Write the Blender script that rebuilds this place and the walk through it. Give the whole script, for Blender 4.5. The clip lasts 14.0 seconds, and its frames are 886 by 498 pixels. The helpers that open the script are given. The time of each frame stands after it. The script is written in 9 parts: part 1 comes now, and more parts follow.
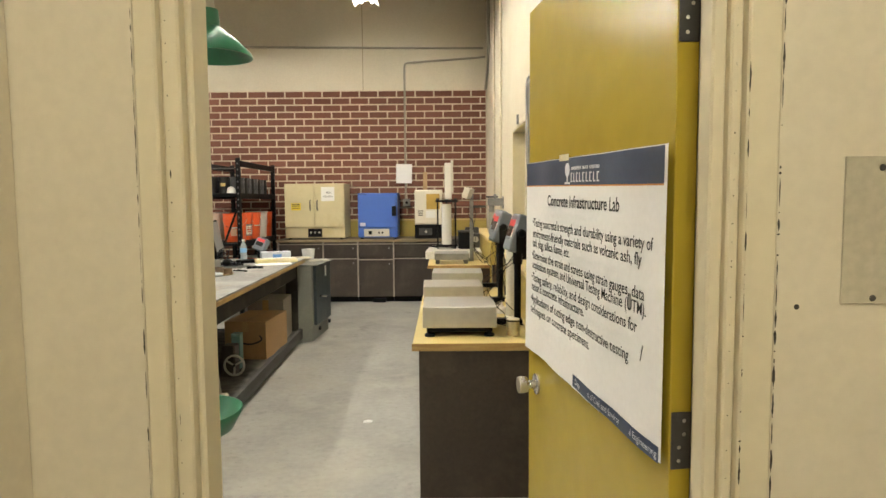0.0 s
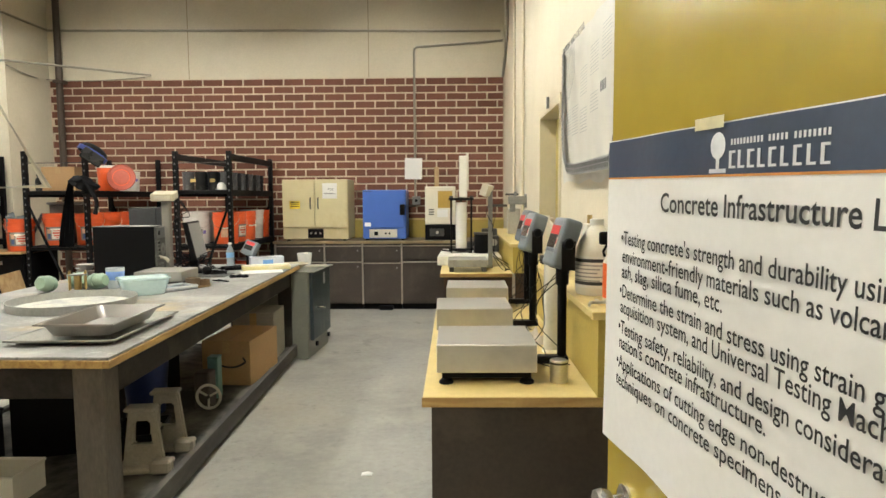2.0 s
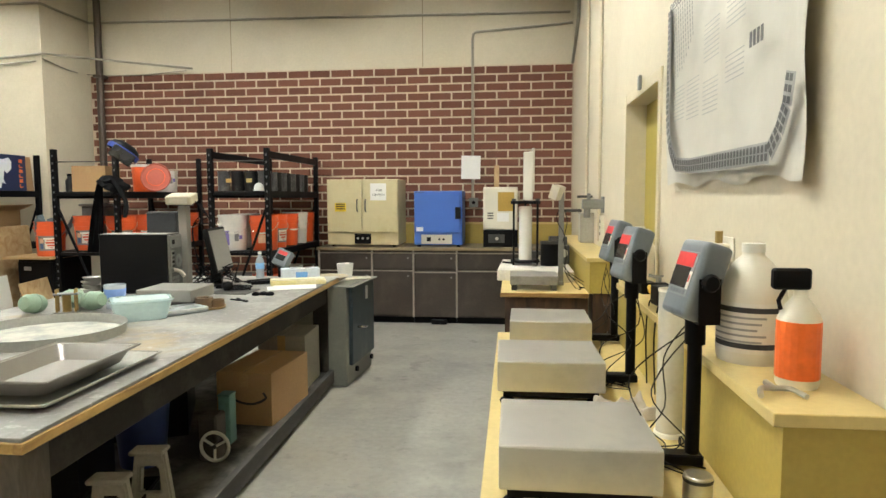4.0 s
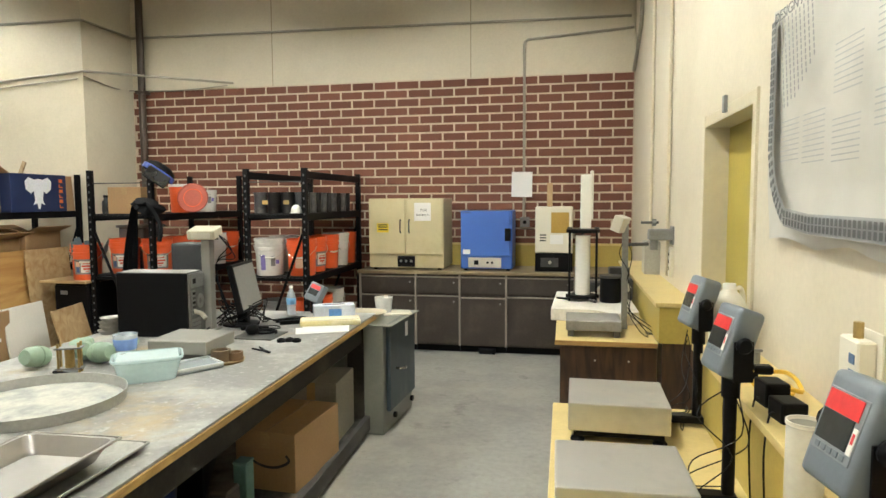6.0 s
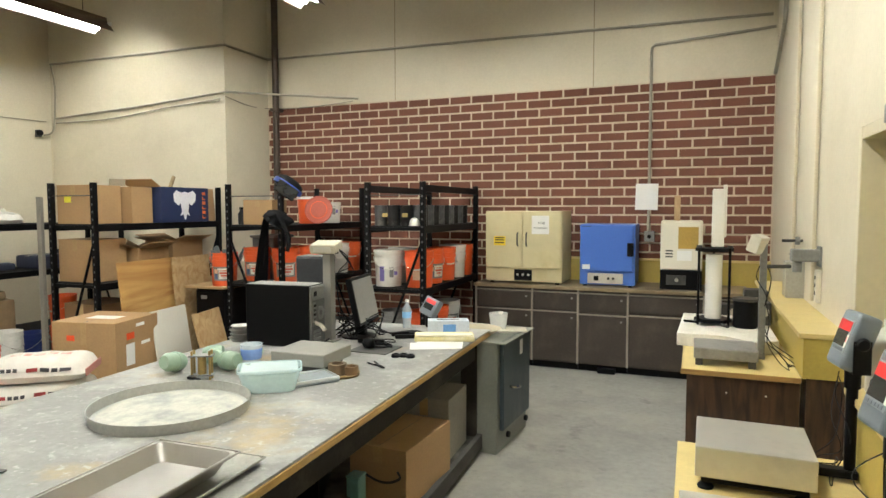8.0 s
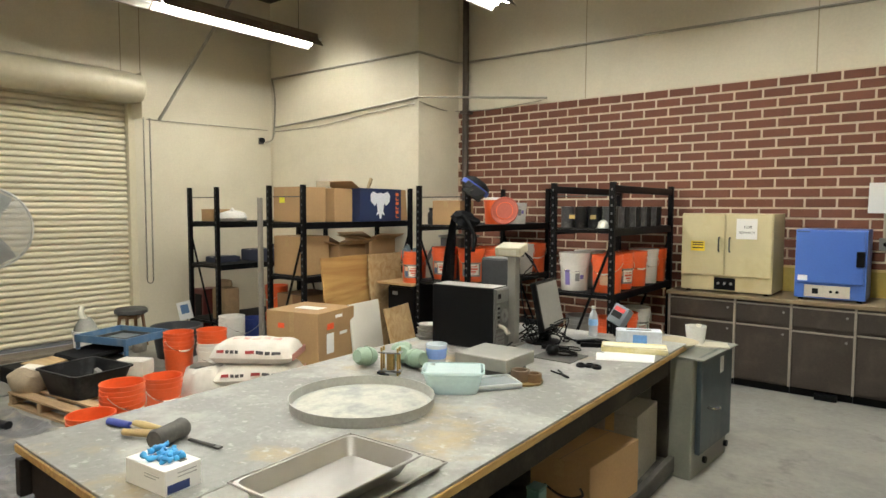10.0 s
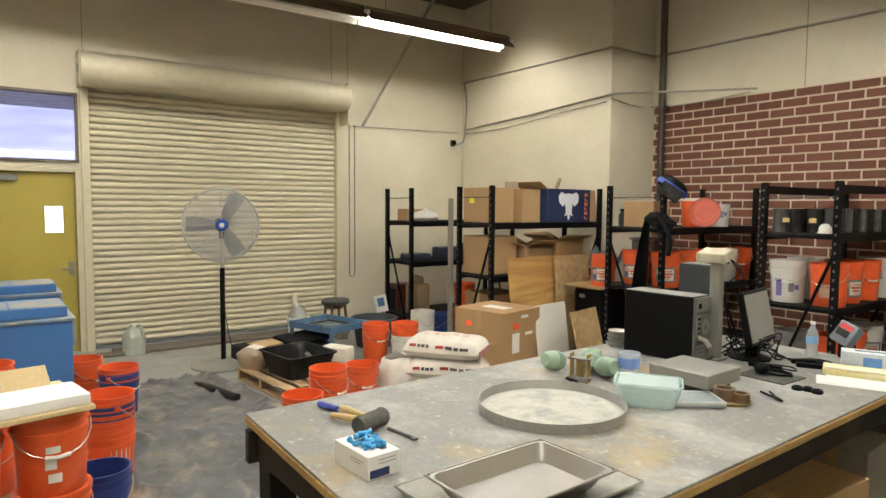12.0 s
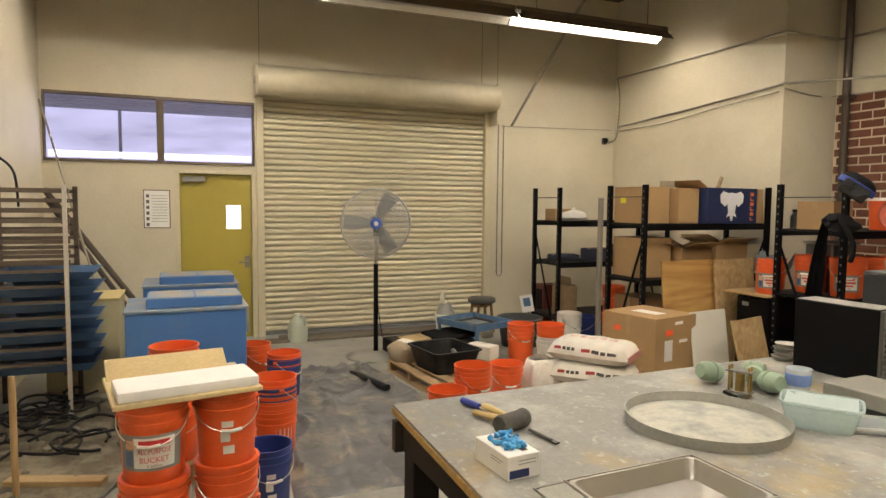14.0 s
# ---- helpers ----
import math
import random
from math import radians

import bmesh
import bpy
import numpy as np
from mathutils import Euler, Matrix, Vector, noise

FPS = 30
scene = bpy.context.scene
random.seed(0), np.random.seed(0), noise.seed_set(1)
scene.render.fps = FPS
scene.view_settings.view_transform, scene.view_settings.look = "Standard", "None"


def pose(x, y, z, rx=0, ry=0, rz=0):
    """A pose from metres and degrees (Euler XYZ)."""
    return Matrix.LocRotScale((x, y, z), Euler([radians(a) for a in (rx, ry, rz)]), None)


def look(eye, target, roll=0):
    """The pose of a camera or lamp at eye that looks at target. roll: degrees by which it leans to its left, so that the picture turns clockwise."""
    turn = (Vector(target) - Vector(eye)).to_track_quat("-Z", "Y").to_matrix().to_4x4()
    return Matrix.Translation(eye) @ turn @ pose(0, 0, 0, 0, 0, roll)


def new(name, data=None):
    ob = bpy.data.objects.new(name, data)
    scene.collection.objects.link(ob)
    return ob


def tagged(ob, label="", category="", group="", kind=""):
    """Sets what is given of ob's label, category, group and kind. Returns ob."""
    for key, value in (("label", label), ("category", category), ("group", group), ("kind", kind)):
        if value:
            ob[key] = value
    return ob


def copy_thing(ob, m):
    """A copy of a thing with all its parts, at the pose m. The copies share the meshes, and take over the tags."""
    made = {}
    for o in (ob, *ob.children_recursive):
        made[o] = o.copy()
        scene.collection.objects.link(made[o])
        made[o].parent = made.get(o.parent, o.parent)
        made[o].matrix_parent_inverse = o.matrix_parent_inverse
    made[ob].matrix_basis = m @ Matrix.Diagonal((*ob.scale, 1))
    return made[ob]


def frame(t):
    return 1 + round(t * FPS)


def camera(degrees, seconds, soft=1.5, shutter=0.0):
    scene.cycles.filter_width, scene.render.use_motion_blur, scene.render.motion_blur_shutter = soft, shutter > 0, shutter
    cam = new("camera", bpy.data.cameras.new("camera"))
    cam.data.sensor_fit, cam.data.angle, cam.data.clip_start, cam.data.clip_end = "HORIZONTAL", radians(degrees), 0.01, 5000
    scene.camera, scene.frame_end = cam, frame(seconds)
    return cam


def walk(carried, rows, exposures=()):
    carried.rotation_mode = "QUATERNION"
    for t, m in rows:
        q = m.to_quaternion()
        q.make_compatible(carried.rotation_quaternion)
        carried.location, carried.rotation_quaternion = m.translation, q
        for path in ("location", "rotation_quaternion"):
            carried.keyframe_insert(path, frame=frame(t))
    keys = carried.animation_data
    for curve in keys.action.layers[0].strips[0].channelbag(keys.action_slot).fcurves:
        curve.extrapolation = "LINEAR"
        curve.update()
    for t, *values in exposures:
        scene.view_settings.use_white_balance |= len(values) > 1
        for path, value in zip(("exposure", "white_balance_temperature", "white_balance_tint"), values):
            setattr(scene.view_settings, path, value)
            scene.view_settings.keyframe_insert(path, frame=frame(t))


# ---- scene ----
EXPOSURES = [(0.0, 0.05, 6350, 8), (2.0, 0.07, 6050, 6), (5.0, 0.05, 5900, 4), (8.0, 0.03, 5850, 4), (11.0, -0.09, 6000, 6), (12.5, -0.22, 6250, 8), (14.0, -0.43, 6850, 11)]
cam = camera(69.8, 14.0)
METRES, EYE, TILT, LEAN, TURN = 2.58, 1.455, 0.0, 0.0, 0.1
ROWS = [
    (0.0, 0.0, 0.0, 0.0, -0.03, -4.4, 0.43),
    (0.5, -0.0019, 0.0769, 0.0013, 0.06, -4.52, 0.36),
    (1.0, -0.0105, 0.1541, -0.002, 0.2, -4.49, 0.37),
    (1.5, -0.0171, 0.2416, -0.0011, 0.39, -4.65, 0.37),
    (2.0, -0.0165, 0.3242, 0.0033, 0.86, -4.66, 0.35),
    (4.5, -0.0383, 0.734, 0.0244, 8.01, -4.65, 0.23),
    (5.0, -0.0452, 0.793, 0.0437, 9.75, -4.57, 0.25),
    (5.5, -0.0459, 0.8321, 0.0676, 10.45, -4.56, 0.28),
    (6.0, -0.0424, 0.8582, 0.0902, 10.68, -4.44, 0.31),
    (6.5, -0.0398, 0.8721, 0.102, 10.68, -3.94, 0.25),
    (7.0, -0.0367, 0.8738, 0.113, 13.1, -3.74, 0.29),
    (7.5, -0.0382, 0.8797, 0.1137, 17.23, -3.73, 0.16),
    (8.0, -0.0431, 0.8894, 0.1112, 21.38, -3.71, 0.1),
    (10.5, -0.0718, 0.9224, 0.1193, 42.05, -3.8, -0.26),
    (11.0, -0.0778, 0.9189, 0.1205, 46.16, -3.83, -0.3),
    (11.5, -0.0805, 0.915, 0.1228, 50.27, -3.89, -0.36),
    (12.0, -0.0823, 0.9149, 0.1238, 54.41, -3.92, -0.42),
    (12.5, -0.0806, 0.914, 0.1236, 58.55, -3.95, -0.48),
    (13.0, -0.0784, 0.9139, 0.1242, 62.69, -4.01, -0.5),
    (13.5, -0.0774, 0.9175, 0.1247, 66.56, -4.06, -0.55),
    (14.0, -0.08, 0.9198, 0.125, 67.73, -4.08, -0.53),
]
walk(cam, [(t, pose(0, 0, EYE, TILT, LEAN, TURN) @ pose(METRES * x, METRES * y, METRES * z, 90 + pitch, roll, yaw)) for t, x, y, z, yaw, pitch, roll in ROWS], EXPOSURES)
# ---- world and large lights ----
world = bpy.data.worlds.new("sky")
scene.world = world
world.use_nodes = True
_wn = world.node_tree.nodes
_sky = _wn.new("ShaderNodeTexSky")
_sky.sky_type, _sky.sun_disc = "NISHITA", False
_sky.sun_elevation, _sky.sun_rotation = radians(35), radians(250)
_wn["Background"].inputs[1].default_value = 0.12
world.node_tree.links.new(_sky.outputs[0], _wn["Background"].inputs[0])
sun = new("sun", bpy.data.lights.new("sun", "SUN"))
sun.data.energy, sun.data.angle, sun.data.color = 2.5, radians(0.6), (1, 0.95, 0.88)
sun.matrix_world = look((-20, 2, 14), (-8, 5, 0))

# ---- plan, in metres ----
XE, XW = 0.655, -8.78             # east and west walls
YB, YN, XC = 9.74, 8.86, -5.66    # brick wall, cream north wall, its corner
YS, YD0, YD1 = 0.865, 1.096, 1.25   # south wall, the two faces of the doorway wall
ZC = 5.0                          # underside of the roof
ZBRICK = 3.115                    # top of the brickwork
LAMP_Z, LAMP_X = 4.0, (-0.98, -4.10, -7.13)
# ---- mesh helpers ----
def bm_box(x0, x1, y0, y1, z0, z1, bevel=0.0, seg=1):
    bm = bmesh.new()
    add_box(bm, x0, x1, y0, y1, z0, z1)
    if bevel:
        bmesh.ops.bevel(bm, geom=list(bm.edges), offset=bevel, segments=seg, profile=0.6, affect="EDGES")
    return bm


def add_box(bm, x0, x1, y0, y1, z0, z1, m=None):
    vs = [bm.verts.new((x, y, z)) for x in (x0, x1) for y in (y0, y1) for z in (z0, z1)]
    for f in ((0, 1, 3, 2), (4, 6, 7, 5), (0, 4, 5, 1), (2, 3, 7, 6), (0, 2, 6, 4), (1, 5, 7, 3)):
        bm.faces.new([vs[i] for i in f])
    if m is not None:
        bmesh.ops.transform(bm, matrix=m, verts=vs)
    return vs


def lathe(profile, n=32, cap0=False, cap1=False, m=None, bm=None):
    """A turned body: profile of (radius, z); a radius of 0 closes it."""
    bm = bm or bmesh.new()
    rings = []
    for r, z in profile:
        if r < 1e-6:
            rings.append([bm.verts.new((0, 0, z))])
        else:
            rings.append([bm.verts.new((r * math.cos(2 * math.pi * i / n), r * math.sin(2 * math.pi * i / n), z)) for i in range(n)])
    for a, b in zip(rings, rings[1:]):
        for i in range(n):
            j = (i + 1) % n
            if len(a) == 1 and len(b) == 1:
                continue
            if len(a) == 1:
                bm.faces.new((a[0], b[j], b[i]))
            elif len(b) == 1:
                bm.faces.new((a[i], a[j], b[0]))
            else:
                bm.faces.new((a[i], a[j], b[j], b[i]))
    if cap0 and len(rings[0]) > 1:
        bm.faces.new(rings[0][::-1])
    if cap1 and len(rings[-1]) > 1:
        bm.faces.new(rings[-1])
    if m is not None:
        bmesh.ops.transform(bm, matrix=m, verts=[v for r in rings for v in r])
    return bm


def add_tube(bm, pts, r, n=8, closed=False):
    """A round bar along points."""
    pts = [Vector(p) for p in pts]
    k = len(pts)
    rings, up = [], None
    for i, p in enumerate(pts):
        if closed:
            d = (pts[(i + 1) % k] - pts[i - 1]).normalized()
        else:
            d = (pts[min(i + 1, k - 1)] - pts[max(i - 1, 0)]).normalized()
        if up is None:
            up = Vector((0, 0, 1)) if abs(d.z) < 0.9 else Vector((1, 0, 0))
        a = d.cross(up)
        a = a.normalized() if a.length > 1e-6 else d.orthogonal().normalized()
        b = a.cross(d).normalized()
        up = b
        rr = r[i] if isinstance(r, (list, tuple)) else r
        rings.append([bm.verts.new(p + rr * (math.cos(2 * math.pi * j / n) * a + math.sin(2 * math.pi * j / n) * b)) for j in range(n)])
    for i in range(k if closed else k - 1):
        a, b = rings[i], rings[(i + 1) % k]
        for j in range(n):
            bm.faces.new((a[j], a[(j + 1) % n], b[(j + 1) % n], b[j]))
    if not closed:
        bm.faces.new(rings[0][::-1])
        bm.faces.new(rings[-1])
    return bm


def tube(pts, r, n=8, closed=False):
    return add_tube(bmesh.new(), pts, r, n, closed)


def smooth_path(pts, steps=6):
    """Points of a curve through the given points."""
    pts = [Vector(p) for p in pts]
    out = []
    for i in range(len(pts) - 1):
        p0, p1, p2, p3 = pts[max(i - 1, 0)], pts[i], pts[i + 1], pts[min(i + 2, len(pts) - 1)]
        for s in range(steps):
            u = s / steps
            out.append(0.5 * ((2 * p1) + (p2 - p0) * u + (2 * p0 - 5 * p1 + 4 * p2 - p3) * u * u + (3 * p1 - p0 - 3 * p2 + p3) * u ** 3))
    out.append(pts[-1])
    return out


def bm_prism(outline, z0, z1, bevel=0.0):
    """An outline of (x, y) drawn up from z0 to z1."""
    bm = bmesh.new()
    a = [bm.verts.new((x, y, z0)) for x, y in outline]
    b = [bm.verts.new((x, y, z1)) for x, y in outline]
    n = len(outline)
    bm.faces.new(a[::-1])
    bm.faces.new(b)
    for i in range(n):
        bm.faces.new((a[i], a[(i + 1) % n], b[(i + 1) % n], b[i]))
    if bevel:
        bmesh.ops.bevel(bm, geom=list(bm.edges), offset=bevel, segments=1, affect="EDGES")
    return bm


def moved(bm, m):
    bmesh.ops.transform(bm, matrix=m, verts=bm.verts)
    return bm


def link(name, bm, mat, smooth=None):
    bmesh.ops.recalc_face_normals(bm, faces=bm.faces)
    me = bpy.data.meshes.new(name)
    bm.to_mesh(me)
    bm.free()
    for mt in (mat if isinstance(mat, (list, tuple)) else (mat,)):
        me.materials.append(mt)
    if smooth is not None:
        me.shade_smooth()
        me.set_sharp_from_angle(angle=radians(smooth))
    return new(name, me)


def part(name, bm, mat, parent, label="", smooth=None, at=None):
    ob = link(name, bm, mat, smooth)
    ob.parent = parent
    if at is not None:
        ob.matrix_basis = at
    if label:
        ob["label"] = label
    return ob


def thing(name, m, label, category, group="", kind=""):
    """An empty at a thing's base, for its parts."""
    ob = new(name)
    ob.empty_display_size = 0.05
    ob.matrix_basis = m
    return tagged(ob, label, category, group, kind)


def single(name, bm, mat, label, category, m=None, smooth=None, group="", kind=""):
    ob = link(name, bm, mat, smooth)
    if m is not None:
        ob.matrix_basis = m
    return tagged(ob, label, category, group, kind)


def structure(name, bm, mat, label, smooth=None):
    return tagged(link(name, bm, mat, smooth), label, name.split("_")[0], kind="structure")


def words(text, size, mat, m, parent, name="lettering", width=None, depth=0.0005, align="LEFT", bold=0.0):
    """Flat lettering as a mesh, its x along the line."""
    cu = bpy.data.curves.new("text", "FONT")
    cu.body, cu.size, cu.align_x, cu.extrude, cu.resolution_u, cu.offset = text, size, align, depth, 3, bold
    tmp = bpy.data.objects.new("text", cu)
    me = bpy.data.meshes.new_from_object(tmp)
    bpy.data.objects.remove(tmp)
    bpy.data.curves.remove(cu)
    if width and len(me.vertices):
        xs = [v.co.x for v in me.vertices]
        k = width / (max(xs) - min(xs))
        for v in me.vertices:
            v.co.x *= k
    me.materials.append(mat)
    ob = new(name, me)
    ob.parent = parent
    ob.matrix_basis = m
    return ob
# ---- materials ----
def mat(name, color, rough=0.5, metal=0.0, var=0.12, scale=3.0, grain=60.0, bump=0.15, dist=0.002, stain=None, stain_amt=0.5, stain_scale=2.0, stain_lo=0.5, stain_hi=0.7, spec=0.5, rand=0.0, stretch=(1, 1, 1), shift=False):
    """Painted, dusty or worn surface: base colour, broad and fine variation, stains with a shape of their own, fine relief."""
    m = bpy.data.materials.new(name)
    m.use_nodes = True
    nt = m.node_tree
    N, L = nt.nodes, nt.links
    b = N["Principled BSDF"]
    b.inputs["Metallic"].default_value = metal
    b.inputs["Specular IOR Level"].default_value = spec
    tc = N.new("ShaderNodeTexCoord")
    mp = N.new("ShaderNodeMapping")
    mp.inputs["Scale"].default_value = stretch
    L.new(tc.outputs["Object"], mp.inputs[0])
    if shift:
        # alike pieces take their stains from different places
        so = N.new("ShaderNodeObjectInfo")
        sv = N.new("ShaderNodeMath"); sv.operation = "MULTIPLY"; sv.inputs[1].default_value = 60.0
        L.new(so.outputs["Random"], sv.inputs[0]); L.new(sv.outputs[0], mp.inputs["Location"])
    n1 = N.new("ShaderNodeTexNoise"); n1.inputs["Scale"].default_value = scale; n1.inputs["Detail"].default_value = 5
    n2 = N.new("ShaderNodeTexNoise"); n2.inputs["Scale"].default_value = grain; n2.inputs["Detail"].default_value = 3
    L.new(mp.outputs[0], n1.inputs[0]); L.new(mp.outputs[0], n2.inputs[0])
    add = N.new("ShaderNodeMath"); add.operation = "ADD"
    L.new(n1.outputs[0], add.inputs[0]); L.new(n2.outputs[0], add.inputs[1])
    mr = N.new("ShaderNodeMapRange")
    mr.inputs[1].default_value, mr.inputs[2].default_value = 0.7, 1.3
    mr.inputs[3].default_value, mr.inputs[4].default_value = 1 - var, 1 + var
    L.new(add.outputs[0], mr.inputs[0])
    hsv = N.new("ShaderNodeHueSaturation")
    hsv.inputs["Color"].default_value = (*color, 1)
    val = mr.outputs[0]
    if rand:
        oi = N.new("ShaderNodeObjectInfo")
        r2 = N.new("ShaderNodeMapRange"); r2.inputs[3].default_value, r2.inputs[4].default_value = 1 - rand, 1 + rand
        L.new(oi.outputs["Random"], r2.inputs[0])
        mu = N.new("ShaderNodeMath"); mu.operation = "MULTIPLY"
        L.new(val, mu.inputs[0]); L.new(r2.outputs[0], mu.inputs[1])
        val = mu.outputs[0]
    L.new(val, hsv.inputs["Value"])
    col = hsv.outputs[0]
    rmap = N.new("ShaderNodeMapRange")
    rmap.inputs[3].default_value, rmap.inputs[4].default_value = max(0.02, rough - 0.08), min(1, rough + 0.1)
    L.new(n1.outputs[0], rmap.inputs[0])
    L.new(rmap.outputs[0], b.inputs["Roughness"])
    if stain:
        n3 = N.new("ShaderNodeTexNoise"); n3.inputs["Scale"].default_value = stain_scale; n3.inputs["Detail"].default_value = 8; n3.inputs["Roughness"].default_value = 0.65
        L.new(mp.outputs[0], n3.inputs[0])
        s = N.new("ShaderNodeMapRange"); s.inputs[1].default_value, s.inputs[2].default_value = stain_lo, stain_hi
        s.inputs[4].default_value = stain_amt
        L.new(n3.outputs[0], s.inputs[0])
        mx = N.new("ShaderNodeMix"); mx.data_type = "RGBA"
        mx.inputs["B"].default_value = (*stain, 1)
        L.new(s.outputs[0], mx.inputs["Factor"]); L.new(col, mx.inputs["A"])
        col = mx.outputs["Result"]
    L.new(col, b.inputs["Base Color"])
    if bump:
        bp = N.new("ShaderNodeBump"); bp.inputs["Strength"].default_value = bump; bp.inputs["Distance"].default_value = dist
        L.new(add.outputs[0], bp.inputs["Height"]); L.new(bp.outputs[0], b.inputs["Normal"])
    return m


def wood(name, c0, c1, rough=0.5, axis="X", scale=4.0, rings=6.0):
    m = mat(name, c0, rough, var=0.1, scale=5, grain=90)
    N, L = m.node_tree.nodes, m.node_tree.links
    tc = N.new("ShaderNodeTexCoord")
    mp = N.new("ShaderNodeMapping")
    mp.inputs["Scale"].default_value = {"X": (1, 8, 8), "Y": (8, 1, 8), "Z": (8, 8, 1)}[axis]
    L.new(tc.outputs["Object"], mp.inputs[0])
    w = N.new("ShaderNodeTexNoise"); w.inputs["Scale"].default_value = scale; w.inputs["Detail"].default_value = 4; w.inputs["Distortion"].default_value = 1.2
    L.new(mp.outputs[0], w.inputs[0])
    mr = N.new("ShaderNodeMapRange"); mr.inputs[1].default_value, mr.inputs[2].default_value = 0.35, 0.68
    L.new(w.outputs[0], mr.inputs[0])
    b = N["Principled BSDF"]
    old = b.inputs["Base Color"].links[0].from_socket
    mx = N.new("ShaderNodeMix"); mx.data_type = "RGBA"
    mx.inputs["B"].default_value = (*c1, 1)
    L.new(mr.outputs[0], mx.inputs["Factor"]); L.new(old, mx.inputs["A"])
    L.new(mx.outputs["Result"], b.inputs["Base Color"])
    return m


def glow(name, color, strength):
    m = bpy.data.materials.new(name)
    m.use_nodes = True
    b = m.node_tree.nodes["Principled BSDF"]
    b.inputs["Base Color"].default_value = (*color, 1)
    b.inputs["Emission Color"].default_value = (*color, 1)
    b.inputs["Emission Strength"].default_value = strength
    return m


def clear(name, color, rough=0.1, trans=0.9, ior=1.4):
    m = mat(name, color, rough, var=0.03, bump=0.05)
    b = m.node_tree.nodes["Principled BSDF"]
    b.inputs["Transmission Weight"].default_value = trans
    b.inputs["IOR"].default_value = ior
    return m


def film(name, color, alpha, rough=0.2):
    """Thin see-through plastic."""
    m = mat(name, color, rough, var=0.06, scale=9, bump=0.05)
    m.node_tree.nodes["Principled BSDF"].inputs["Alpha"].default_value = alpha
    return m


M_WALL = mat("cream_wall_paint", (0.60, 0.54, 0.41), 0.6, var=0.05, scale=0.8, grain=40, bump=0.12, stain=(0.40, 0.34, 0.23), stain_amt=0.35, stain_scale=0.9, stain_lo=0.52, stain_hi=0.8)
M_FRAME = mat("cream_gloss_paint", (0.60, 0.535, 0.38), 0.38, var=0.05, scale=1.5, grain=25, bump=0.1, stain=(0.42, 0.35, 0.22), stain_amt=0.4, stain_scale=1.7, stain_lo=0.58, stain_hi=0.8)
M_DOORLEAF = mat("olive_yellow_gloss_paint", (0.37, 0.275, 0.028), 0.22, var=0.06, scale=1.2, grain=12, bump=0.06, dist=0.004)
M_DOORDULL = mat("olive_yellow_paint", (0.40, 0.32, 0.055), 0.4, var=0.06)
M_CONC = mat("concrete_floor", (0.30, 0.29, 0.26), 0.5, var=0.13, scale=1.6, grain=22, bump=0.06, stain=(0.165, 0.16, 0.14), stain_amt=0.6, stain_scale=1.3, stain_lo=0.45, stain_hi=0.72)
M_ROOF = mat("dark_roof_deck", (0.075, 0.062, 0.045), 0.8, var=0.2, scale=1)
M_BRICK = mat("red_brown_brick", (0.145, 0.058, 0.037), 0.8, var=0.14, scale=9, grain=120, bump=0.4, rand=0.13, spec=0.25)
M_MORTAR = mat("sand_mortar", (0.56, 0.47, 0.35), 0.9, var=0.12, grain=150, bump=0.4)
M_BLACKSTEEL = mat("black_steel", (0.004, 0.004, 0.0045), 0.45, var=0.2, spec=0.1)
M_DARKSTEEL = mat("dusty_dark_steel", (0.04, 0.038, 0.035), 0.5, var=0.2, stain=(0.16, 0.15, 0.13), stain_amt=0.4, stain_scale=4)
M_GREYSTEEL = mat("grey_steel", (0.22, 0.22, 0.21), 0.45, metal=0.5, var=0.15)
M_TABLETOP = mat("dusty_grey_tabletop", (0.205, 0.20, 0.188), 0.5, var=0.14, scale=2.2, grain=45, bump=0.05, stain=(0.42, 0.41, 0.385), stain_amt=0.75, stain_scale=2.2, stain_lo=0.47, stain_hi=0.66)
M_YELLOWTOP = mat("pale_yellow_laminate", (0.62, 0.49, 0.20), 0.4, var=0.06, stain=(0.42, 0.32, 0.12), stain_amt=0.35, stain_scale=5)
M_MUSTARD = mat("mustard_paint", (0.42, 0.32, 0.07), 0.45, var=0.08)
M_DARKLAM = mat("dark_brown_laminate", (0.034, 0.024, 0.018), 0.5, var=0.25, scale=2, stain=(0.10, 0.08, 0.06), stain_amt=0.5, stain_scale=2.5)
M_CARD = mat("cardboard", (0.36, 0.225, 0.105), 0.75, var=0.08, scale=3)


def second_stain(m, color, scale, lo, hi, amt, seed):
    """A further kind of spill over an existing material."""
    N, L = m.node_tree.nodes, m.node_tree.links
    tc, mp = N.new("ShaderNodeTexCoord"), N.new("ShaderNodeMapping")
    mp.inputs["Location"].default_value = (seed, seed * 0.7, seed * 0.3)
    L.new(tc.outputs["Object"], mp.inputs[0])
    n = N.new("ShaderNodeTexNoise"); n.inputs["Scale"].default_value = scale; n.inputs["Detail"].default_value = 7; n.inputs["Roughness"].default_value = 0.6
    L.new(mp.outputs[0], n.inputs[0])
    r = N.new("ShaderNodeMapRange"); r.inputs[1].default_value, r.inputs[2].default_value, r.inputs[4].default_value = lo, hi, amt
    L.new(n.outputs[0], r.inputs[0])
    b = N["Principled BSDF"]
    x = N.new("ShaderNodeMix"); x.data_type = "RGBA"; x.inputs["B"].default_value = (*color, 1)
    L.new(r.outputs[0], x.inputs["Factor"]); L.new(b.inputs["Base Color"].links[0].from_socket, x.inputs["A"])
    L.new(x.outputs["Result"], b.inputs["Base Color"])


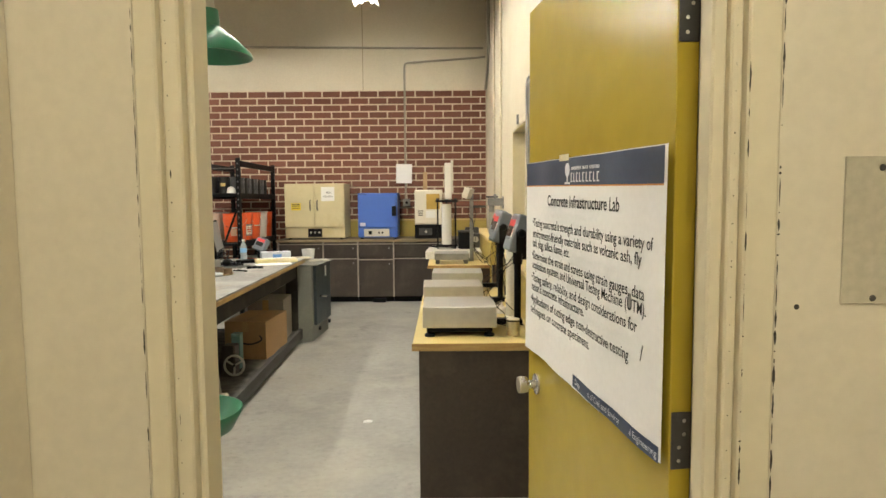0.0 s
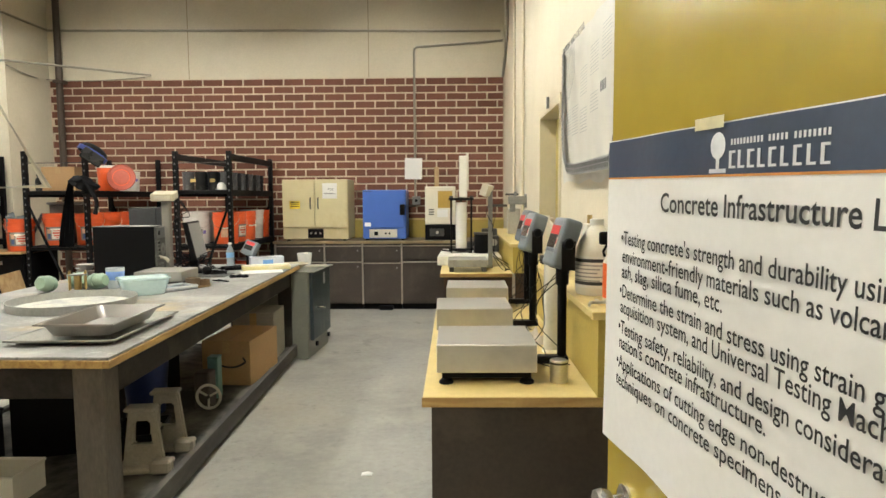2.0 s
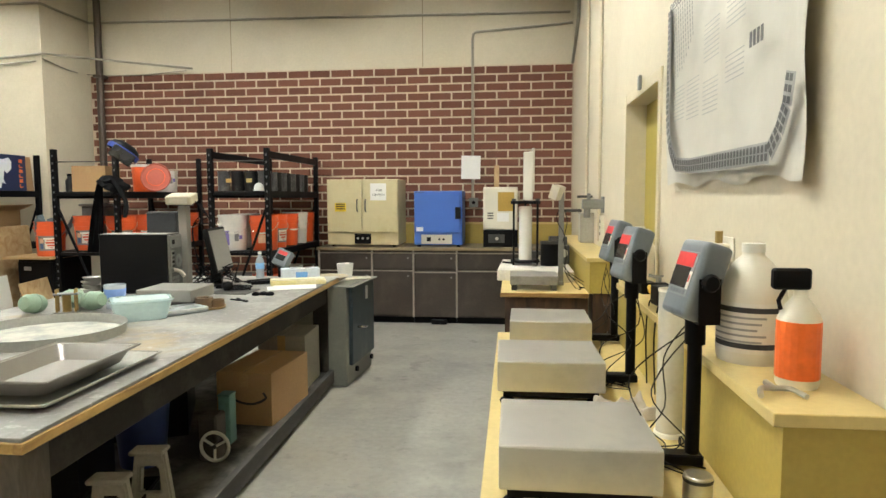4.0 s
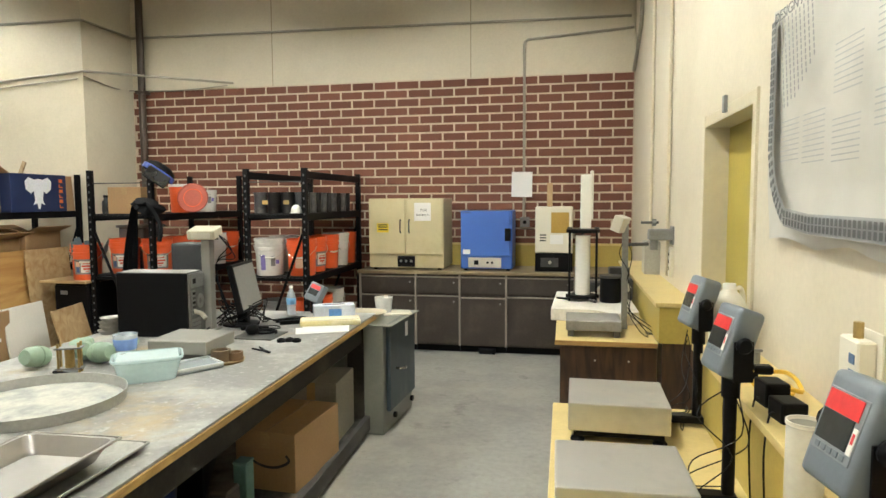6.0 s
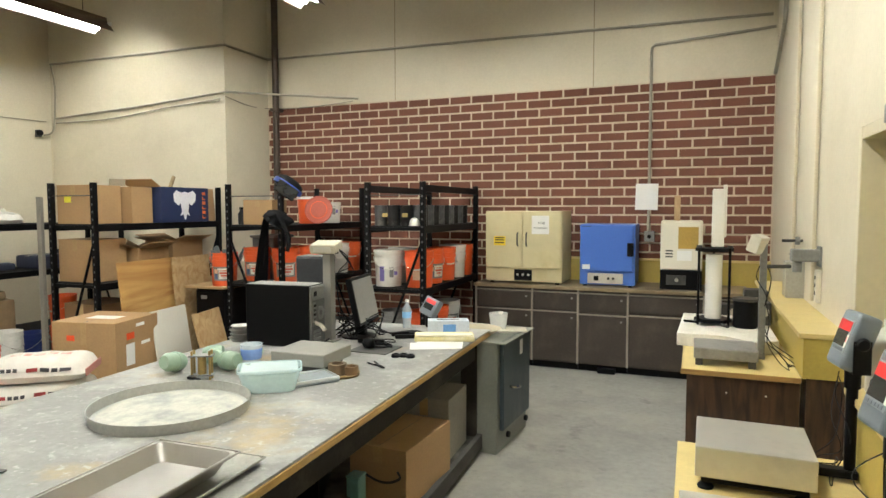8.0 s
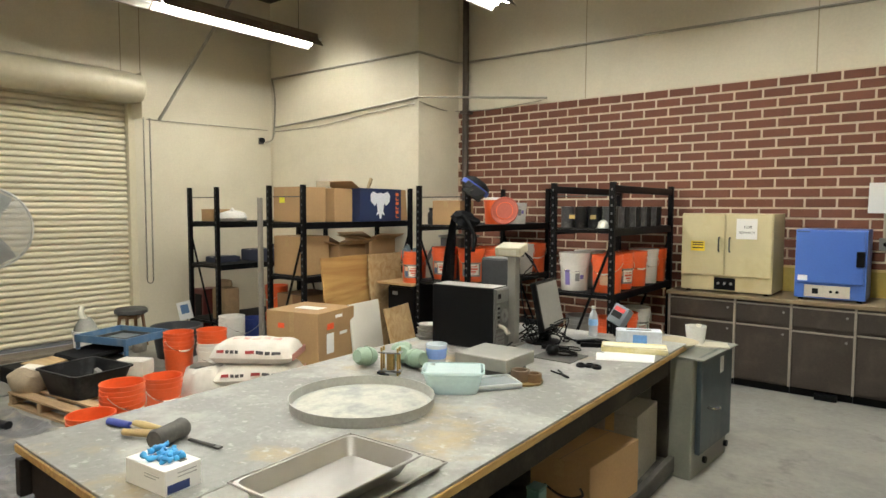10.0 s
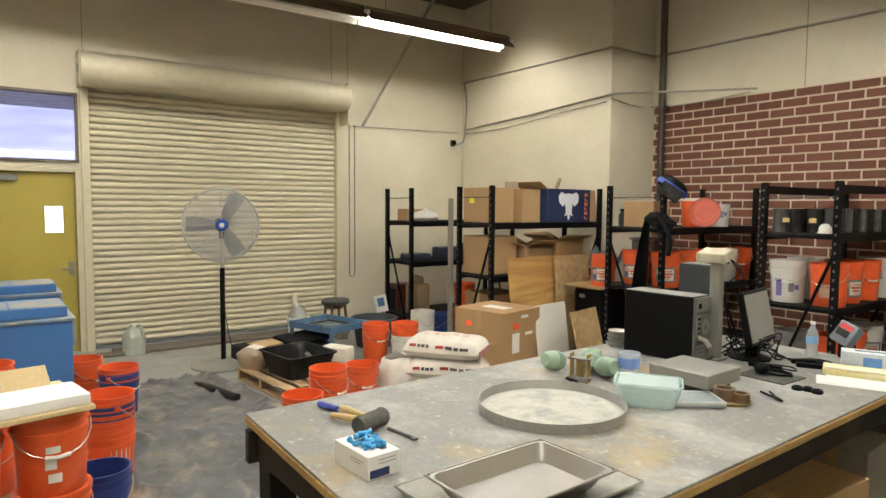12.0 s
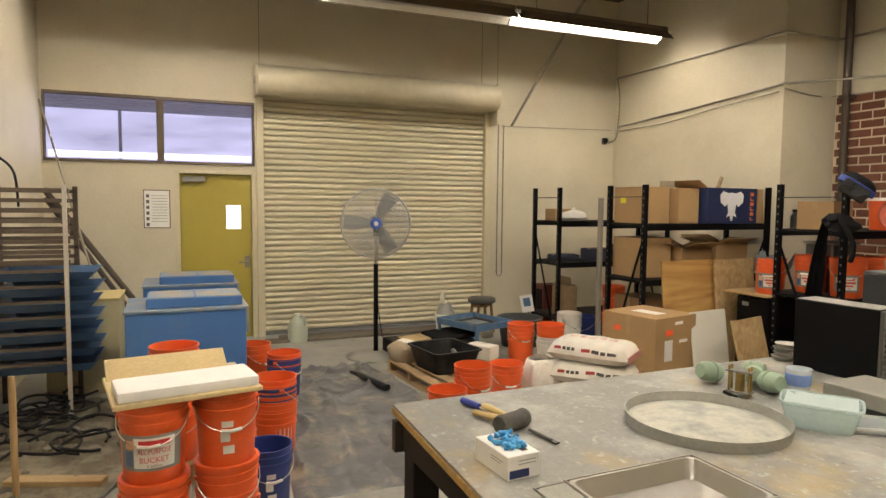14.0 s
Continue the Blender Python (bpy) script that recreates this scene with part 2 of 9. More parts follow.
second_stain(M_TABLETOP, (0.36, 0.25, 0.09), 1.9, 0.57, 0.68, 0.6, 5.3)
second_stain(M_TABLETOP, (0.11, 0.105, 0.095), 14.0, 0.66, 0.72, 0.7, 1.9)
second_stain(M_CONC, (0.38, 0.36, 0.31), 2.6, 0.52, 0.66, 0.5, 3.1)
second_stain(M_CONC, (0.34, 0.295, 0.215), 0.55, 0.50, 0.66, 0.55, 7.4)
second_stain(M_TABLETOP, (0.47, 0.46, 0.43), 26.0, 0.58, 0.68, 0.5, 4.4)
second_stain(M_TABLETOP, (0.10, 0.095, 0.085), 60.0, 0.64, 0.70, 0.5, 6.1)
second_stain(M_CONC, (0.15, 0.145, 0.125), 30.0, 0.60, 0.70, 0.45, 9.0)
second_stain(M_CONC, (0.13, 0.125, 0.11), 5.0, 0.60, 0.70, 0.5, 12.2)
second_stain(M_WALL, (0.68, 0.62, 0.49), 1.6, 0.5, 0.7, 0.35, 8.7)
# ---- structure ----
structure("floor", bm_box(XW - 0.3, XE + 1.6, -2.6, YB + 0.3, -0.12, 0.0), M_CONC, "worn grey concrete floor with dusty stains")
structure("ceiling", bm_box(XW - 0.3, XE + 1.6, -2.6, YB + 0.3, ZC, ZC + 0.2), M_ROOF, "dark roof deck high above the room")

# east wall with the recessed yellow door
DY0, DY1, DZ = 5.04, 5.97, 2.085
bm = bmesh.new()
add_box(bm, XE, XE + 0.3, YD1, DY0, 0, ZC)
add_box(bm, XE, XE + 0.3, DY1, YB + 0.3, 0, ZC)
add_box(bm, XE, XE + 0.3, DY0, DY1, DZ, ZC)
structure("wall_east", bm, M_WALL, "cream painted wall with a recessed door")
fr = structure("door_frame_east", bm_box(XE - 0.012, XE + 0.26, DY0 - 0.045, DY0 + 0.012, 0, DZ + 0.05, 0.003), M_FRAME, "cream painted steel door frame")
part("frame_side", bm_box(XE - 0.012, XE + 0.26, DY1 - 0.012, DY1 + 0.045, 0, DZ + 0.05, 0.003), M_FRAME, fr)
part("frame_head", bm_box(XE - 0.010, XE + 0.26, DY0 + 0.012, DY1 - 0.012, DZ - 0.012, DZ + 0.048, 0.003), M_FRAME, fr)
part("latch_bracket", bm_box(XE - 0.03, XE - 0.012, DY0 + 0.42, DY0 + 0.46, DZ + 0.01, DZ + 0.09, 0.003), M_GREYSTEEL, fr)
d1 = structure("door_1", bm_box(XE + 0.118, XE + 0.163, DY0 + 0.012, DY1 - 0.012, 0.01, DZ - 0.014), M_DOORDULL, "closed olive yellow door with a narrow glazed panel")
part("window_trim", bm_box(XE + 0.108, XE + 0.119, DY0 + 0.18, DY0 + 0.36, 1.0, 1.62, 0.003), M_DOORDULL, d1)
part("pane", bm_box(XE + 0.104, XE + 0.109, DY0 + 0.215, DY0 + 0.325, 1.04, 1.58), mat("dark_wired_glass", (0.05, 0.05, 0.04), 0.1), d1, "dark narrow glass pane")

# north side
structure("wall_north_upper", bm_box(XC, XE, YB + 0.004, YB + 0.3, ZBRICK, ZC), M_WALL, "cream painted wall above the brickwork")
structure("wall_north_projection", bm_box(XW, XC, YN, YB + 0.3, 0, ZC), M_WALL, "cream painted wall that stands out from the brickwork")
bm = bmesh.new()
for x in (-3.70, -1.205):
    add_box(bm, x - 0.006, x + 0.006, YB, YB + 0.01, ZBRICK + 0.002, ZC - 0.002)
structure("trim_panel_joint", bm, mat("panel_joint", (0.35, 0.29, 0.19), 0.8), "thin upright joints in the cream wall")

# west wall: door, transom windows, roller door opening
WY0, WY1, WZ0, WZ1 = 0.885, 3.235, 2.235, 3.045
RY0, RY1, RZ = 3.34, 6.53, 3.17
D2Y0, D2Y1 = 2.33, 3.19
bm = bmesh.new()
add_box(bm, XW - 0.2, XW, YS - 0.2, D2Y0, 0, WZ0)
add_box(bm, XW - 0.2, XW, D2Y0, D2Y1, 2.13, WZ0)
add_box(bm, XW - 0.2, XW, D2Y1, RY0, 0, WZ0)
add_box(bm, XW - 0.2, XW, YS - 0.2, WY0, WZ0, ZC)
add_box(bm, XW - 0.2, XW, WY0, WY1, WZ1, ZC)
add_box(bm, XW - 0.2, XW, WY1, RY0, WZ0, ZC)
add_box(bm, XW - 0.2, XW, RY0, RY1, RZ, ZC)
add_box(bm, XW - 0.2, XW, RY1, YN, 0, ZC)
structure("wall_west", bm, M_WALL, "cream painted wall with windows, a door and a roller door")
bm = bmesh.new()
for y in (3.30, 6.46, 6.72):
    add_box(bm, XW, XW + 0.004, y - 0.005, y + 0.005, 3.5, ZC - 0.002)
structure("trim_panel_joint_west", bm, mat("panel_joint_west", (0.33, 0.27, 0.17), 0.8), "thin upright joints in the cream wall")

# transom windows
M_WFRAME = mat("brown_window_frame", (0.10, 0.075, 0.05), 0.5)
M_PANE = bpy.data.materials.new("window_glass")
M_PANE.use_nodes = True
_n = M_PANE.node_tree
_b = _n.nodes["Principled BSDF"]
_b.inputs["Transmission Weight"].default_value, _b.inputs["Roughness"].default_value, _b.inputs["IOR"].default_value = 1.0, 0.03, 1.05
_b.inputs["Base Color"].default_value = (0.93, 0.92, 1.0, 1)
w1 = structure("window_1", bm_box(XW - 0.08, XW + 0.012, WY0, WY1, WZ1 - 0.035, WZ1, 0.002), M_WFRAME, "wide transom window in a brown metal frame")
part("window_sill", bm_box(XW - 0.08, XW + 0.02, WY0, WY1, WZ0, WZ0 + 0.035, 0.002), M_WFRAME, w1)
for y0, y1 in ((WY0, WY0 + 0.02), (2.085, 2.165), (WY1 - 0.03, WY1)):
    part("mullion", bm_box(XW - 0.078, XW + 0.010, y0, y1, WZ0 + 0.035, WZ1 - 0.035, 0.002), M_WFRAME, w1)
for y0, y1 in ((WY0 + 0.02, 2.085), (2.165, WY1 - 0.03)):
    p = part("pane", bm_box(XW - 0.045, XW - 0.039, y0, y1, WZ0 + 0.035, WZ1 - 0.035), M_PANE, w1)
    p.visible_shadow = False

# backdrop colour also emits, so the view outside comes out bright
M_HAZE = mat("glowing_distance", (0.66, 0.65, 0.88), 0.9, var=0.3, scale=0.9, grain=3, stretch=(1, 0.25, 1.3))
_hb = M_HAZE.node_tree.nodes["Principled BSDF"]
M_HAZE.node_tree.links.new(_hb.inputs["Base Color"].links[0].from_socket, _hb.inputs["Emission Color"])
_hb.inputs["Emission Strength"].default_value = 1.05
# outdoors behind the windows: paving, self-glowing backdrop, eave and sky
M_OUT = mat("sunlit_yard", (0.36, 0.35, 0.37), 0.8, var=0.3, scale=0.7)
tagged(link("ground", bm_box(-60, XW - 0.3, -40, 50, -0.2, -0.05), M_OUT), "pale sunlit paving outside the building", "ground", kind="structure")
bd = tagged(link("backdrop", bm_box(-16.3, -16.0, -6, 14, -0.05, 5.4), M_HAZE), "pale glowing backdrop standing in for the bright outdoors", "backdrop", kind="structure")
M_EAVE = mat("pale_corrugated_soffit", (0.84, 0.83, 0.90), 0.7, var=0.1)
ev = tagged(link("eave", bm_box(-12.2, XW - 0.2, -3, 9, 3.30, 3.40), M_EAVE), "pale ribbed canopy above the windows", "eave", kind="structure")
for k in range(12):
    part("rib", bm_box(-12.2 + 0.26 * k, -12.07 + 0.26 * k, -3, 9, 3.275, 3.298), M_EAVE, ev)
pst = thing("canopy_post", pose(-12.1, 1.42, -0.05), "slender pale post holding the canopy outside", "post")
part("shaft", bm_box(-0.025, 0.025, -0.025, 0.025, 0.02, 3.33, 0.004), M_EAVE, pst)
part("base_plate", bm_box(-0.10, 0.10, -0.10, 0.10, 0.0, 0.02, 0.003), M_EAVE, pst)

# added area lamp just inside the glass, in place of sky light
day = new("window_daylight", bpy.data.lights.new("window_daylight", "AREA"))
day.data.shape, day.data.size, day.data.size_y = "RECTANGLE", 2.25, 0.72
day.data.energy, day.data.color = 11, (0.88, 0.84, 1.0)
day.matrix_world = look((XW + 0.03, 2.06, 2.64), (XW + 3.0, 2.06, 1.9))

# yellow door in the west wall
d2 = structure("door_2", bm_box(XW - 0.10, XW - 0.055, D2Y0, D2Y1, 0.01, 2.125), M_DOORDULL, "closed olive yellow door with a small bright window")
part("door_frame_side", bm_box(XW - 0.12, XW + 0.01, D2Y0 - 0.05, D2Y0, 0, 2.17, 0.003), M_FRAME, d2)
part("door_frame_side", bm_box(XW - 0.12, XW + 0.01, D2Y1, D2Y1 + 0.05, 0, 2.17, 0.003), M_FRAME, d2)
part("door_frame_head", bm_box(XW - 0.12, XW + 0.009, D2Y0, D2Y1, 2.126, 2.168, 0.003), M_FRAME, d2)
part("door_closer", bm_box(XW - 0.055, XW + 0.0, D2Y0 + 0.03, D2Y0 + 0.30, 2.02, 2.09, 0.006), M_GREYSTEEL, d2, "grey door closer")
# this pane emits light itself instead of letting daylight through
part("vision_pane", bm_box(XW - 0.052, XW - 0.046, 2.88, 3.055, 1.43, 1.73), glow("glowing_door_pane", (1, 0.98, 1.0), 2.6), d2, "small pane glowing in place of daylight")
part("pane_trim", bm_box(XW - 0.054, XW - 0.048, 2.865, 3.07, 1.415, 1.745), M_DOORDULL, d2)
part("door_handle", tube([(XW - 0.055, 3.13, 1.0), (XW + 0.01, 3.13, 1.0), (XW + 0.012, 3.02, 1.0)], 0.011), M_GREYSTEEL, d2, "grey lever handle")
part("lock_plate", bm_box(XW - 0.055, XW - 0.05, 3.10, 3.16, 0.92, 1.08, 0.002), M_GREYSTEEL, d2)

# roller door: curved slats, guides, barrel housing, chain
M_SLAT = mat("cream_slat_paint", (0.62, 0.555, 0.395), 0.42, var=0.04, scale=1.5, grain=14, bump=0.0, stain=(0.40, 0.33, 0.19), stain_amt=0.5, stain_scale=2.2, stain_lo=0.54, stain_hi=0.75, rand=0.05, stretch=(1, 0.5, 1), shift=True)
rd = thing("roller_door", pose(XW, 0, 0), "closed cream roller door of narrow curved steel slats, dusty", "roller door", kind="structure")
slat = bmesh.new()
SH, N_SL = 0.0762, 42
prof = [(-0.084, 0.0), (-0.084, 0.010), (-0.050, 0.0105), (-0.040, 0.018), (-0.034, 0.032), (-0.034, 0.046), (-0.039, 0.060), (-0.050, 0.071), (-0.062, 0.0762), (-0.088, 0.0762), (-0.088, 0.0)]
va = [slat.verts.new((x, RY0 + 0.01, z)) for x, z in prof]
vb = [slat.verts.new((x, RY1 - 0.01, z)) for x, z in prof]
for i in range(len(prof)):
    j = (i + 1) % len(prof)
    slat.faces.new((va[i], va[j], vb[j], vb[i]))
slat.faces.new(va[::-1]); slat.faces.new(vb)
first = part("slat", slat, M_SLAT, rd, at=pose(0, 0, 0.05))
for i in range(1, N_SL - 1):
    o = new("slat", first.data)
    o.parent, o.matrix_basis = rd, pose(0, 0, 0.05 + i * SH)
part("bottom_bar", bm_box(-0.085, -0.03, RY0 + 0.01, RY1 - 0.01, 0.012, 0.05, 0.004), M_GREYSTEEL, rd)
part("guide", bm_box(-0.09, 0.03, RY0 - 0.085, RY0 + 0.005, 0, RZ, 0.004), M_FRAME, rd)
part("guide", bm_box(-0.09, 0.03, RY1 - 0.005, RY1 + 0.085, 0, RZ, 0.004), M_FRAME, rd)
HY0, HY1 = RY0 - 0.10, RY1 + 0.06
bm = bmesh.new()
outline = [(0.0, 3.125), (0.28, 3.115)] + [(0.24 + 0.165 * math.cos(a), 3.295 + 0.18 * math.sin(a)) for a in [radians(d) for d in range(-70, 100, 12)]] + [(0.0, 3.545)]
va = [bm.verts.new((x, HY0, z)) for x, z in outline]
vb = [bm.verts.new((x, HY1, z)) for x, z in outline]
for i in range(len(outline)):
    j = (i + 1) % len(outline)
    bm.faces.new((va[i], va[j], vb[j], vb[i]))
bm.faces.new(va[::-1]); bm.faces.new(vb)
M_HOUS = mat("cream_sheet_housing", (0.55, 0.49, 0.35), 0.38, var=0.06, grain=14, bump=0.03, stain=(0.33, 0.27, 0.16), stain_amt=0.5, stain_scale=1.1)
part("barrel_housing", bm, M_HOUS, rd, "cream rounded sheet housing", smooth=40)
for y in (HY0, HY1):
    part("end_bracket", bm_box(0, 0.30, y - 0.012, y + 0.012, 2.92 if y > 5 else 3.11, 3.5, 0.004), M_HOUS, rd)
    part("hub", moved(lathe([(0.06, -0.02), (0.06, 0.02)], 16, True, True), pose(0.22, y, 3.30, 90)), M_GREYSTEEL, rd)
bm = bmesh.new()
for k, y in enumerate((RY1 + 0.115, RY1 + 0.20)):
    z = 2.92
    i = 0
    while z > 0.76:
        a = 0.010
        pts = [(0.20 + a * math.cos(t) * (i % 2), y + a * math.cos(t) * (1 - i % 2), z + 0.020 * math.sin(t)) for t in [2 * math.pi * q / 6 for q in range(6)]]
        add_tube(bm, pts, 0.0040, 4, True)
        z -= 0.034
        i += 1
pts = [(0.20, RY1 + 0.1575 - 0.0425 * math.cos(t), 0.76 - 0.045 * math.sin(t)) for t in [math.pi * q / 8 for q in range(9)]]
add_tube(bm, pts, 0.005, 5)
part("pull_chain", bm, M_DARKSTEEL, rd, "hanging loop of dark pull chain")
# threshold boards on the floor along the roller door
for i, (x, y0, y1) in enumerate(((XW + 0.22, 3.5, 6.3), (XW + 0.40, 3.3, 6.0))):
    single("threshold_board", bm_box(x - 0.09, x + 0.08, y0, y1, 0.0, 0.035, 0.004), wood("weathered_board_%d" % i, (0.10, 0.08, 0.06), (0.17, 0.14, 0.10), 0.8, "Y"), "long weathered dark board lying on the floor", "board", group="boards along the roller door")

# south wall with the doorway that is walked through
OX0, OX1, OZ = -0.445, 0.50, 2.10
bm = bmesh.new()
add_box(bm, XW, -1.6, YS - 0.2, YS, 0, ZC)
add_box(bm, -1.6, -1.5, YS - 0.2, YD1, 0, ZC)
add_box(bm, -1.5, OX0 - 0.075, YD0, YD1, 0, ZC)
add_box(bm, OX1 + 0.07, XE + 1.6, YD0, YD1, 0, ZC)
add_box(bm, OX0 - 0.075, OX1 + 0.07, YD0, YD1, OZ + 0.06, ZC)
structure("wall_south", bm, M_WALL, "cream painted wall round the open doorway")
# stepped steel frame: face, stop and rebate
jl = structure("door_frame_south", bm_box(OX0 - 0.075, OX0 - 0.036, YD0 - 0.012, YD1 + 0.012, 0, OZ + 0.06, 0.004), M_FRAME, "chipped cream steel frame of the open doorway")
part("frame_face", bm_box(OX0 - 0.036, OX0 - 0.004, YD0 + 0.006, YD0 + 0.112, 0, OZ, 0.004), M_FRAME, jl)
part("frame_stop", bm_box(OX0 - 0.004, OX0 + 0.009, YD0 + 0.03, YD0 + 0.108, 0, OZ, 0.004), M_FRAME, jl)
part("frame_face", bm_box(OX1 + 0.012, OX1 + 0.07, YD0 - 0.012, YD1 + 0.012, 0, OZ + 0.06, 0.004), M_FRAME, jl)
part("frame_face", bm_box(OX1 - 0.010, OX1 + 0.012, YD0 + 0.006, YD1 + 0.004, 0, OZ, 0.004), M_FRAME, jl)
part("frame_stop", bm_box(OX1 - 0.036, OX1 - 0.010, YD0 + 0.02, YD0 + 0.075, 0, OZ, 0.004), M_FRAME, jl)
part("frame_head", bm_box(OX0 - 0.036, OX1 + 0.028, YD0 - 0.010, YD1 + 0.010, OZ, OZ + 0.058, 0.004), M_FRAME, jl)
# dark chipped cracks where paint has broken along the frame's edges
M_CHIP = mat("bare_dark_chip", (0.035, 0.028, 0.02), 0.8)
rnd = random.Random(5)


def chips(x, y, z0, z1, dens, w):
    bm = bmesh.new()
    z = z0
    while z < z1:
        h = rnd.uniform(0.004, 0.06) if rnd.random() < dens else rnd.uniform(0.001, 0.004)
        ww = w * rnd.uniform(0.25, 1.0)
        n = max(2, int(h / 0.006))
        pr = None
        for i in range(n + 1):
            zz = z + h * i / n
            ex = ww * (0.25 + 0.75 * math.sin(math.pi * i / n)) * rnd.uniform(0.6, 1.2)
            a, b = bm.verts.new((x - ex * rnd.uniform(0.2, 0.6), y, zz)), bm.verts.new((x + ex * 0.5, y, zz))
            if pr:
                bm.faces.new((pr[0], pr[1], b, a))
            pr = (a, b)
        z += h + (rnd.uniform(0.001, 0.012) if rnd.random() < dens else rnd.uniform(0.01, 0.07))
    return bm


tagged(part("paint_chips", chips(OX0 - 0.0755, YD0 - 0.0128, 0.7, 2.1, 0.75, 0.0035), M_CHIP, jl, "dark crack of broken paint"), kind="stuff")
tagged(part("paint_chips", chips(OX1 + 0.0705, YD0 - 0.0128, 0.7, 2.1, 0.9, 0.008), M_CHIP, jl, "dark crack of broken paint"), kind="stuff")
tagged(part("paint_chips", chips(OX1 + 0.015, YD0 - 0.0128, 0.7, 1.7, 0.45, 0.0055), M_CHIP, jl, "scattered dark paint chips"), kind="stuff")
tagged(part("paint_chips", chips(OX0 - 0.026, YD0 + 0.0052, 0.7, 2.0, 0.05, 0.004), M_CHIP, jl), kind="stuff")
tagged(part("paint_chips", chips(OX1 + 0.000, YD0 + 0.0052, 0.7, 2.0, 0.05, 0.004), M_CHIP, jl), kind="stuff")
cp = thing("cover_plate", pose(0.762, YD0, 1.397), "grey cream blank metal plate screwed to the wall", "plate")
part("plate", bm_box(-0.075, 0.12, -0.004, 0, -0.127, 0.127, 0.001), mat("dull_grey_plate", (0.42, 0.38, 0.28), 0.45), cp)
for dx, dz in ((-0.012, 0.108), (-0.020, -0.117)):
    part("screw", moved(lathe([(0.006, 0), (0.005, 0.002), (0, 0.002)], 10), pose(dx, -0.004, dz, 90)), M_DARKSTEEL, cp)
single("screw_hole", moved(lathe([(0.005, 0), (0, 0.0006)], 10), pose(0.613, YD0 - 0.0005, 1.265, 90)), M_CHIP, "small dark screw hole in the cream wall", "hole")
# passage outside
bm = bmesh.new()
add_box(bm, -1.75, -1.6, -2.6, YS - 0.2, 0, 3)
add_box(bm, XE + 1.5, XE + 1.6, -2.6, YD0, 0, 3)
add_box(bm, -1.6, XE + 1.5, -2.6, -2.5, 0, 3)
add_box(bm, -1.6, XE + 1.5, -2.5, YD0, 3.0, 3.1)
structure("wall_passage", bm, M_WALL, "plain cream wall of the passage outside the door")
structure("pilaster_passage", bm_box(-0.90, -0.735, YD0 - 0.14, YD0, 0, 3, 0.004), M_WALL, "cream edge that stands out beside the doorway")
# lamp out of view, added to brighten the door frame and passage walls
pl = thing("passage_ceiling_light", pose(0.2, -0.6, 3.0), "unseen lamp added to light the passage side of the doorway", "ceiling light")
part("housing", bm_box(-0.6, 0.6, -0.12, 0.12, -0.06, 0, 0.005), M_FRAME, pl)
part("diffuser", bm_box(-0.58, 0.58, -0.10, 0.10, -0.075, -0.061, 0.003), glow("fill_lamp_diffuser", (1.0, 0.91, 0.72), 80.0), pl)

# ---- ceiling lights: strips with open tubes on hangers ----
M_TUBE = glow("fluorescent_tube", (1.0, 0.935, 0.82), 98.0)
M_TUBEOFF = mat("unlit_tube_glass", (0.62, 0.62, 0.58), 0.3)
M_WHITEENAMEL = mat("white_enamel", (0.75, 0.73, 0.66), 0.35)
M_BROWNHOUS = mat("brown_fixture_housing", (0.16, 0.12, 0.075), 0.5)


def strip_light(x, y0, lit=True):
    t = thing("ceiling_light", pose(x, y0, LAMP_Z), "long hanging fluorescent light with bright open tubes" if lit else "long hanging fluorescent light that is switched off", "ceiling light", group="rows of hanging ceiling lights")
    L = 2.28
    bm = bmesh.new()
    for s in (-1, 1):
        vs = [bm.verts.new(p) for p in ((s * 0.03, 0, 0.085), (s * 0.03, L, 0.085), (s * 0.155, L, -0.030), (s * 0.155, 0, -0.030), (s * 0.032, 0, 0.089), (s * 0.032, L, 0.089), (s * 0.158, L, -0.026), (s * 0.158, 0, -0.026))]
        for f in ((0, 1, 2, 3), (4, 7, 6, 5), (0, 4, 5, 1), (2, 6, 7, 3), (1, 5, 6, 2), (0, 3, 7, 4)):
            bm.faces.new([vs[i] for i in f])
    part("reflector", bm, M_WHITEENAMEL, t)
    for s in (-1, 1):
        cb = bmesh.new()
        vs = [cb.verts.new(p) for p in ((s * 0.052, 0, 0.096), (s * 0.052, L, 0.096), (s * 0.163, L, -0.034), (s * 0.163, 0, -0.034), (s * 0.056, 0, 0.099), (s * 0.056, L, 0.099), (s * 0.167, L, -0.034), (s * 0.167, 0, -0.034))]
        for f in ((0, 1, 2, 3), (4, 7, 6, 5), (0, 4, 5, 1), (2, 6, 7, 3), (1, 5, 6, 2), (0, 3, 7, 4)):
            cb.faces.new([vs[i] for i in f])
        part("cover", cb, M_BROWNHOUS, t, "dull brown outer cover")
    part("housing", bm_box(-0.05, 0.05, 0, L, 0.0865, 0.15, 0.004), M_BROWNHOUS, t)
    for dx in (-0.07, 0.07):
        part("tube", moved(lathe([(0, 0), (0.0185, 0.002), (0.0185, L - 0.052), (0, L - 0.05)], 12), pose(dx, 0.025, 0.022, -90)), M_TUBE if lit else M_TUBEOFF, t, smooth=40)
    for y in (0.0, L - 0.02):
        part("end_cap", bm_box(-0.13, 0.13, y, y + 0.02, 0.042, 0.085, 0.003), M_WHITEENAMEL, t)
    for y in (0.3, L - 0.3):
        part("hanger", tube([(0, y, 0.15), (0, y, ZC - LAMP_Z)], 0.005, 6), M_DARKSTEEL, t)
    return t


l0 = strip_light(LAMP_X[0], 6.2)
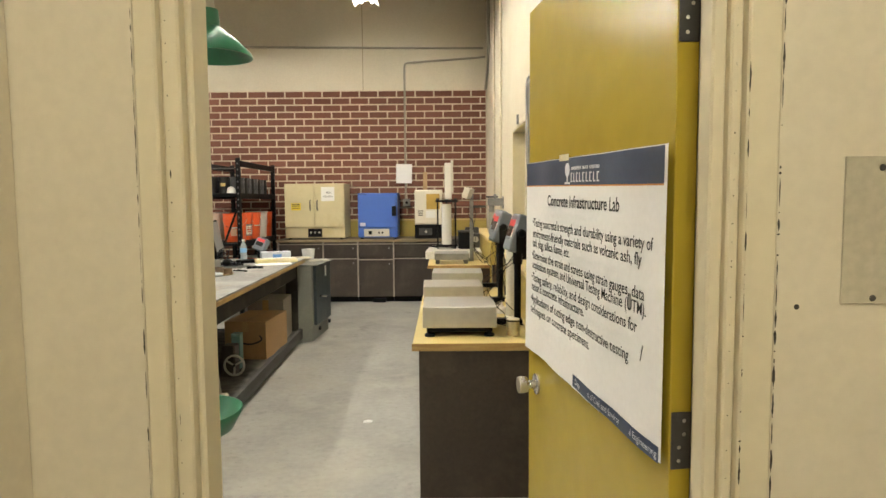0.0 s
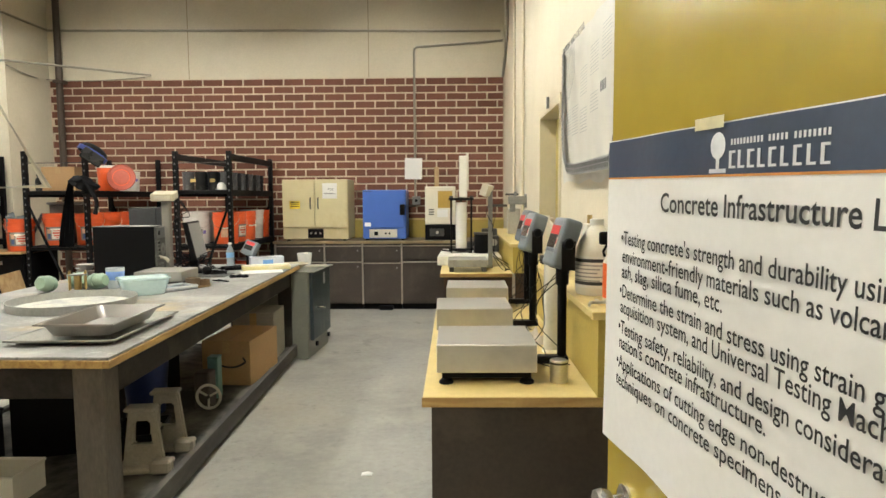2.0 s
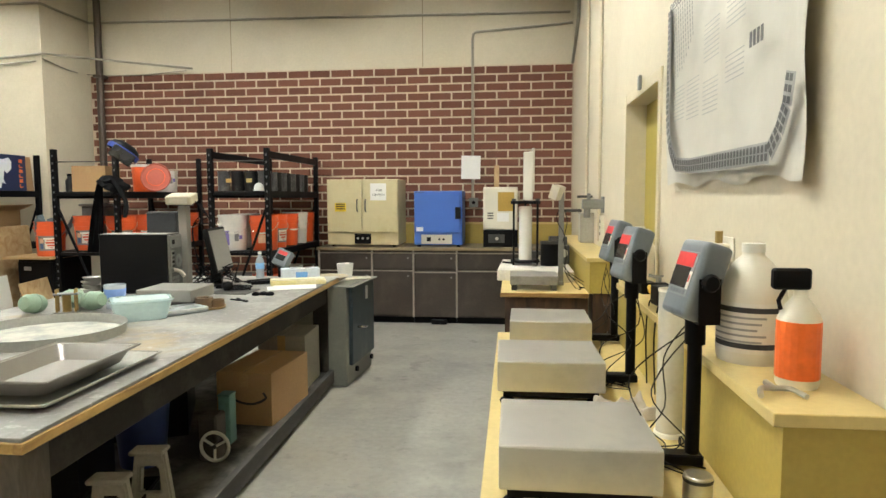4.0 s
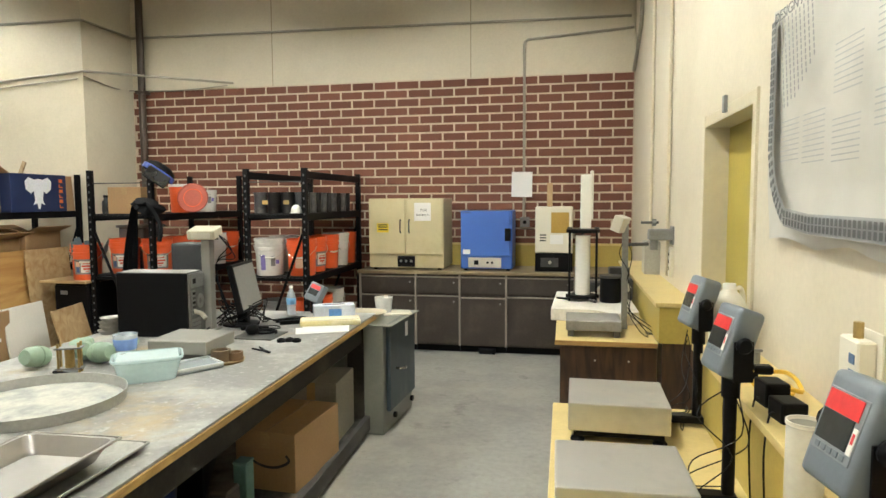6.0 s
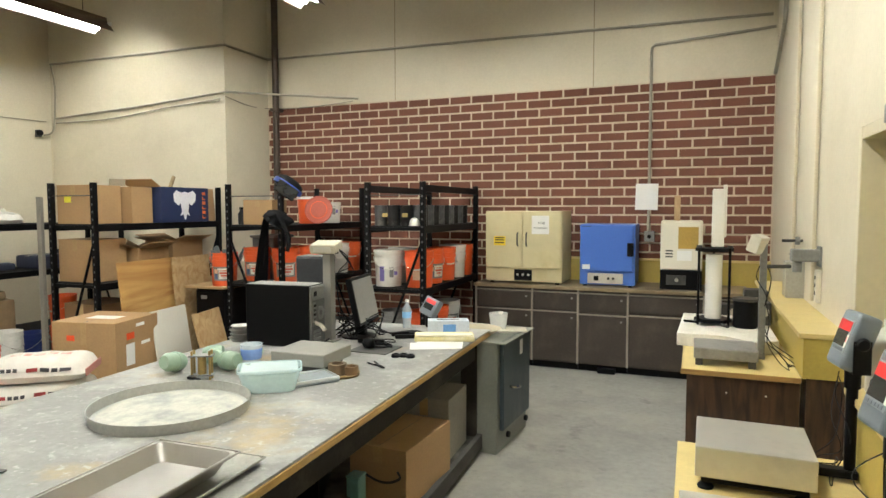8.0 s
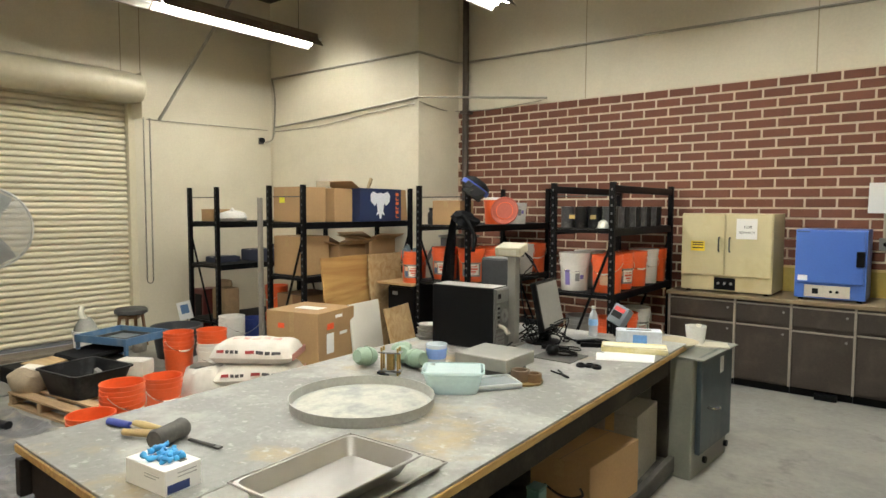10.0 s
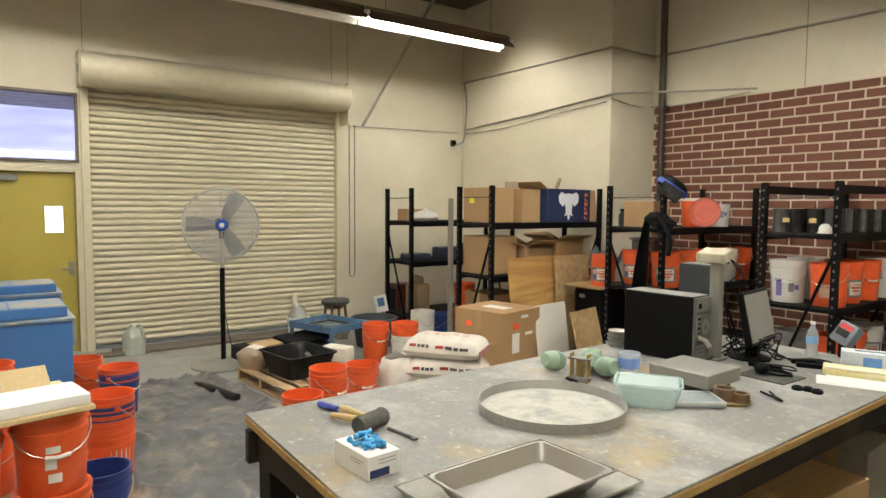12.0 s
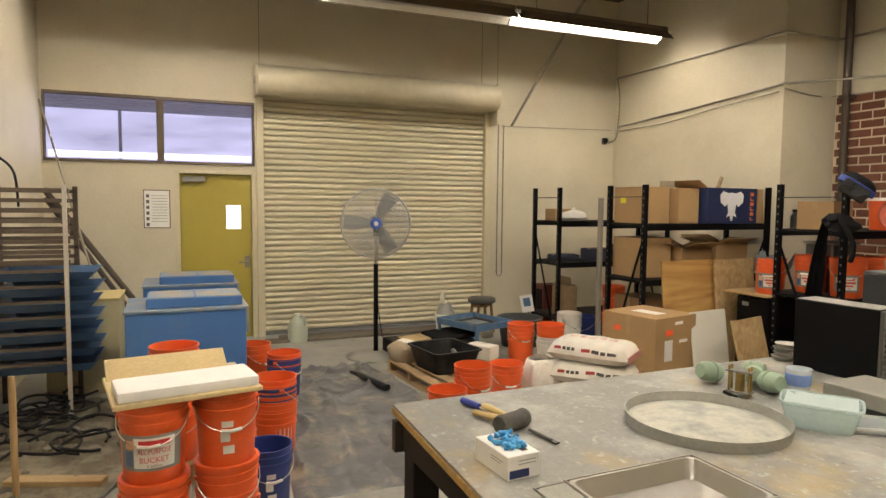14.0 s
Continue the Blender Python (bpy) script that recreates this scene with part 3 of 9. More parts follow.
# east lamp at y 1.6 is unseen, added to brighten the door and bench
for x, ys in zip(LAMP_X, ((3.9, 1.6), (6.2, 3.9, 1.6), (6.10,))):
    for y in ys:
        copy_thing(l0, pose(x, y, LAMP_Z))
strip_light(LAMP_X[2], 3.80, False)
# out of view as well; lit so that the west wall gets brighter
copy_thing(l0, pose(LAMP_X[2], 1.50, LAMP_Z))

# ---- conduits and pipes on the walls ----
M_PIPE = mat("grey_conduit", (0.30, 0.275, 0.22), 0.45, metal=0.3)
M_BROWNPIPE = mat("dark_brown_pipe", (0.05, 0.033, 0.022), 0.5)


def conduit(pts, r, label, m=M_PIPE, name="conduit"):
    return single(name, tube(pts, r, 8), m, label, "pipe", smooth=50)


conduit([(-0.578, YB - 0.02, 1.45), (-0.578, YB - 0.02, 3.44), (-0.57, YB - 0.02, 3.49), (-0.54, YB - 0.02, 3.515), (0.50, YB - 0.02, 3.58), (XE - 0.02, YB - 0.03, 3.59)], 0.016, "thin grey conduit that rises up the brick wall and bends")
conduit([(XW + 0.05, YN - 0.02, 3.80), (XC - 0.03, YN - 0.02, 3.79), (XC + 0.02, YN - 0.01, 3.79), (XC + 0.02, YB - 0.04, 3.79), (XC + 0.05, YB - 0.02, 3.79), (XE - 0.05, YB - 0.02, 3.72)], 0.016, "long level grey conduit high on the wall")
conduit([(XW + 0.12, YN - 0.02, 3.03), (-7.2, YN - 0.02, 3.10), (XC - 0.04, YN - 0.02, 3.20), (XC + 0.01, YN - 0.02, 3.205), (-4.2, YB - 0.06, 3.16)], 0.014, "grey cable pipe along the cream wall")
conduit(smooth_path([(XC + 0.02, YN - 0.01, 3.15), (XC + 0.02, YN + 0.45, 3.10), (XC + 0.03, YB - 0.03, 3.12), (-5.0, YB - 0.03, 3.10), (-4.3, YB - 0.03, 3.14)]), 0.007, "thin loose cable along the wall top")
conduit(smooth_path([(XW + 0.14, YN - 0.03, 2.96), (-7.6, YN - 0.03, 2.97), (-6.6, YN - 0.03, 3.06), (XC - 0.05, YN - 0.03, 3.12)]), 0.009, "thin grey cable sagging along the wall")
conduit(smooth_path([(XW + 0.05, YN - 0.02, 3.80), (XW + 0.12, YN - 0.02, 3.5), (XW + 0.10, YN - 0.02, 3.1), (XW + 0.06, YN - 0.03, 2.85), (XW + 0.05, YN - 0.16, 2.78)]), 0.012, "bent grey cable in the corner")
conduit([(XW + 0.03, YN - 0.03, 2.8), (XW + 0.03, YN - 0.03, 0.1)], 0.010, "thin cream conduit down the corner", M_FRAME)
conduit([(XW + 0.02, RY1 + 0.25, 2.94), (XW + 0.02, YN - 0.1, 2.98)], 0.006, "thin cable along the wall")
sk = thing("wall_socket_bell", pose(XW + 0.02, YN - 0.22, 2.80), "small dark round fitting on the wall", "fitting")
part("base", bm_box(-0.02, 0.02, -0.04, 0.04, -0.05, 0.05, 0.006), M_DARKSTEEL, sk)
part("dome", moved(lathe([(0.045, 0), (0.04, 0.03), (0, 0.05)], 16), pose(0.02, 0, 0.01, 0, 90)), M_BLACKSTEEL, sk, smooth=40)
conduit([(-5.46, YB - 0.10, 0), (-5.46, YB - 0.10, ZC)], 0.045, "dark brown upright pipe before the brick wall", M_BROWNPIPE, "standpipe")
single("pipe_clamp", bm_box(-5.52, -5.40, YB - 0.16, YB, 3.06, 3.10, 0.004), M_BROWNPIPE, "brown clamp holding the pipe to the wall", "clamp")
conduit([(XW + 0.04, 6.95, 2.95), (XW + 1.0, 7.55, 4.64), (XW + 1.18, 7.67, 4.95), (XW + 1.2, 7.7, ZC)], 0.022, "slanting brace pipe from the wall to the roof", M_PIPE, "brace_pipe")
for y, z0 in ((8.05, 1.10), (7.12, 1.12)):
    conduit([(XE - 0.02, y, z0), (XE - 0.02, y, ZC - 0.02)], 0.013, "thin cream conduit up the wall", M_FRAME)
conduit([(XE - 0.02, YB - 0.06, 3.11), (XE - 0.02, YB - 0.35, 3.25), (XE - 0.025, YB - 0.75, 3.45), (XE - 0.025, YB - 0.80, 3.6), (XE - 0.025, YB - 0.8, ZC - 0.02)], 0.018, "grey bent pipe in the corner")
# ---- brick wall: single bricks in sunken mortar ----
def brick_wall():
    C, LB, J = 0.1038, 0.2812, 0.019
    wall = tagged(link("wall_north", bm_box(XC, XE, YB, YB + 0.3, 0, ZBRICK), M_MORTAR), "red brown brick wall with wide pale mortar joints", "wall", kind="structure")
    x0, x1 = XC + 0.004, XE - 0.002
    meshes = {}
    spots = []
    rows = int(ZBRICK / C)
    for r in range(rows):
        z1 = ZBRICK - r * C - 0.004
        x = x1 - (0.09 if r % 2 else 0.23)
        edges = [x1, x]
        while x - LB > x0:
            x -= LB
            edges.append(x)
        edges.append(x0)
        for a, b in zip(edges, edges[1:]):
            w = round(a - b - J, 3)
            if w > 0.02 and z1 - C > 0:
                spots.append(((a + b) / 2, z1 - C / 2, w))
    rb = random.Random(3)
    near = lambda s: -0.5 + s[1] > 0.55 and -3.6 < s[0] and s[1] > 1.0
    singles = [s for s in spots if near(s)][:300]
    rest = [s for s in spots if s not in set(singles)]

    def one(bm, w, m):
        h, d, e = (C - J) / 2, 0.011, 0.004
        q = w / 2
        a = [bm.verts.new(m @ Vector(p)) for p in ((-q, 0.002, -h), (q, 0.002, -h), (q, 0.002, h), (-q, 0.002, h))]
        b = [bm.verts.new(m @ Vector(p)) for p in ((-q + e, -d, -h + e), (q - e, -d, -h + e), (q - e, -d, h - e), (-q + e, -d, h - e))]
        bm.faces.new(b)
        for i in range(4):
            bm.faces.new((a[i], a[(i + 1) % 4], b[(i + 1) % 4], b[i]))
    for x, z, w in singles:
        if w not in meshes:
            bm = bmesh.new()
            one(bm, w, Matrix())
            bmesh.ops.recalc_face_normals(bm, faces=bm.faces)
            me = bpy.data.meshes.new("brick")
            bm.to_mesh(me); bm.free()
            me.materials.append(M_BRICK)
            meshes[w] = me
        o = new("brick", meshes[w])
        o.parent, o.matrix_basis = wall, pose(x, YB + rb.uniform(-0.0015, 0.0015), z, 0, rb.uniform(-0.35, 0.35), 0)
    bm = bmesh.new()
    for x, z, w in rest:
        one(bm, w, pose(x, YB + rb.uniform(-0.0015, 0.0015), z, 0, rb.uniform(-0.35, 0.35), 0))
    tagged(part("bricks", bm, M_BRICKJ, wall), kind="stuff")


M_BRICKJ = M_BRICK.copy()
M_BRICKJ.name = "red_brown_brick_joined"
_nt = M_BRICKJ.node_tree
for _l in list(_nt.links):
    if _l.from_node.bl_idname == "ShaderNodeObjectInfo":
        _s = _l.to_socket
        _g = _nt.nodes.new("ShaderNodeNewGeometry")
        _nt.links.new(_g.outputs["Random Per Island"], _s)
# ---- open entrance door with its poster ----
M_PAPER = mat("white_paper", (0.78, 0.77, 0.75), 0.45, var=0.03, bump=0.1, dist=0.004)
M_NAVY = mat("navy_print", (0.028, 0.045, 0.085), 0.4, var=0.1)
M_INK = mat("black_ink", (0.015, 0.015, 0.016), 0.6)
M_WHITEINK = mat("white_ink", (0.75, 0.76, 0.78), 0.5)
M_CHROME = mat("worn_brushed_steel", (0.55, 0.53, 0.48), 0.28, metal=0.9, var=0.08)


def entrance_door():
    d = thing("entrance_door", pose(0.44, 1.216, 0, 0, 0, 8.0), "open glossy olive yellow door with a lab poster on it", "door")
    part("leaf", bm_box(0, 0.045, 0, 1.018, 0.012, 2.09, 0.002), M_DOORLEAF, d)
    for z in (1.805, 0.98, 0.22):
        h = part("hinge", bm_box(0.002, 0.043, -0.004, 0.0, z - 0.057, z + 0.057, 0.0008), M_DARKSTEEL, d, "dark steel butt hinge")
        part("knuckle", tube([(0.052, -0.006, z - 0.057), (0.052, -0.006, z + 0.057)], 0.008, 8), M_DARKSTEEL, h)
        for dz in (-0.04, -0.013, 0.013, 0.04):
            part("screw", moved(lathe([(0.004, 0), (0, 0.001)], 8), pose(0.018 + 0.01 * (dz > 0), -0.004, z + dz, 90)), M_CHROME, h)
    k = part("door_knob", moved(lathe([(0.035, 0), (0.035, 0.006), (0.016, 0.010), (0.013, 0.03), (0.026, 0.036), (0.029, 0.05), (0.027, 0.066), (0.0, 0.068)], 24), pose(0, 0.913, 0.829, 0, -90)), M_CHROME, d, "brushed steel round knob", smooth=35)
    part("latch_plate", bm_box(0.01, 0.035, 1.018, 1.0205, 0.77, 0.90), M_CHROME, d)
    return d


def door_poster():
    # the sheet bends a little; its x runs along the sheet, y is up
    m = pose(0.44, 1.216, 0, 0, 0, 8.0) @ Matrix(((0, 0, -1, -0.005), (-1, 0, 0, 1.052), (0, 1, 0, 0.92), (0, 0, 0, 1))) @ Matrix.Translation((0.035, 0, 0)) @ Matrix.Rotation(radians(-1.1), 4, "Z")
    p = thing("poster", m, "white printed lab poster with a navy band, taped to the door", "poster")
    W, H = 1.002, 0.655

    def bend(u, v):
        e = 0.0 if u > 0.05 else (0.05 - u) * 0.02
        corner = max(0.0, 0.25 - v) * max(0.0, 0.5 - abs(u - 0.32)) * 0.03
        wave = 0.0025 * math.sin(9 * u + 3 * v) * math.sin(5 * v + 1) + 0.0018 * math.sin(23 * u - 7 * v)
        return 0.004 + e + corner + wave + 0.002

    def bottom(u):
        # the lower edge is torn away at one side
        return 0.010 + 0.018 * u + (0.0 if u > 0.46 else 0.008 + 0.006 * math.sin(u * 9))

    def sheet(u0, u1, v0, v1, lift, nu, nv, ragged=False, slope=0.0):
        bm = bmesh.new()
        g = []
        for i in range(nu + 1):
            col = []
            for j in range(nv + 1):
                u, v = u0 + (u1 - u0) * i / nu, v0 + (v1 - v0) * j / nv
                if ragged:
                    v = max(v, bottom(u)) if j == 0 else v
                if slope:
                    v += slope * (1 - u / W)
                col.append(bm.verts.new((u, v, bend(u, min(v, H)) + lift)))
            g.append(col)
        for i in range(nu):
            for j in range(nv):
                bm.faces.new((g[i][j], g[i + 1][j], g[i + 1][j + 1], g[i][j + 1]))
        return bm
    part("sheet", sheet(0, W, 0, H + 0.004, 0.0, 48, 24, True, 0.0), M_PAPER, p, smooth=60)
    part("header_band", sheet(0.002, W - 0.012, H - 0.072, H + 0.002, 0.0008, 48, 3), M_NAVY, p, "navy header band", smooth=60)
    part("rule", sheet(0.002, W - 0.012, H - 0.0755, H - 0.072, 0.0009, 48, 1), mat("orange_rule", (0.6, 0.25, 0.05), 0.5), p)
    part("footer_band", sheet(0.483, W - 0.008, 0.024, 0.058, 0.0008, 30, 2), M_NAVY, p, "navy footer band", smooth=60)

    def line(text, u, v, size, width, ink=M_INK, bold=0.0):
        ob = words(text, size, ink, Matrix.Identity(4), p, width=width, depth=0.0, bold=bold)
        for vt in ob.data.vertices:
            vt.co = Vector((u + 0.018 + vt.co.x, v + vt.co.y, bend(u + vt.co.x, v + vt.co.y) + 0.0014))
        return ob
    line("Concrete Infrastructure Lab", 0.231, 0.521, 0.047, 0.532, bold=0.0006)
    body = [
        ("\u2022Testing concrete's strength and durability using a variety of", 0.052, 0.448, 0.876),
        ("environment-friendly materials such as volcanic ash, fly", 0.061, 0.412, 0.816),
        ("ash, slag, silica fume, etc.", 0.061, 0.380, 0.373),
        ("\u2022Determine the strain and stress using strain gauges, data", 0.053, 0.340, 0.842),
        ("acquisition system, and Universal Testing Machine (UTM).", 0.062, 0.308, 0.845),
        ("\u2022Testing safety, reliability, and design considerations for", 0.055, 0.266, 0.81),
        ("nation's concrete infrastructure.", 0.063, 0.235, 0.477),
        ("\u2022Applications of cutting edge non-destructive testing", 0.053, 0.194, 0.775),
        ("techniques on concrete specimens.", 0.055, 0.158, 0.534),
    ]
    for text, u, v, w in body:
        line(text, u, v, 0.0385, w, bold=0.0003)
    line("Department of Civil and Environmental Engineering", 0.485, 0.034, 0.023, 0.485, M_WHITEINK)
    # plain emblem: a tree shape, and bars for the name
    bm = lathe([(0, 0), (0.020, 0.0001)], 14)
    bmesh.ops.transform(bm, matrix=pose(0.424, H - 0.030, bend(0.424, H - 0.03) + 0.0022), verts=bm.verts)
    add_box(bm, 0.420, 0.428, H - 0.066, H - 0.03, bend(0.424, H - 0.04) + 0.0016, bend(0.424, H - 0.04) + 0.0022)
    add_box(bm, 0.402, 0.446, H - 0.070, H - 0.064, bend(0.424, H - 0.04) + 0.0016, bend(0.424, H - 0.04) + 0.0022)
    part("emblem", bm, M_WHITEINK, p, "white emblem shape")
    bm, bs = bmesh.new(), bmesh.new()
    for k in range(9):
        u = 0.455 + 0.0225 * k
        z = bend(u, H - 0.05) + 0.0016
        add_box(bm, u, u + 0.006, H - 0.064, H - 0.039, z, z + 0.0004)
        add_box(bm, u, u + 0.016, H - 0.064, H - 0.0605, z, z + 0.0004)
        if k % 2 == 0:
            add_box(bm, u, u + 0.015, H - 0.0425, H - 0.039, z + 0.0001, z + 0.0005)
    for k in range(25):
        u = 0.458 + 0.0078 * k
        if k not in (10, 16):
            z = bend(u, H - 0.03) + 0.0016
            add_box(bs, u, u + 0.0042, H - 0.031, H - 0.0225, z, z + 0.0004)
    part("name_bar", bm, M_WHITEINK, p, "white bars of a printed name")
    part("name_bar", bs, M_WHITEINK, p, "small white bars of print")
    # tape and scratches
    part("tape", bm_box(0.36, 0.44, H - 0.004, H + 0.014, 0.0095, 0.0102), mat("yellowed_tape", (0.72, 0.66, 0.42), 0.3), p)
    part("tear", sheet(0.836, 0.852, 0.310, 0.345, 0.0016, 2, 3), mat("grey_torn_paper", (0.30, 0.29, 0.27), 0.8), p)
    line("/", 0.888, 0.212, 0.05, None)
    return p


entrance_door()
door_poster()
# ---- scale bench along the east wall ----
M_DUSTYSTEEL = mat("dusty_brushed_steel", (0.60, 0.585, 0.55), 0.36, metal=0.8, var=0.03, grain=8, bump=0.02, stain=(0.42, 0.42, 0.41), stain_amt=0.6, stain_scale=3.5)
M_SCALEBODY = mat("cream_grey_enamel", (0.52, 0.49, 0.40), 0.4, metal=0.2, var=0.05)
M_BLACKPLASTIC = mat("black_plastic", (0.004, 0.004, 0.0045), 0.48, var=0.15, spec=0.1)
M_GREYPLASTIC = mat("slate_grey_plastic", (0.135, 0.155, 0.175), 0.45, var=0.05)
M_RED = mat("red_print", (0.55, 0.03, 0.03), 0.4)
M_LCD = mat("lcd_glass", (0.03, 0.032, 0.03), 0.15)
M_FACEGREY = mat("mid_grey_keypad", (0.19, 0.205, 0.215), 0.5)
M_WALNUT = wood("walnut_laminate", (0.075, 0.036, 0.018), (0.018, 0.010, 0.006), 0.45, "Z", 2.6)
M_WHITEPLASTIC = mat("white_plastic", (0.72, 0.70, 0.63), 0.4, var=0.04)

BX0, BY0, BY1, BZ = -0.155, 2.99, 5.06, 0.773
b = thing("scale_bench", pose(0, 0, 0), "dark brown bench with a pale yellow top and floor-length side panel", "bench")
part("top", bm_box(BX0, XE - 0.002, BY0, BY1, BZ - 0.038, BZ, 0.002), M_YELLOWTOP, b)
part("edge_strip", bm_box(BX0 - 0.003, XE - 0.003, BY0 - 0.003, BY0, BZ - 0.036, BZ - 0.002), wood("oak_edge", (0.40, 0.27, 0.10), (0.30, 0.18, 0.06), 0.5, "X"), b)
part("end_panel", bm_box(BX0 + 0.03, XE - 0.004, BY0 + 0.02, BY0 + 0.05, 0.0, BZ - 0.038), M_DARKLAM, b, "scuffed dark brown end panel")
part("front_panel", bm_box(BX0 + 0.03, BX0 + 0.05, BY0 + 0.05, BY1 - 0.04, 0.08, BZ - 0.038), M_DARKLAM, b)
part("end_panel", bm_box(BX0 + 0.03, XE - 0.004, BY1 - 0.04, BY1 - 0.01, 0.0, BZ - 0.038), M_DARKLAM, b)
for y in (3.5, 4.2):
    part("drawer_pull", bm_box(BX0 + 0.018, BX0 + 0.03, y, y + 0.1, 0.55, 0.565, 0.002), M_GREYSTEEL, b)
for y0, y1, z0 in ((BY0 - 0.02, 5.02, BZ), (6.10, 8.75, 0.826)):
    rl = thing("wall_riser", pose(0, 0, 0), "pale yellow boxed ledge along the wall behind a bench", "ledge", group="ledges along the wall")
    part("top", bm_box(0.424, XE - 0.002, y0, y1, 1.045, 1.072, 0.002), M_YELLOWTOP, rl)
    part("front", bm_box(0.447, 0.462, y0 + 0.01, y1 - 0.01, z0 + 0.002, 1.045), M_MUSTARD, rl)
    for y in (y0 + 0.01, y1 - 0.025):
        part("end", bm_box(0.462, XE - 0.003, y, y + 0.015, z0 + 0.002, 1.045), M_MUSTARD, rl)
    if y0 > 6:
        part("bracket", bm_box(0.47, XE - 0.004, y1 - 0.08, y1 - 0.03, 0.0, 1.045), M_MUSTARD, rl)
        part("support", bm_box(0.47, XE - 0.004, y0 + 0.03, y0 + 0.06, 0.0, 0.826), M_WALNUT, rl)


def bench_scale():
    s = thing("bench_scale", pose(0, 0, 0), "steel platform bench scale with a grey indicator on a black post", "scale", group="bench scales in a row")
    part("platform", bm_box(-0.185, 0.185, -0.172, 0.172, 0.045, 0.152, 0.006, 2), M_DUSTYSTEEL, s, "dusty steel platform cover")
    part("frame", bm_box(-0.165, 0.165, -0.155, 0.155, 0.022, 0.05), M_BLACKSTEEL, s)
    for dx in (-0.15, 0.15):
        for dy in (-0.14, 0.14):
            part("foot", moved(lathe([(0, 0), (0.026, 0), (0.028, 0.006), (0.022, 0.014), (0.010, 0.018), (0.010, 0.024)], 14), pose(dx, dy, 0)), M_BLACKPLASTIC, s, smooth=40)
    part("arm", bm_box(0.165, 0.345, 0.080, 0.130, 0.012, 0.042, 0.004), M_BLACKSTEEL, s)
    part("post", tube([(0.320, 0.105, 0.03), (0.320, 0.105, 0.41)], 0.0185, 14), M_BLACKSTEEL, s, smooth=40)
    part("sleeve", tube([(0.320, 0.105, 0.335), (0.320, 0.105, 0.408)], 0.026, 14), M_BLACKPLASTIC, s, smooth=40)
    R = pose(0.315, 0.10, 0.505, 0, 0, -80) @ Matrix.Diagonal((0.86, 1.0, 1.0, 1.0))
    br = part("bracket", bm_box(-0.088, 0.088, -0.025, 0.03, -0.105, -0.099), M_BLACKSTEEL, s, at=R)
    for dx in (-1, 1):
        bm = bm_box(dx * 0.088 - 0.003, dx * 0.088 + 0.003, -0.025, 0.03, -0.105, 0.01)
        part("bracket_side", bm, M_BLACKSTEEL, br)
        part("knob", moved(lathe([(0, 0), (0.022, 0), (0.024, 0.008), (0.018, 0.018), (0, 0.019)], 12), pose(dx * 0.091, 0.0, 0.0, 0, 90 * dx)), M_BLACKPLASTIC, br, smooth=40)
    T = pose(0.315, 0.10, 0.505, 0, 0, -80) @ pose(0, 0, 0.0, -18) @ Matrix.Diagonal((0.86, 1.0, 1.06, 1.0))
    ind = part("indicator", bm_box(-0.080, 0.080, -0.035, 0.042, -0.098, 0.094, 0.018, 3), M_GREYPLASTIC, s, "slate grey weighing indicator", smooth=50, at=T)
    part("face_plate", bm_box(-0.062, 0.062, -0.0372, -0.034, -0.048, 0.062, 0.001), M_FACEGREY, ind)
    part("tag", bm_box(0.046, 0.059, -0.0388, -0.037, -0.030, 0.014), M_WHITEPLASTIC, ind, "small white tag")
    part("red_label", bm_box(-0.058, 0.050, -0.0390, -0.037, 0.024, 0.058), M_RED, ind)
    part("display", bm_box(-0.056, 0.042, -0.0395, -0.037, -0.028, 0.023), M_LCD, ind, "dark display window")
    for i in range(5):
        part("key", bm_box(-0.048 + i * 0.020, -0.033 + i * 0.020, -0.0392, -0.037, -0.044, -0.033, 0.001), M_GREYPLASTIC, ind)
    part("red_mark", bm_box(0.049, 0.056, -0.0394, -0.0387, -0.012, 0.006), M_RED, ind)
    return s


s0 = bench_scale()
s0.matrix_basis = pose(0.075, 3.30, BZ)
copy_thing(s0, pose(0.052, 4.05, BZ, 0, 0, 1.0))
copy_thing(s0, pose(0.097, 4.765, BZ, 0, 0, -1.0))

M_CABLE = mat("black_cable", (0.006, 0.006, 0.007), 0.5, spec=0.15)
rc = random.Random(11)
for y in (3.42, 4.17, 4.88):
    bm = bmesh.new()
    for k in range(3):
        pts = [(0.38, y, 1.16 - 0.02 * k)]
        z = 1.0
        for i in range(7):
            pts.append((0.33 + rc.uniform(-0.10, 0.10), y - 0.03 + rc.uniform(-0.09, 0.12), max(BZ + 0.008, 1.04 - 0.11 * i + rc.uniform(-0.03, 0.03))))
        pts.append((0.42, y + 0.2, BZ + 0.008))
        pts[-2] = (0.40, y + 0.12, BZ + 0.008)
        add_tube(bm, smooth_path([Vector((min(p[0], 0.430), p[1], p[2])) for p in pts], 5), 0.0021, 5)
    single("power_cable", bm, M_CABLE, "tangled thin black power cable beside a scale", "cable", smooth=60, group="scale cables")

# cylinder weight, towel, jug, bottle, tube, chargers on bench and ledge
cw = thing("test_cylinder", pose(0.345, 3.17, BZ), "small shiny steel cylinder weight on the bench", "weight")
part("body", lathe([(0, 0), (0.031, 0), (0.033, 0.003), (0.033, 0.082), (0.030, 0.085), (0.0, 0.085)], 24), M_CHROME, cw, smooth=40)
part("rim", lathe([(0.0335, 0.07), (0.034, 0.074), (0.0335, 0.078)], 24), M_DARKSTEEL, cw)
bm = bmesh.new()
bmesh.ops.create_grid(bm, x_segments=26, y_segments=18, size=0.5)
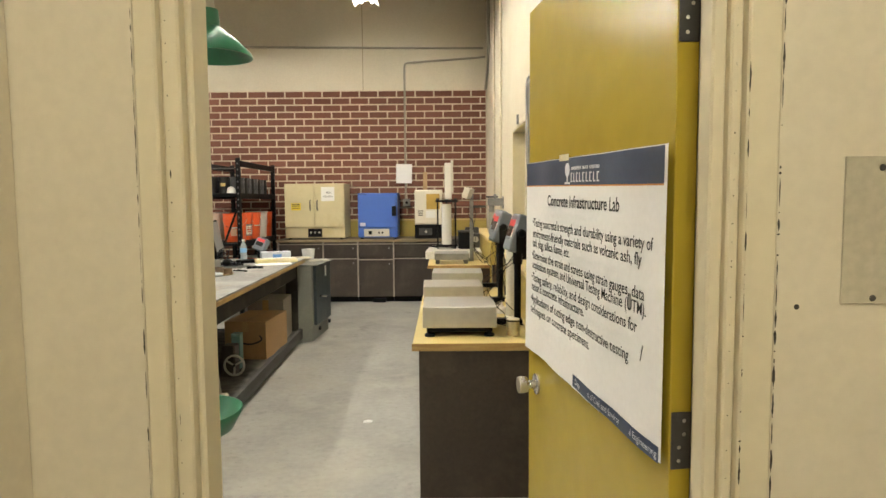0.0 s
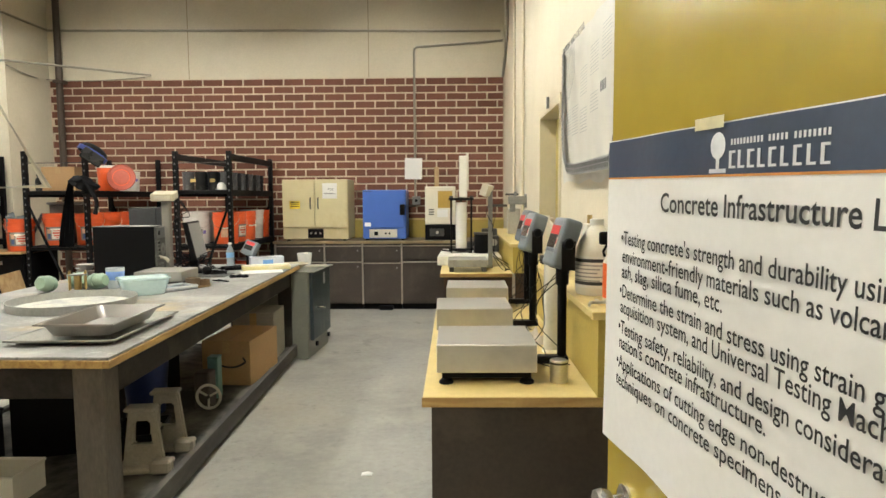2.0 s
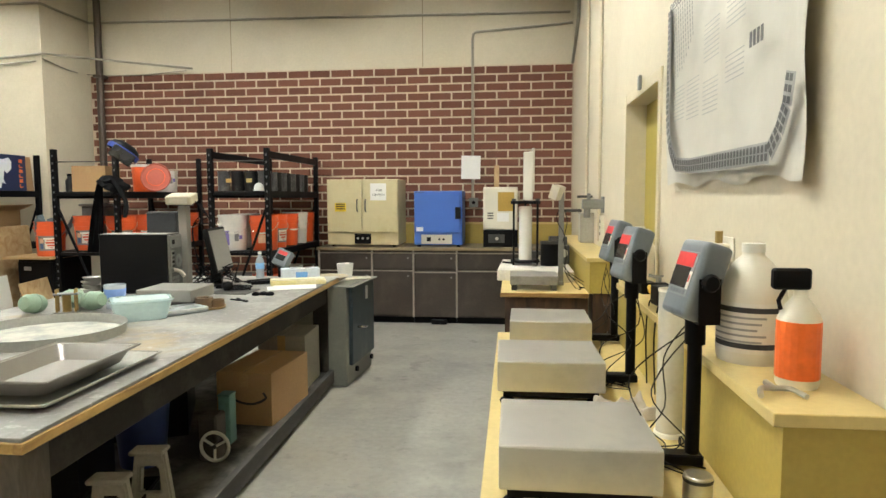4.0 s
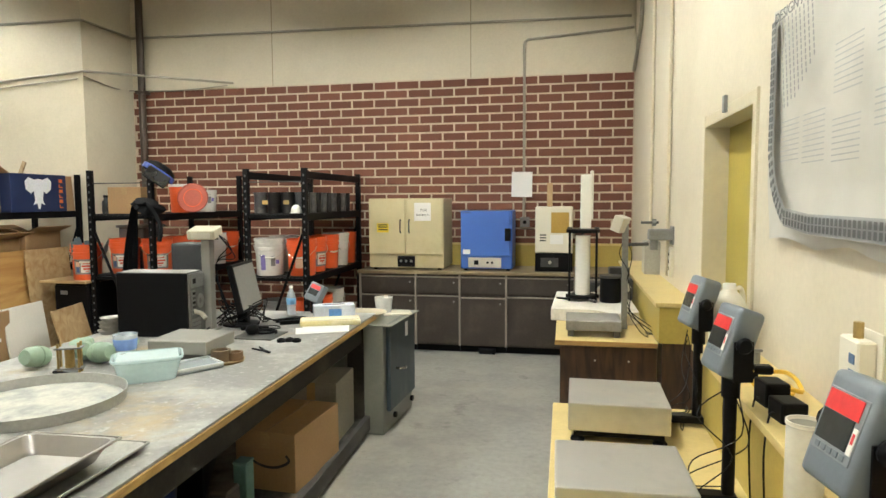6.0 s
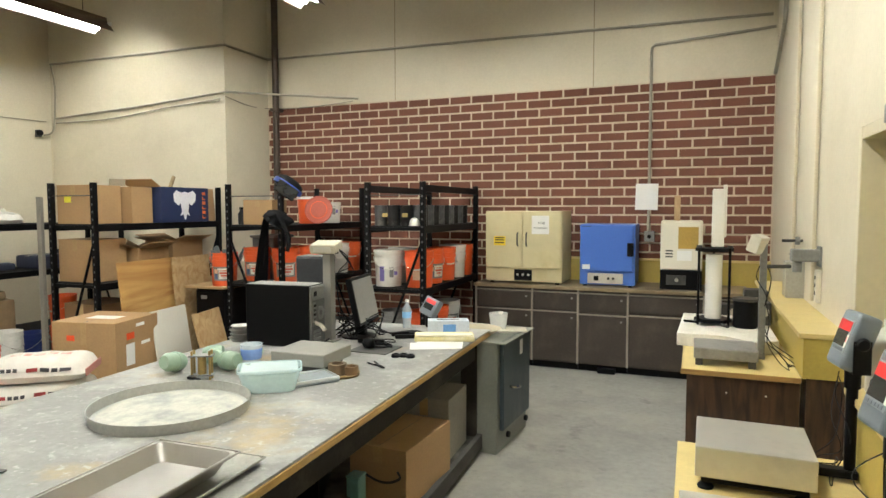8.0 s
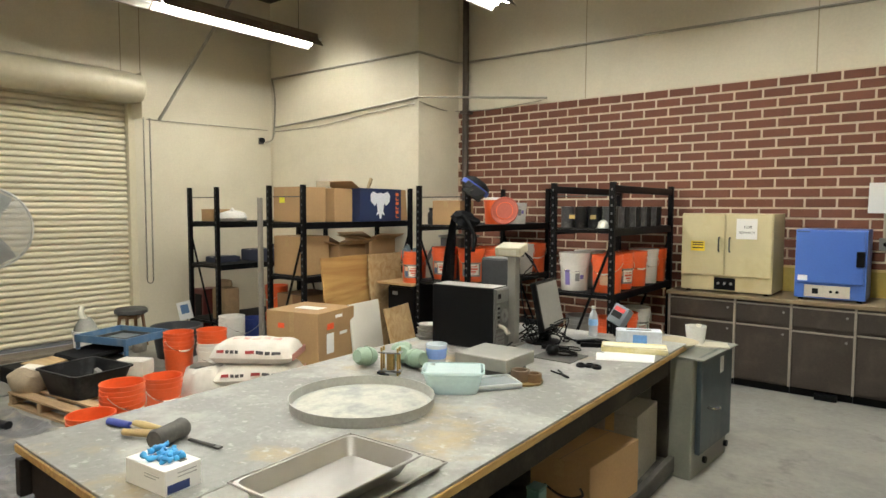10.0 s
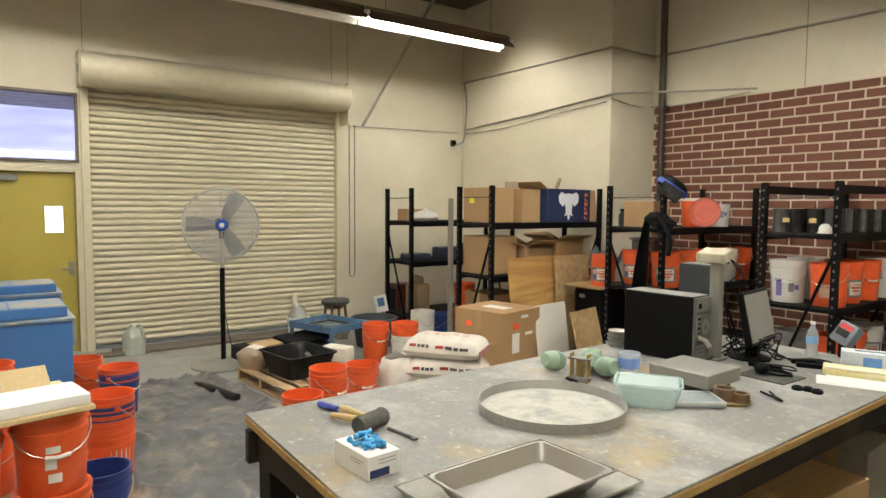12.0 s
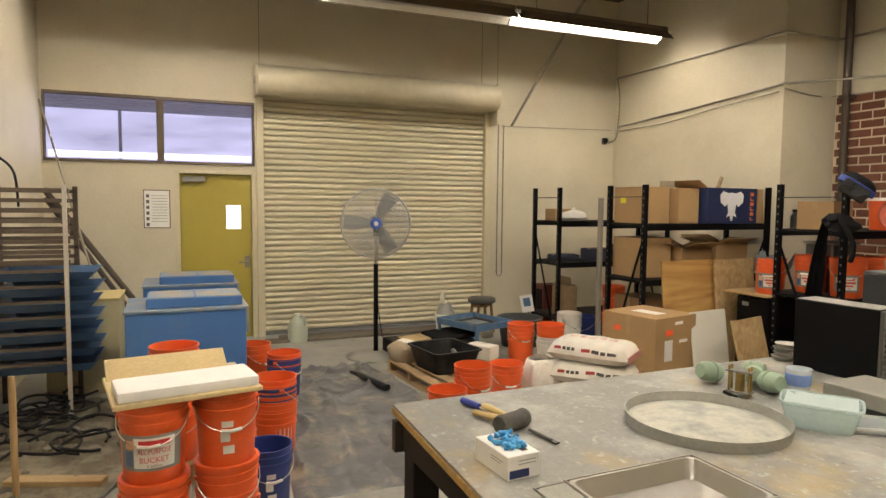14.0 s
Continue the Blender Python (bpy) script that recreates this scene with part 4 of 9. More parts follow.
for v in bm.verts:
    x, y = v.co.x, v.co.y
    f = noise.fractal(Vector((x * 5, y * 5, 1.7)), 1.0, 2.0, 3)
    v.co = Vector((x * 0.20, y * 0.13, 0.022 + 0.026 * abs(f) + 0.02 * math.cos(x * 9) * math.cos(y * 6)))
    if abs(x) > 0.46 or abs(y) > 0.46:
        v.co.z = 0.003
single("towel", bm, mat("grey_towel", (0.50, 0.45, 0.38), 0.95, bump=0.6, grain=300, dist=0.004), "crumpled grey cloth on the bench", "towel", pose(0.29, 3.80, BZ, 0, 0, 15), smooth=80)


M_DARKINK_J = mat("dark_label_print", (0.03, 0.03, 0.035), 0.6)
M_GREYPRINT = mat("grey_label_print", (0.30, 0.30, 0.29), 0.6)


def arc(r, z0, z1, a0, a1, n=12):
    """A strip bent round part of an upright cylinder."""
    bm = bmesh.new()
    pr = None
    for i in range(n + 1):
        t = radians(a0 + (a1 - a0) * i / n)
        v = [bm.verts.new((r * math.cos(t), r * math.sin(t), z)) for z in (z0, z1)]
        if pr:
            bm.faces.new((pr[0], v[0], v[1], pr[1]))
        pr = v
    return bm


def jug(m, h, r, label, body, cap, name="plastic_jug", band=None, handle=True):
    j = thing(name, m, label, "jug")
    part("body", lathe([(0, 0), (r * 0.95, 0), (r, h * 0.04), (r, h * 0.55), (r * 0.93, h * 0.66), (r * 0.55, h * 0.84), (r * 0.32, h * 0.90), (r * 0.30, h * 0.93)], 28), body, j, smooth=50)
    part("cap", lathe([(0, h * 0.925), (r * 0.34, h * 0.925), (r * 0.34, h), (0, h)], 18), cap, j, smooth=40)
    if handle:
        part("handle", tube(smooth_path([(r * 0.30, 0, h * 0.90), (r * 0.75, 0, h * 0.92), (r * 0.98, 0, h * 0.78), (r * 0.97, 0, h * 0.60)]), r * 0.12, 8), body, j, smooth=60)
    if band:
        part("paper_label", arc(r + 0.001, h * 0.10, h * 0.52, 95, 235), band, j, smooth=40)
        for k in range(7):
            z = h * (0.14 + 0.05 * k)
            part("label_bar", arc(r + 0.0018, z, z + h * (0.045 if k in (0, 6) else 0.018), 105, 225 if k in (0, 6) else 190 + 7 * (k % 3)), M_DARKINK_J if k in (0, 6) else M_GREYPRINT, j)
    return j


M_MILKY = mat("milky_plastic", (0.70, 0.66, 0.55), 0.4, var=0.03)
jug(pose(0.532, 3.40, 1.072, 0, 0, 70), 0.30, 0.083, "large milky plastic jug with a dark printed label", M_MILKY, M_WHITEPLASTIC, band=M_WHITEPLASTIC)
jug(pose(0.55, 4.95, 1.072, 0, 0, 30), 0.27, 0.075, "milky plastic jug with handle on the ledge", M_MILKY, M_WHITEPLASTIC)
sp = thing("spray_bottle", pose(0.55, 3.17, 1.072), "orange labelled spray bottle with a black trigger", "bottle")
part("body", lathe([(0, 0), (0.042, 0), (0.045, 0.01), (0.045, 0.15), (0.030, 0.18), (0.014, 0.20), (0.014, 0.215)], 22), M_MILKY, sp, smooth=50)
part("paper_label", lathe([(0.0455, 0.02), (0.046, 0.022), (0.046, 0.145), (0.0455, 0.147)], 22), mat("orange_label", (0.75, 0.14, 0.02), 0.4), sp, "orange label")
part("trigger", bm_box(-0.06, 0.02, -0.012, 0.012, 0.215, 0.262, 0.005), M_BLACKPLASTIC, sp)
part("lever", tube([(-0.03, 0, 0.22), (-0.045, 0, 0.19), (-0.04, 0, 0.17)], 0.005), M_BLACKPLASTIC, sp)
tb = thing("plastic_tube", pose(0.392, 3.64, BZ), "tall translucent white plastic cylinder standing on the bench", "tube")
part("body", lathe([(0.036, 0), (0.038, 0), (0.038, 0.44), (0.036, 0.44), (0.036, 0)], 26), film("translucent_white", (0.84, 0.82, 0.74), 0.42, 0.3), tb, smooth=40)
part("foot_ring", lathe([(0.037, 0), (0.044, 0), (0.044, 0.012), (0.0385, 0.014)], 26), M_WHITEPLASTIC, tb, smooth=40)
part("rim", lathe([(0.0355, 0.438), (0.0395, 0.438), (0.0395, 0.446), (0.0355, 0.446), (0.0355, 0.438)], 26), M_MILKY, tb, smooth=40)
st = thing("yellow_strap", pose(0.555, 4.38, 1.072), "yellow webbing tool strap coiled on the ledge", "strap")
bm = bmesh.new()
add_tube(bm, [(0.07 * math.cos(t), 0.13 * math.sin(t), 0.03 + 0.01 * math.sin(3 * t)) for t in [2 * math.pi * i / 24 for i in range(24)]], 0.0075, 6, True)
add_tube(bm, [(0.05 * math.cos(t), 0.10 * math.sin(t), 0.012) for t in [2 * math.pi * i / 20 for i in range(20)]], 0.006, 6, True)
part("webbing", bm, mat("yellow_webbing", (0.66, 0.42, 0.03), 0.6), st, smooth=60)
part("buckle", bm_box(-0.03, 0.03, 0.10, 0.14, 0.02, 0.05, 0.006), M_BLACKPLASTIC, st)
for y, z in ((4.08, 0.06), (4.22, 0.075), (4.53, 0.05)):
    c = thing("charger", pose(0.50, y, 1.072, 0, 0, 8), "black power adapter on the ledge", "charger", group="chargers on the ledge")
    part("case", bm_box(-0.035, 0.035, -0.045, 0.045, 0, z, 0.008, 2), M_BLACKPLASTIC, c)
    part("lead", tube(smooth_path([(-0.035, 0, 0.02), (-0.06, -0.02, 0.015), (-0.075, -0.03, -0.1), (-0.078, -0.06, -0.29)]), 0.003, 5), M_CABLE, c)
pt = thing("pipe_fitting", pose(0.59, 4.70, 1.072), "small dull metal tap fitting on the ledge", "fitting")
part("body", tube([(0, 0, 0.0), (0, 0, 0.05)], 0.014), M_GREYSTEEL, pt)
part("spout", tube([(0, 0, 0.045), (-0.04, 0.02, 0.055)], 0.008), M_GREYSTEEL, pt)
part("lever", bm_box(-0.02, 0.02, -0.006, 0.006, 0.05, 0.058), M_GREYSTEEL, pt)
pu = thing("metal_puller", pose(0.475, 3.10, 1.072), "two-armed dull metal clip on the ledge", "tool")
for s in (-1, 1):
    part("arm", tube(smooth_path([(0, 0, 0.012), (s * 0.03, -0.01, 0.014), (s * 0.045, -0.05, 0.01)]), 0.006), M_CHROME, pu)
part("grip", tube([(0, 0, 0.012), (0.0, 0.045, 0.012)], 0.007), M_CHROME, pu)
ob = thing("outlet_box", pose(XE - 0.001, 3.98, 1.262) @ Matrix.Scale(0.92, 4), "cream electrical outlet box on the wall", "outlet")
part("back_plate", bm_box(-0.006, 0, -0.085, 0.085, -0.10, 0.10, 0.002), M_MILKY, ob)
part("body", bm_box(-0.055, -0.006, -0.06, 0.06, -0.075, 0.075, 0.006), M_MILKY, ob)
for dz in (-0.022, 0.022):
    part("socket", bm_box(-0.058, -0.055, -0.045, -0.012, dz - 0.014, dz + 0.014, 0.001), mat("blue_socket", (0.06, 0.11, 0.2), 0.4), ob)
part("nipple", tube([(-0.03, 0, 0.075), (-0.03, 0, 0.12)], 0.014), mat("brass_nipple", (0.45, 0.32, 0.12), 0.4, metal=0.6), ob)

# wall poster with bar patterns
wp = thing("wall_poster", pose(XE - 0.004, 4.69, 1.54), "large curling white technical poster with dark tyre-like border", "poster")
bm = bmesh.new()
g = []
for i in range(31):
    g.append([bm.verts.new((-0.004 - 0.03 * (abs(i / 30 - 0.5) * 2) ** 6 - 0.012 * math.sin(i * 0.5 + j * 0.4) ** 2 - 0.05 * max(0, 0.15 - i / 30) * max(0, j / 14 - 0.7), -1.36 * i / 30, 0.80 * j / 14 + 0.012 * math.sin(i * 0.6) * (j == 0))) for j in range(15)])
for i in range(30):
    for j in range(14):
        bm.faces.new((g[i][j], g[i + 1][j], g[i + 1][j + 1], g[i][j + 1]))
part("sheet", bm, mat("dulled_poster_paper", (0.56, 0.54, 0.48), 0.45, var=0.06, scale=2.5, bump=0.35, grain=7, dist=0.012), wp, "dulled wrinkled white paper", smooth=70)
M_GREYINK = mat("grey_ink", (0.33, 0.33, 0.32), 0.6)
M_DARKINK = mat("dark_grey_ink", (0.10, 0.10, 0.10), 0.6)
bm = bmesh.new()
bw = bmesh.new()
corner = [(0.035, 0.76 - 0.05 * i) for i in range(10)] + [(0.055 + 0.02 * i * i * 0.35, 0.26 - 0.04 * i) for i in range(1, 4)] + [(0.19 + 0.055 * i, 0.085 - 0.004 * min(i, 4)) for i in range(19)] + [(1.24, 0.12), (1.28, 0.18), (1.30, 0.26)]
for (u0, v0), (u1, v1) in zip(corner, corner[1:]):
    d = Vector((u1 - u0, v1 - v0))
    n = int(max(1, d.length / 0.024))
    dn = d.normalized()
    nn = Vector((-dn.y, dn.x))
    for k in range(n):
        c = Vector((u0, v0)) + d * ((k + 0.5) / n)
        for q in (-0.012, 0.012):
            a = c + nn * q
            pts = [a + dn * 0.009 + nn * 0.010, a - dn * 0.009 + nn * 0.010, a - dn * 0.009 - nn * 0.010, a + dn * 0.009 - nn * 0.010]
            vs = [bm.verts.new((-0.052, -p.x, p.y)) for p in pts]
            bm.faces.new(vs)
    pts = [Vector((u0, v0)) + nn * 0.030, Vector((u1, v1)) + nn * 0.030, Vector((u1, v1)) - nn * 0.030, Vector((u0, v0)) - nn * 0.030]
    bw.faces.new([bw.verts.new((-0.049, -p.x, p.y)) for p in pts])
part("border", bw, M_GREYINK, wp)
tagged(part("border_blocks", bm, M_DARKINK, wp), kind="stuff")
bm = bmesh.new()
for k in range(9):
    for j in range(16):
        u, v = 0.10 + 0.034 * k + 0.004 * j, 0.74 - 0.020 * j
        if v > 0.40 + 0.02 * k and j < 15 - k * 0.6:
            bm.faces.new([bm.verts.new((-0.05, -(u + a), v + c)) for a, c in ((0, 0), (0.011, 0), (0.013, -0.015), (0.002, -0.015))])
tagged(part("bar_pattern", bm, mat("mid_grey_ink", (0.22, 0.22, 0.215), 0.6), wp), kind="stuff")
bm = bmesh.new()
for u0, v0, n in ((0.14, 0.40, 9), (0.34, 0.40, 10), (0.56, 0.56, 9), (0.56, 0.36, 8), (0.80, 0.62, 9), (0.80, 0.40, 6), (1.04, 0.66, 10)):
    for j in range(n):
        bm.faces.new([bm.verts.new((-0.05, -(u0 + a), v0 - 0.016 * j + c)) for a, c in ((0, 0), (0.17, 0), (0.17, -0.004), (0, -0.004))])
part("text_block", bm, mat("pale_grey_ink", (0.38, 0.38, 0.37), 0.6), wp)
for k in range(4):
    part("logo_bar", bm_box(-0.0505, -0.05, -1.03 - 0.028 * k, -1.01 - 0.028 * k, 0.38, 0.425), M_DARKINK, wp)
words("DESIGN AND DETAIL", 0.05, M_DARKINK, Matrix(((0, 0, -1, -0.051), (-1, 0, 0, -0.04), (0, 1, 0, 0.745), (0, 0, 0, 1))), wp, width=0.62)
# ---- wooden desk with the loading frame ----
DKX, DKY0, DKY1, DKZ = -0.16, 6.12, 7.95, 0.826
dk = thing("desk", pose(0, 0, 0), "walnut laminate desk with a worn yellow top", "desk")
part("top", bm_box(DKX, 0.445, DKY0, DKY1, DKZ - 0.032, DKZ, 0.003), M_YELLOWTOP, dk)
part("edge_strip", bm_box(DKX - 0.003, 0.444, DKY0 - 0.004, DKY0, DKZ - 0.030, DKZ - 0.002), wood("oak_edge_desk", (0.36, 0.22, 0.07), (0.24, 0.13, 0.04), 0.5, "X"), dk)
part("modesty_panel", bm_box(DKX + 0.03, 0.445, DKY0 + 0.03, DKY0 + 0.055, 0.03, DKZ - 0.032), M_WALNUT, dk, "walnut grained back panel")
part("side_panel", bm_box(DKX + 0.03, DKX + 0.055, DKY0 + 0.055, DKY1 - 0.02, 0.0, DKZ - 0.032), M_WALNUT, dk)
part("side_panel", bm_box(0.42, 0.445, DKY0 + 0.055, DKY1 - 0.02, 0.0, DKZ - 0.032), M_WALNUT, dk)
for x in (0.08, 0.28):
    part("screw", moved(lathe([(0.006, 0), (0, 0.002)], 8), pose(x, DKY0 + 0.03, 0.70, 90)), M_CHROME, dk)

sl = thing("white_slab", pose(0, 0, DKZ), "thick white plaster-dusted slab on the desk", "slab")
part("slab", bm_prism([(-0.20, 6.76), (-0.17, 7.62), (0.40, 7.62), (0.40, 6.70), (0.26, 6.60), (0.10, 6.74)], 0.0, 0.085, 0.005), mat("white_melamine", (0.68, 0.65, 0.58), 0.5, stain=(0.4, 0.36, 0.28), stain_amt=0.5, stain_scale=5), sl)
ps = thing("platform_scale", pose(0.075, 6.36, DKZ), "low grey platform scale with a tall post and cream display", "scale")
part("platform", bm_box(-0.17, 0.17, -0.14, 0.16, 0.04, 0.105, 0.005), mat("scuffed_grey_steel", (0.30, 0.29, 0.27), 0.45, metal=0.5, var=0.12, stain=(0.16, 0.15, 0.14), stain_amt=0.6, stain_scale=7), ps)
for dx in (-0.14, 0.14):
    for dy in (-0.11, 0.13):
        part("foot", bm_box(dx - 0.02, dx + 0.02, dy - 0.02, dy + 0.02, 0, 0.04, 0.003), M_DARKSTEEL, ps)
part("post", bm_box(0.19, 0.228, 0.16, 0.20, 0.0, 0.70, 0.003), M_GREYSTEEL, ps)
part("bracket", bm_box(0.13, 0.23, 0.15, 0.21, 0.0, 0.03, 0.003), M_GREYSTEEL, ps)
part("display_head", moved(bm_box(-0.035, 0.035, -0.055, 0.055, -0.055, 0.05, 0.008, 2), pose(0.175, 0.15, 0.70, 0, 20, -30)), M_SCALEBODY, ps, "cream display head")
part("crossbar", tube([(0.20, 0.18, 0.56), (0.36, 0.24, 0.56)], 0.012), M_DARKSTEEL, ps)
bm = bmesh.new()
for k in range(4):
    pts = [(0.21, 0.18, 0.6)] + [(0.20 + rc.uniform(-0.03, 0.06), 0.18 + rc.uniform(-0.05, 0.03), 0.5 - 0.13 * i) for i in range(4)] + [(0.30 + 0.04 * k, 0.05, 0.006), (0.33, -0.1 + 0.05 * k, 0.006)]
    add_tube(bm, smooth_path(pts, 4), 0.003, 5)
part("cable", bm, M_CABLE, ps, smooth=60)

# triaxial-like loading frame with clear cylinder and tall pump
lf = thing("loading_frame", pose(0.03, 7.18, DKZ + 0.085), "black three-rod loading cell with a milky clear cylinder", "test device")
for z, r in ((0.0, 0.125), (0.50, 0.125)):
    part("plate", lathe([(0, z + 0.02), (r, z + 0.02), (r, z + 0.045), (0, z + 0.045)], 6), M_BLACKSTEEL, lf)
for k in range(3):
    a = radians(90 + 120 * k)
    part("rod", tube([(0.115 * math.cos(a), 0.115 * math.sin(a), 0.0), (0.115 * math.cos(a), 0.115 * math.sin(a), 0.56)], 0.009), M_BLACKSTEEL, lf)
    part("nut", lathe([(0, 0.545), (0.018, 0.545), (0.018, 0.565), (0, 0.565)], 6, m=pose(0.115 * math.cos(a), 0.115 * math.sin(a), 0)), M_DARKSTEEL, lf)
part("cylinder", lathe([(0, 0.045), (0.056, 0.045), (0.056, 0.50), (0, 0.50)], 30), mat("milky_acrylic", (0.76, 0.74, 0.68), 0.2, var=0.03, bump=0.0), lf, "milky acrylic cylinder", smooth=40)
part("tall_tube", bm_box(-0.02, 0.06, -0.03, 0.05, 0.55, 0.96, 0.006), M_WHITEPLASTIC, lf, "tall white upright block")
part("side_tube", bm_box(0.05, 0.075, -0.01, 0.04, 0.62, 0.99, 0.004), M_WHITEPLASTIC, lf)
part("valve", tube([(-0.10, -0.08, 0.02), (-0.19, -0.14, 0.035)], 0.008), M_BLACKSTEEL, lf)
part("valve", tube([(0.05, -0.12, 0.02), (0.09, -0.20, 0.02)], 0.010), M_DARKSTEEL, lf)
bp = thing("black_pot", pose(0.235, 7.12, DKZ + 0.085), "black lidded cylinder mould", "mould")
part("body", lathe([(0, 0), (0.075, 0), (0.08, 0.01), (0.078, 0.19), (0.0, 0.19)], 24), M_BLACKPLASTIC, bp, smooth=40)
part("lid", lathe([(0.08, 0.185), (0.084, 0.19), (0.084, 0.205), (0.0, 0.208)], 24), M_DARKSTEEL, bp, smooth=40)
for i, (x, y, w, h) in enumerate(((0.36, 7.3, 0.10, 0.16), (0.33, 7.55, 0.16, 0.22), (0.2, 7.8, 0.2, 0.15))):
    g = thing("test_gauge", pose(x, y, DKZ + (0.085 if y < 7.6 else 0)), "dusty dark instrument box on the desk", "instrument", group="instruments on the desk")
    part("case", bm_box(-w / 2, w / 2, -0.07, 0.07, 0, h, 0.012, 2), M_DARKSTEEL, g)
    part("dial", moved(lathe([(0, 0), (0.035, 0), (0.035, 0.008), (0, 0.008)], 16), pose(0, -0.07, h * 0.6, 90)), M_SCALEBODY, g)
sd = thing("soap_dispenser", pose(XE - 0.002, 6.98, 1.42), "grey metal swing-arm bracket on the wall", "bracket")
part("body", bm_box(-0.17, -0.005, -0.05, 0.05, -0.03, 0.05, 0.012, 2), M_GREYSTEEL, sd)
part("neck", tube([(-0.13, 0, -0.03), (-0.13, 0, -0.10)], 0.028, 12), M_GREYSTEEL, sd)
part("end_plate", bm_box(-0.012, 0, -0.06, 0.06, -0.06, 0.07, 0.003), M_GREYSTEEL, sd)
so = thing("wall_outlet", pose(XE - 0.002, 6.95, 1.24), "narrow cream double outlet on the wall", "outlet")
part("plate", bm_box(-0.03, 0, -0.035, 0.035, -0.11, 0.10, 0.003), M_MILKY, so)
for dz in (-0.05, 0.0, 0.05):
    part("socket", bm_box(-0.032, -0.03, -0.014, 0.014, dz - 0.012, dz + 0.012), M_DARKSTEEL, so)
gb = thing("grey_wall_box", pose(XE - 0.002, 7.65, 1.20), "grey metal switch box on the ledge against the wall", "box")
part("case", bm_box(-0.12, 0, -0.08, 0.08, -0.128, 0.14, 0.004), mat("grey_box_paint", (0.36, 0.34, 0.29), 0.5), gb)
part("cover", bm_box(-0.124, -0.12, -0.07, 0.07, -0.118, 0.13, 0.001), M_SCALEBODY, gb)
part("lever", tube([(-0.06, 0, 0.14), (-0.10, -0.1, 0.20), (-0.02, -0.25, 0.22)], 0.008), M_PIPE, gb)
wv = thing("wall_valve", pose(XE - 0.002, 7.70, 1.49), "small dark pipe valve on the wall", "valve")
part("stem", tube([(0, 0, 0), (-0.14, 0, 0)], 0.011), M_DARKSTEEL, wv)
part("flange", moved(lathe([(0, 0), (0.03, 0), (0.03, 0.03), (0, 0.03)], 12), pose(-0.02, 0, 0, 0, -90)), M_GREYSTEEL, wv)

# ---- counter with drawers and cupboards along the brick wall ----
CF, CZ, CX0 = 9.03, 0.905, -2.37
M_STRIP = mat("pale_metal_strip", (0.33, 0.30, 0.25), 0.4, metal=0.4)
M_CTOP = mat("worn_brown_countertop", (0.20, 0.15, 0.085), 0.45, var=0.12, stain=(0.33, 0.27, 0.16), stain_amt=0.6, stain_scale=3)
ct = thing("countertop", pose(0, 0, 0), "long worn brown countertop along the brick wall", "countertop")
part("top", bm_box(CX0 - 0.02, 0.42, CF - 0.03, YB - 0.03, CZ - 0.035, CZ, 0.003), M_CTOP, ct)
part("backsplash", bm_box(CX0 - 0.02, XE - 0.004, YB - 0.030, YB - 0.013, CZ - 0.03, 1.15, 0.002), M_MUSTARD, ct, "mustard painted backsplash")
part("backsplash_cap", bm_box(CX0 - 0.02, XE - 0.004, YB - 0.045, YB - 0.013, 1.151, 1.175, 0.002), M_YELLOWTOP, ct)
edges = [CX0, -1.73, -1.235, -0.725, 0.0, 0.41]
for i in range(5):
    a, c = edges[i], edges[i + 1]
    cb = thing("base_cabinet", pose(a, CF, 0), "dark brown base cabinet with a drawer and worn metal edge strips", "cabinet", group="base cabinets in a row")
    w = c - a
    part("body", bm_box(0.002, w - 0.002, 0.02, 0.66, 0.08, CZ - 0.036), M_DARKLAM, cb)
    part("plinth", bm_box(0.002, w - 0.002, 0.07, 0.64, 0.0, 0.08), M_BLACKSTEEL, cb)
    dz = 0.0 if i != 2 else -0.015
    for z0, z1, nm in ((0.66, 0.83, "drawer_front"), (0.10 + dz, 0.62 + dz, "door_front")):
        f = part(nm, bm_box(0.016, w - 0.008, 0.0, 0.019, z0, z1, 0.002), M_DARKLAM, cb)
        part("edge_strip", bm_box(0.016, w - 0.008, -0.006, 0.012, z1 + 0.002, z1 + 0.016, 0.001), M_STRIP, f)
        part("knob", moved(lathe([(0, 0), (0.010, 0), (0.012, 0.012), (0, 0.014)], 10), pose(w - 0.06, 0, z1 - 0.05, 90)), M_GREYSTEEL, f)
    part("stile", bm_box(-0.008, 0.012, -0.004, 0.02, 0.08, CZ - 0.04, 0.001), M_STRIP, cb)
single("floor_vent_box", bm_box(-1.02, -0.84, CF - 0.02, CF + 0.06, 0, 0.055, 0.004), M_BLACKSTEEL, "small dark box under the cabinets", "box")

# ovens
M_BEIGE = mat("yellowed_beige_enamel", (0.56, 0.49, 0.29), 0.4, var=0.05, grain=10, bump=0.04, stain=(0.40, 0.31, 0.12), stain_amt=0.45, stain_scale=2.6)
ov = thing("beige_oven", pose(-2.28, CF + 0.06, CZ), "yellowed beige two-door drying oven", "oven")
part("body", bm_box(0, 0.86, 0.025, 0.56, 0.02, 0.80, 0.006), M_BEIGE, ov)
for k in range(2):
    d = part("door", bm_box(0.005 + 0.43 * k, 0.422 + 0.43 * k, 0.0, 0.024, 0.175, 0.795, 0.008, 2), M_BEIGE, ov)
    x = 0.375 if k == 0 else 0.475
    part("handle", tube(smooth_path([(x, 0.0, 0.56), (x, -0.03, 0.55), (x, -0.034, 0.49), (x, -0.03, 0.43), (x, 0.0, 0.42)], 3), 0.008), M_DARKSTEEL, d)
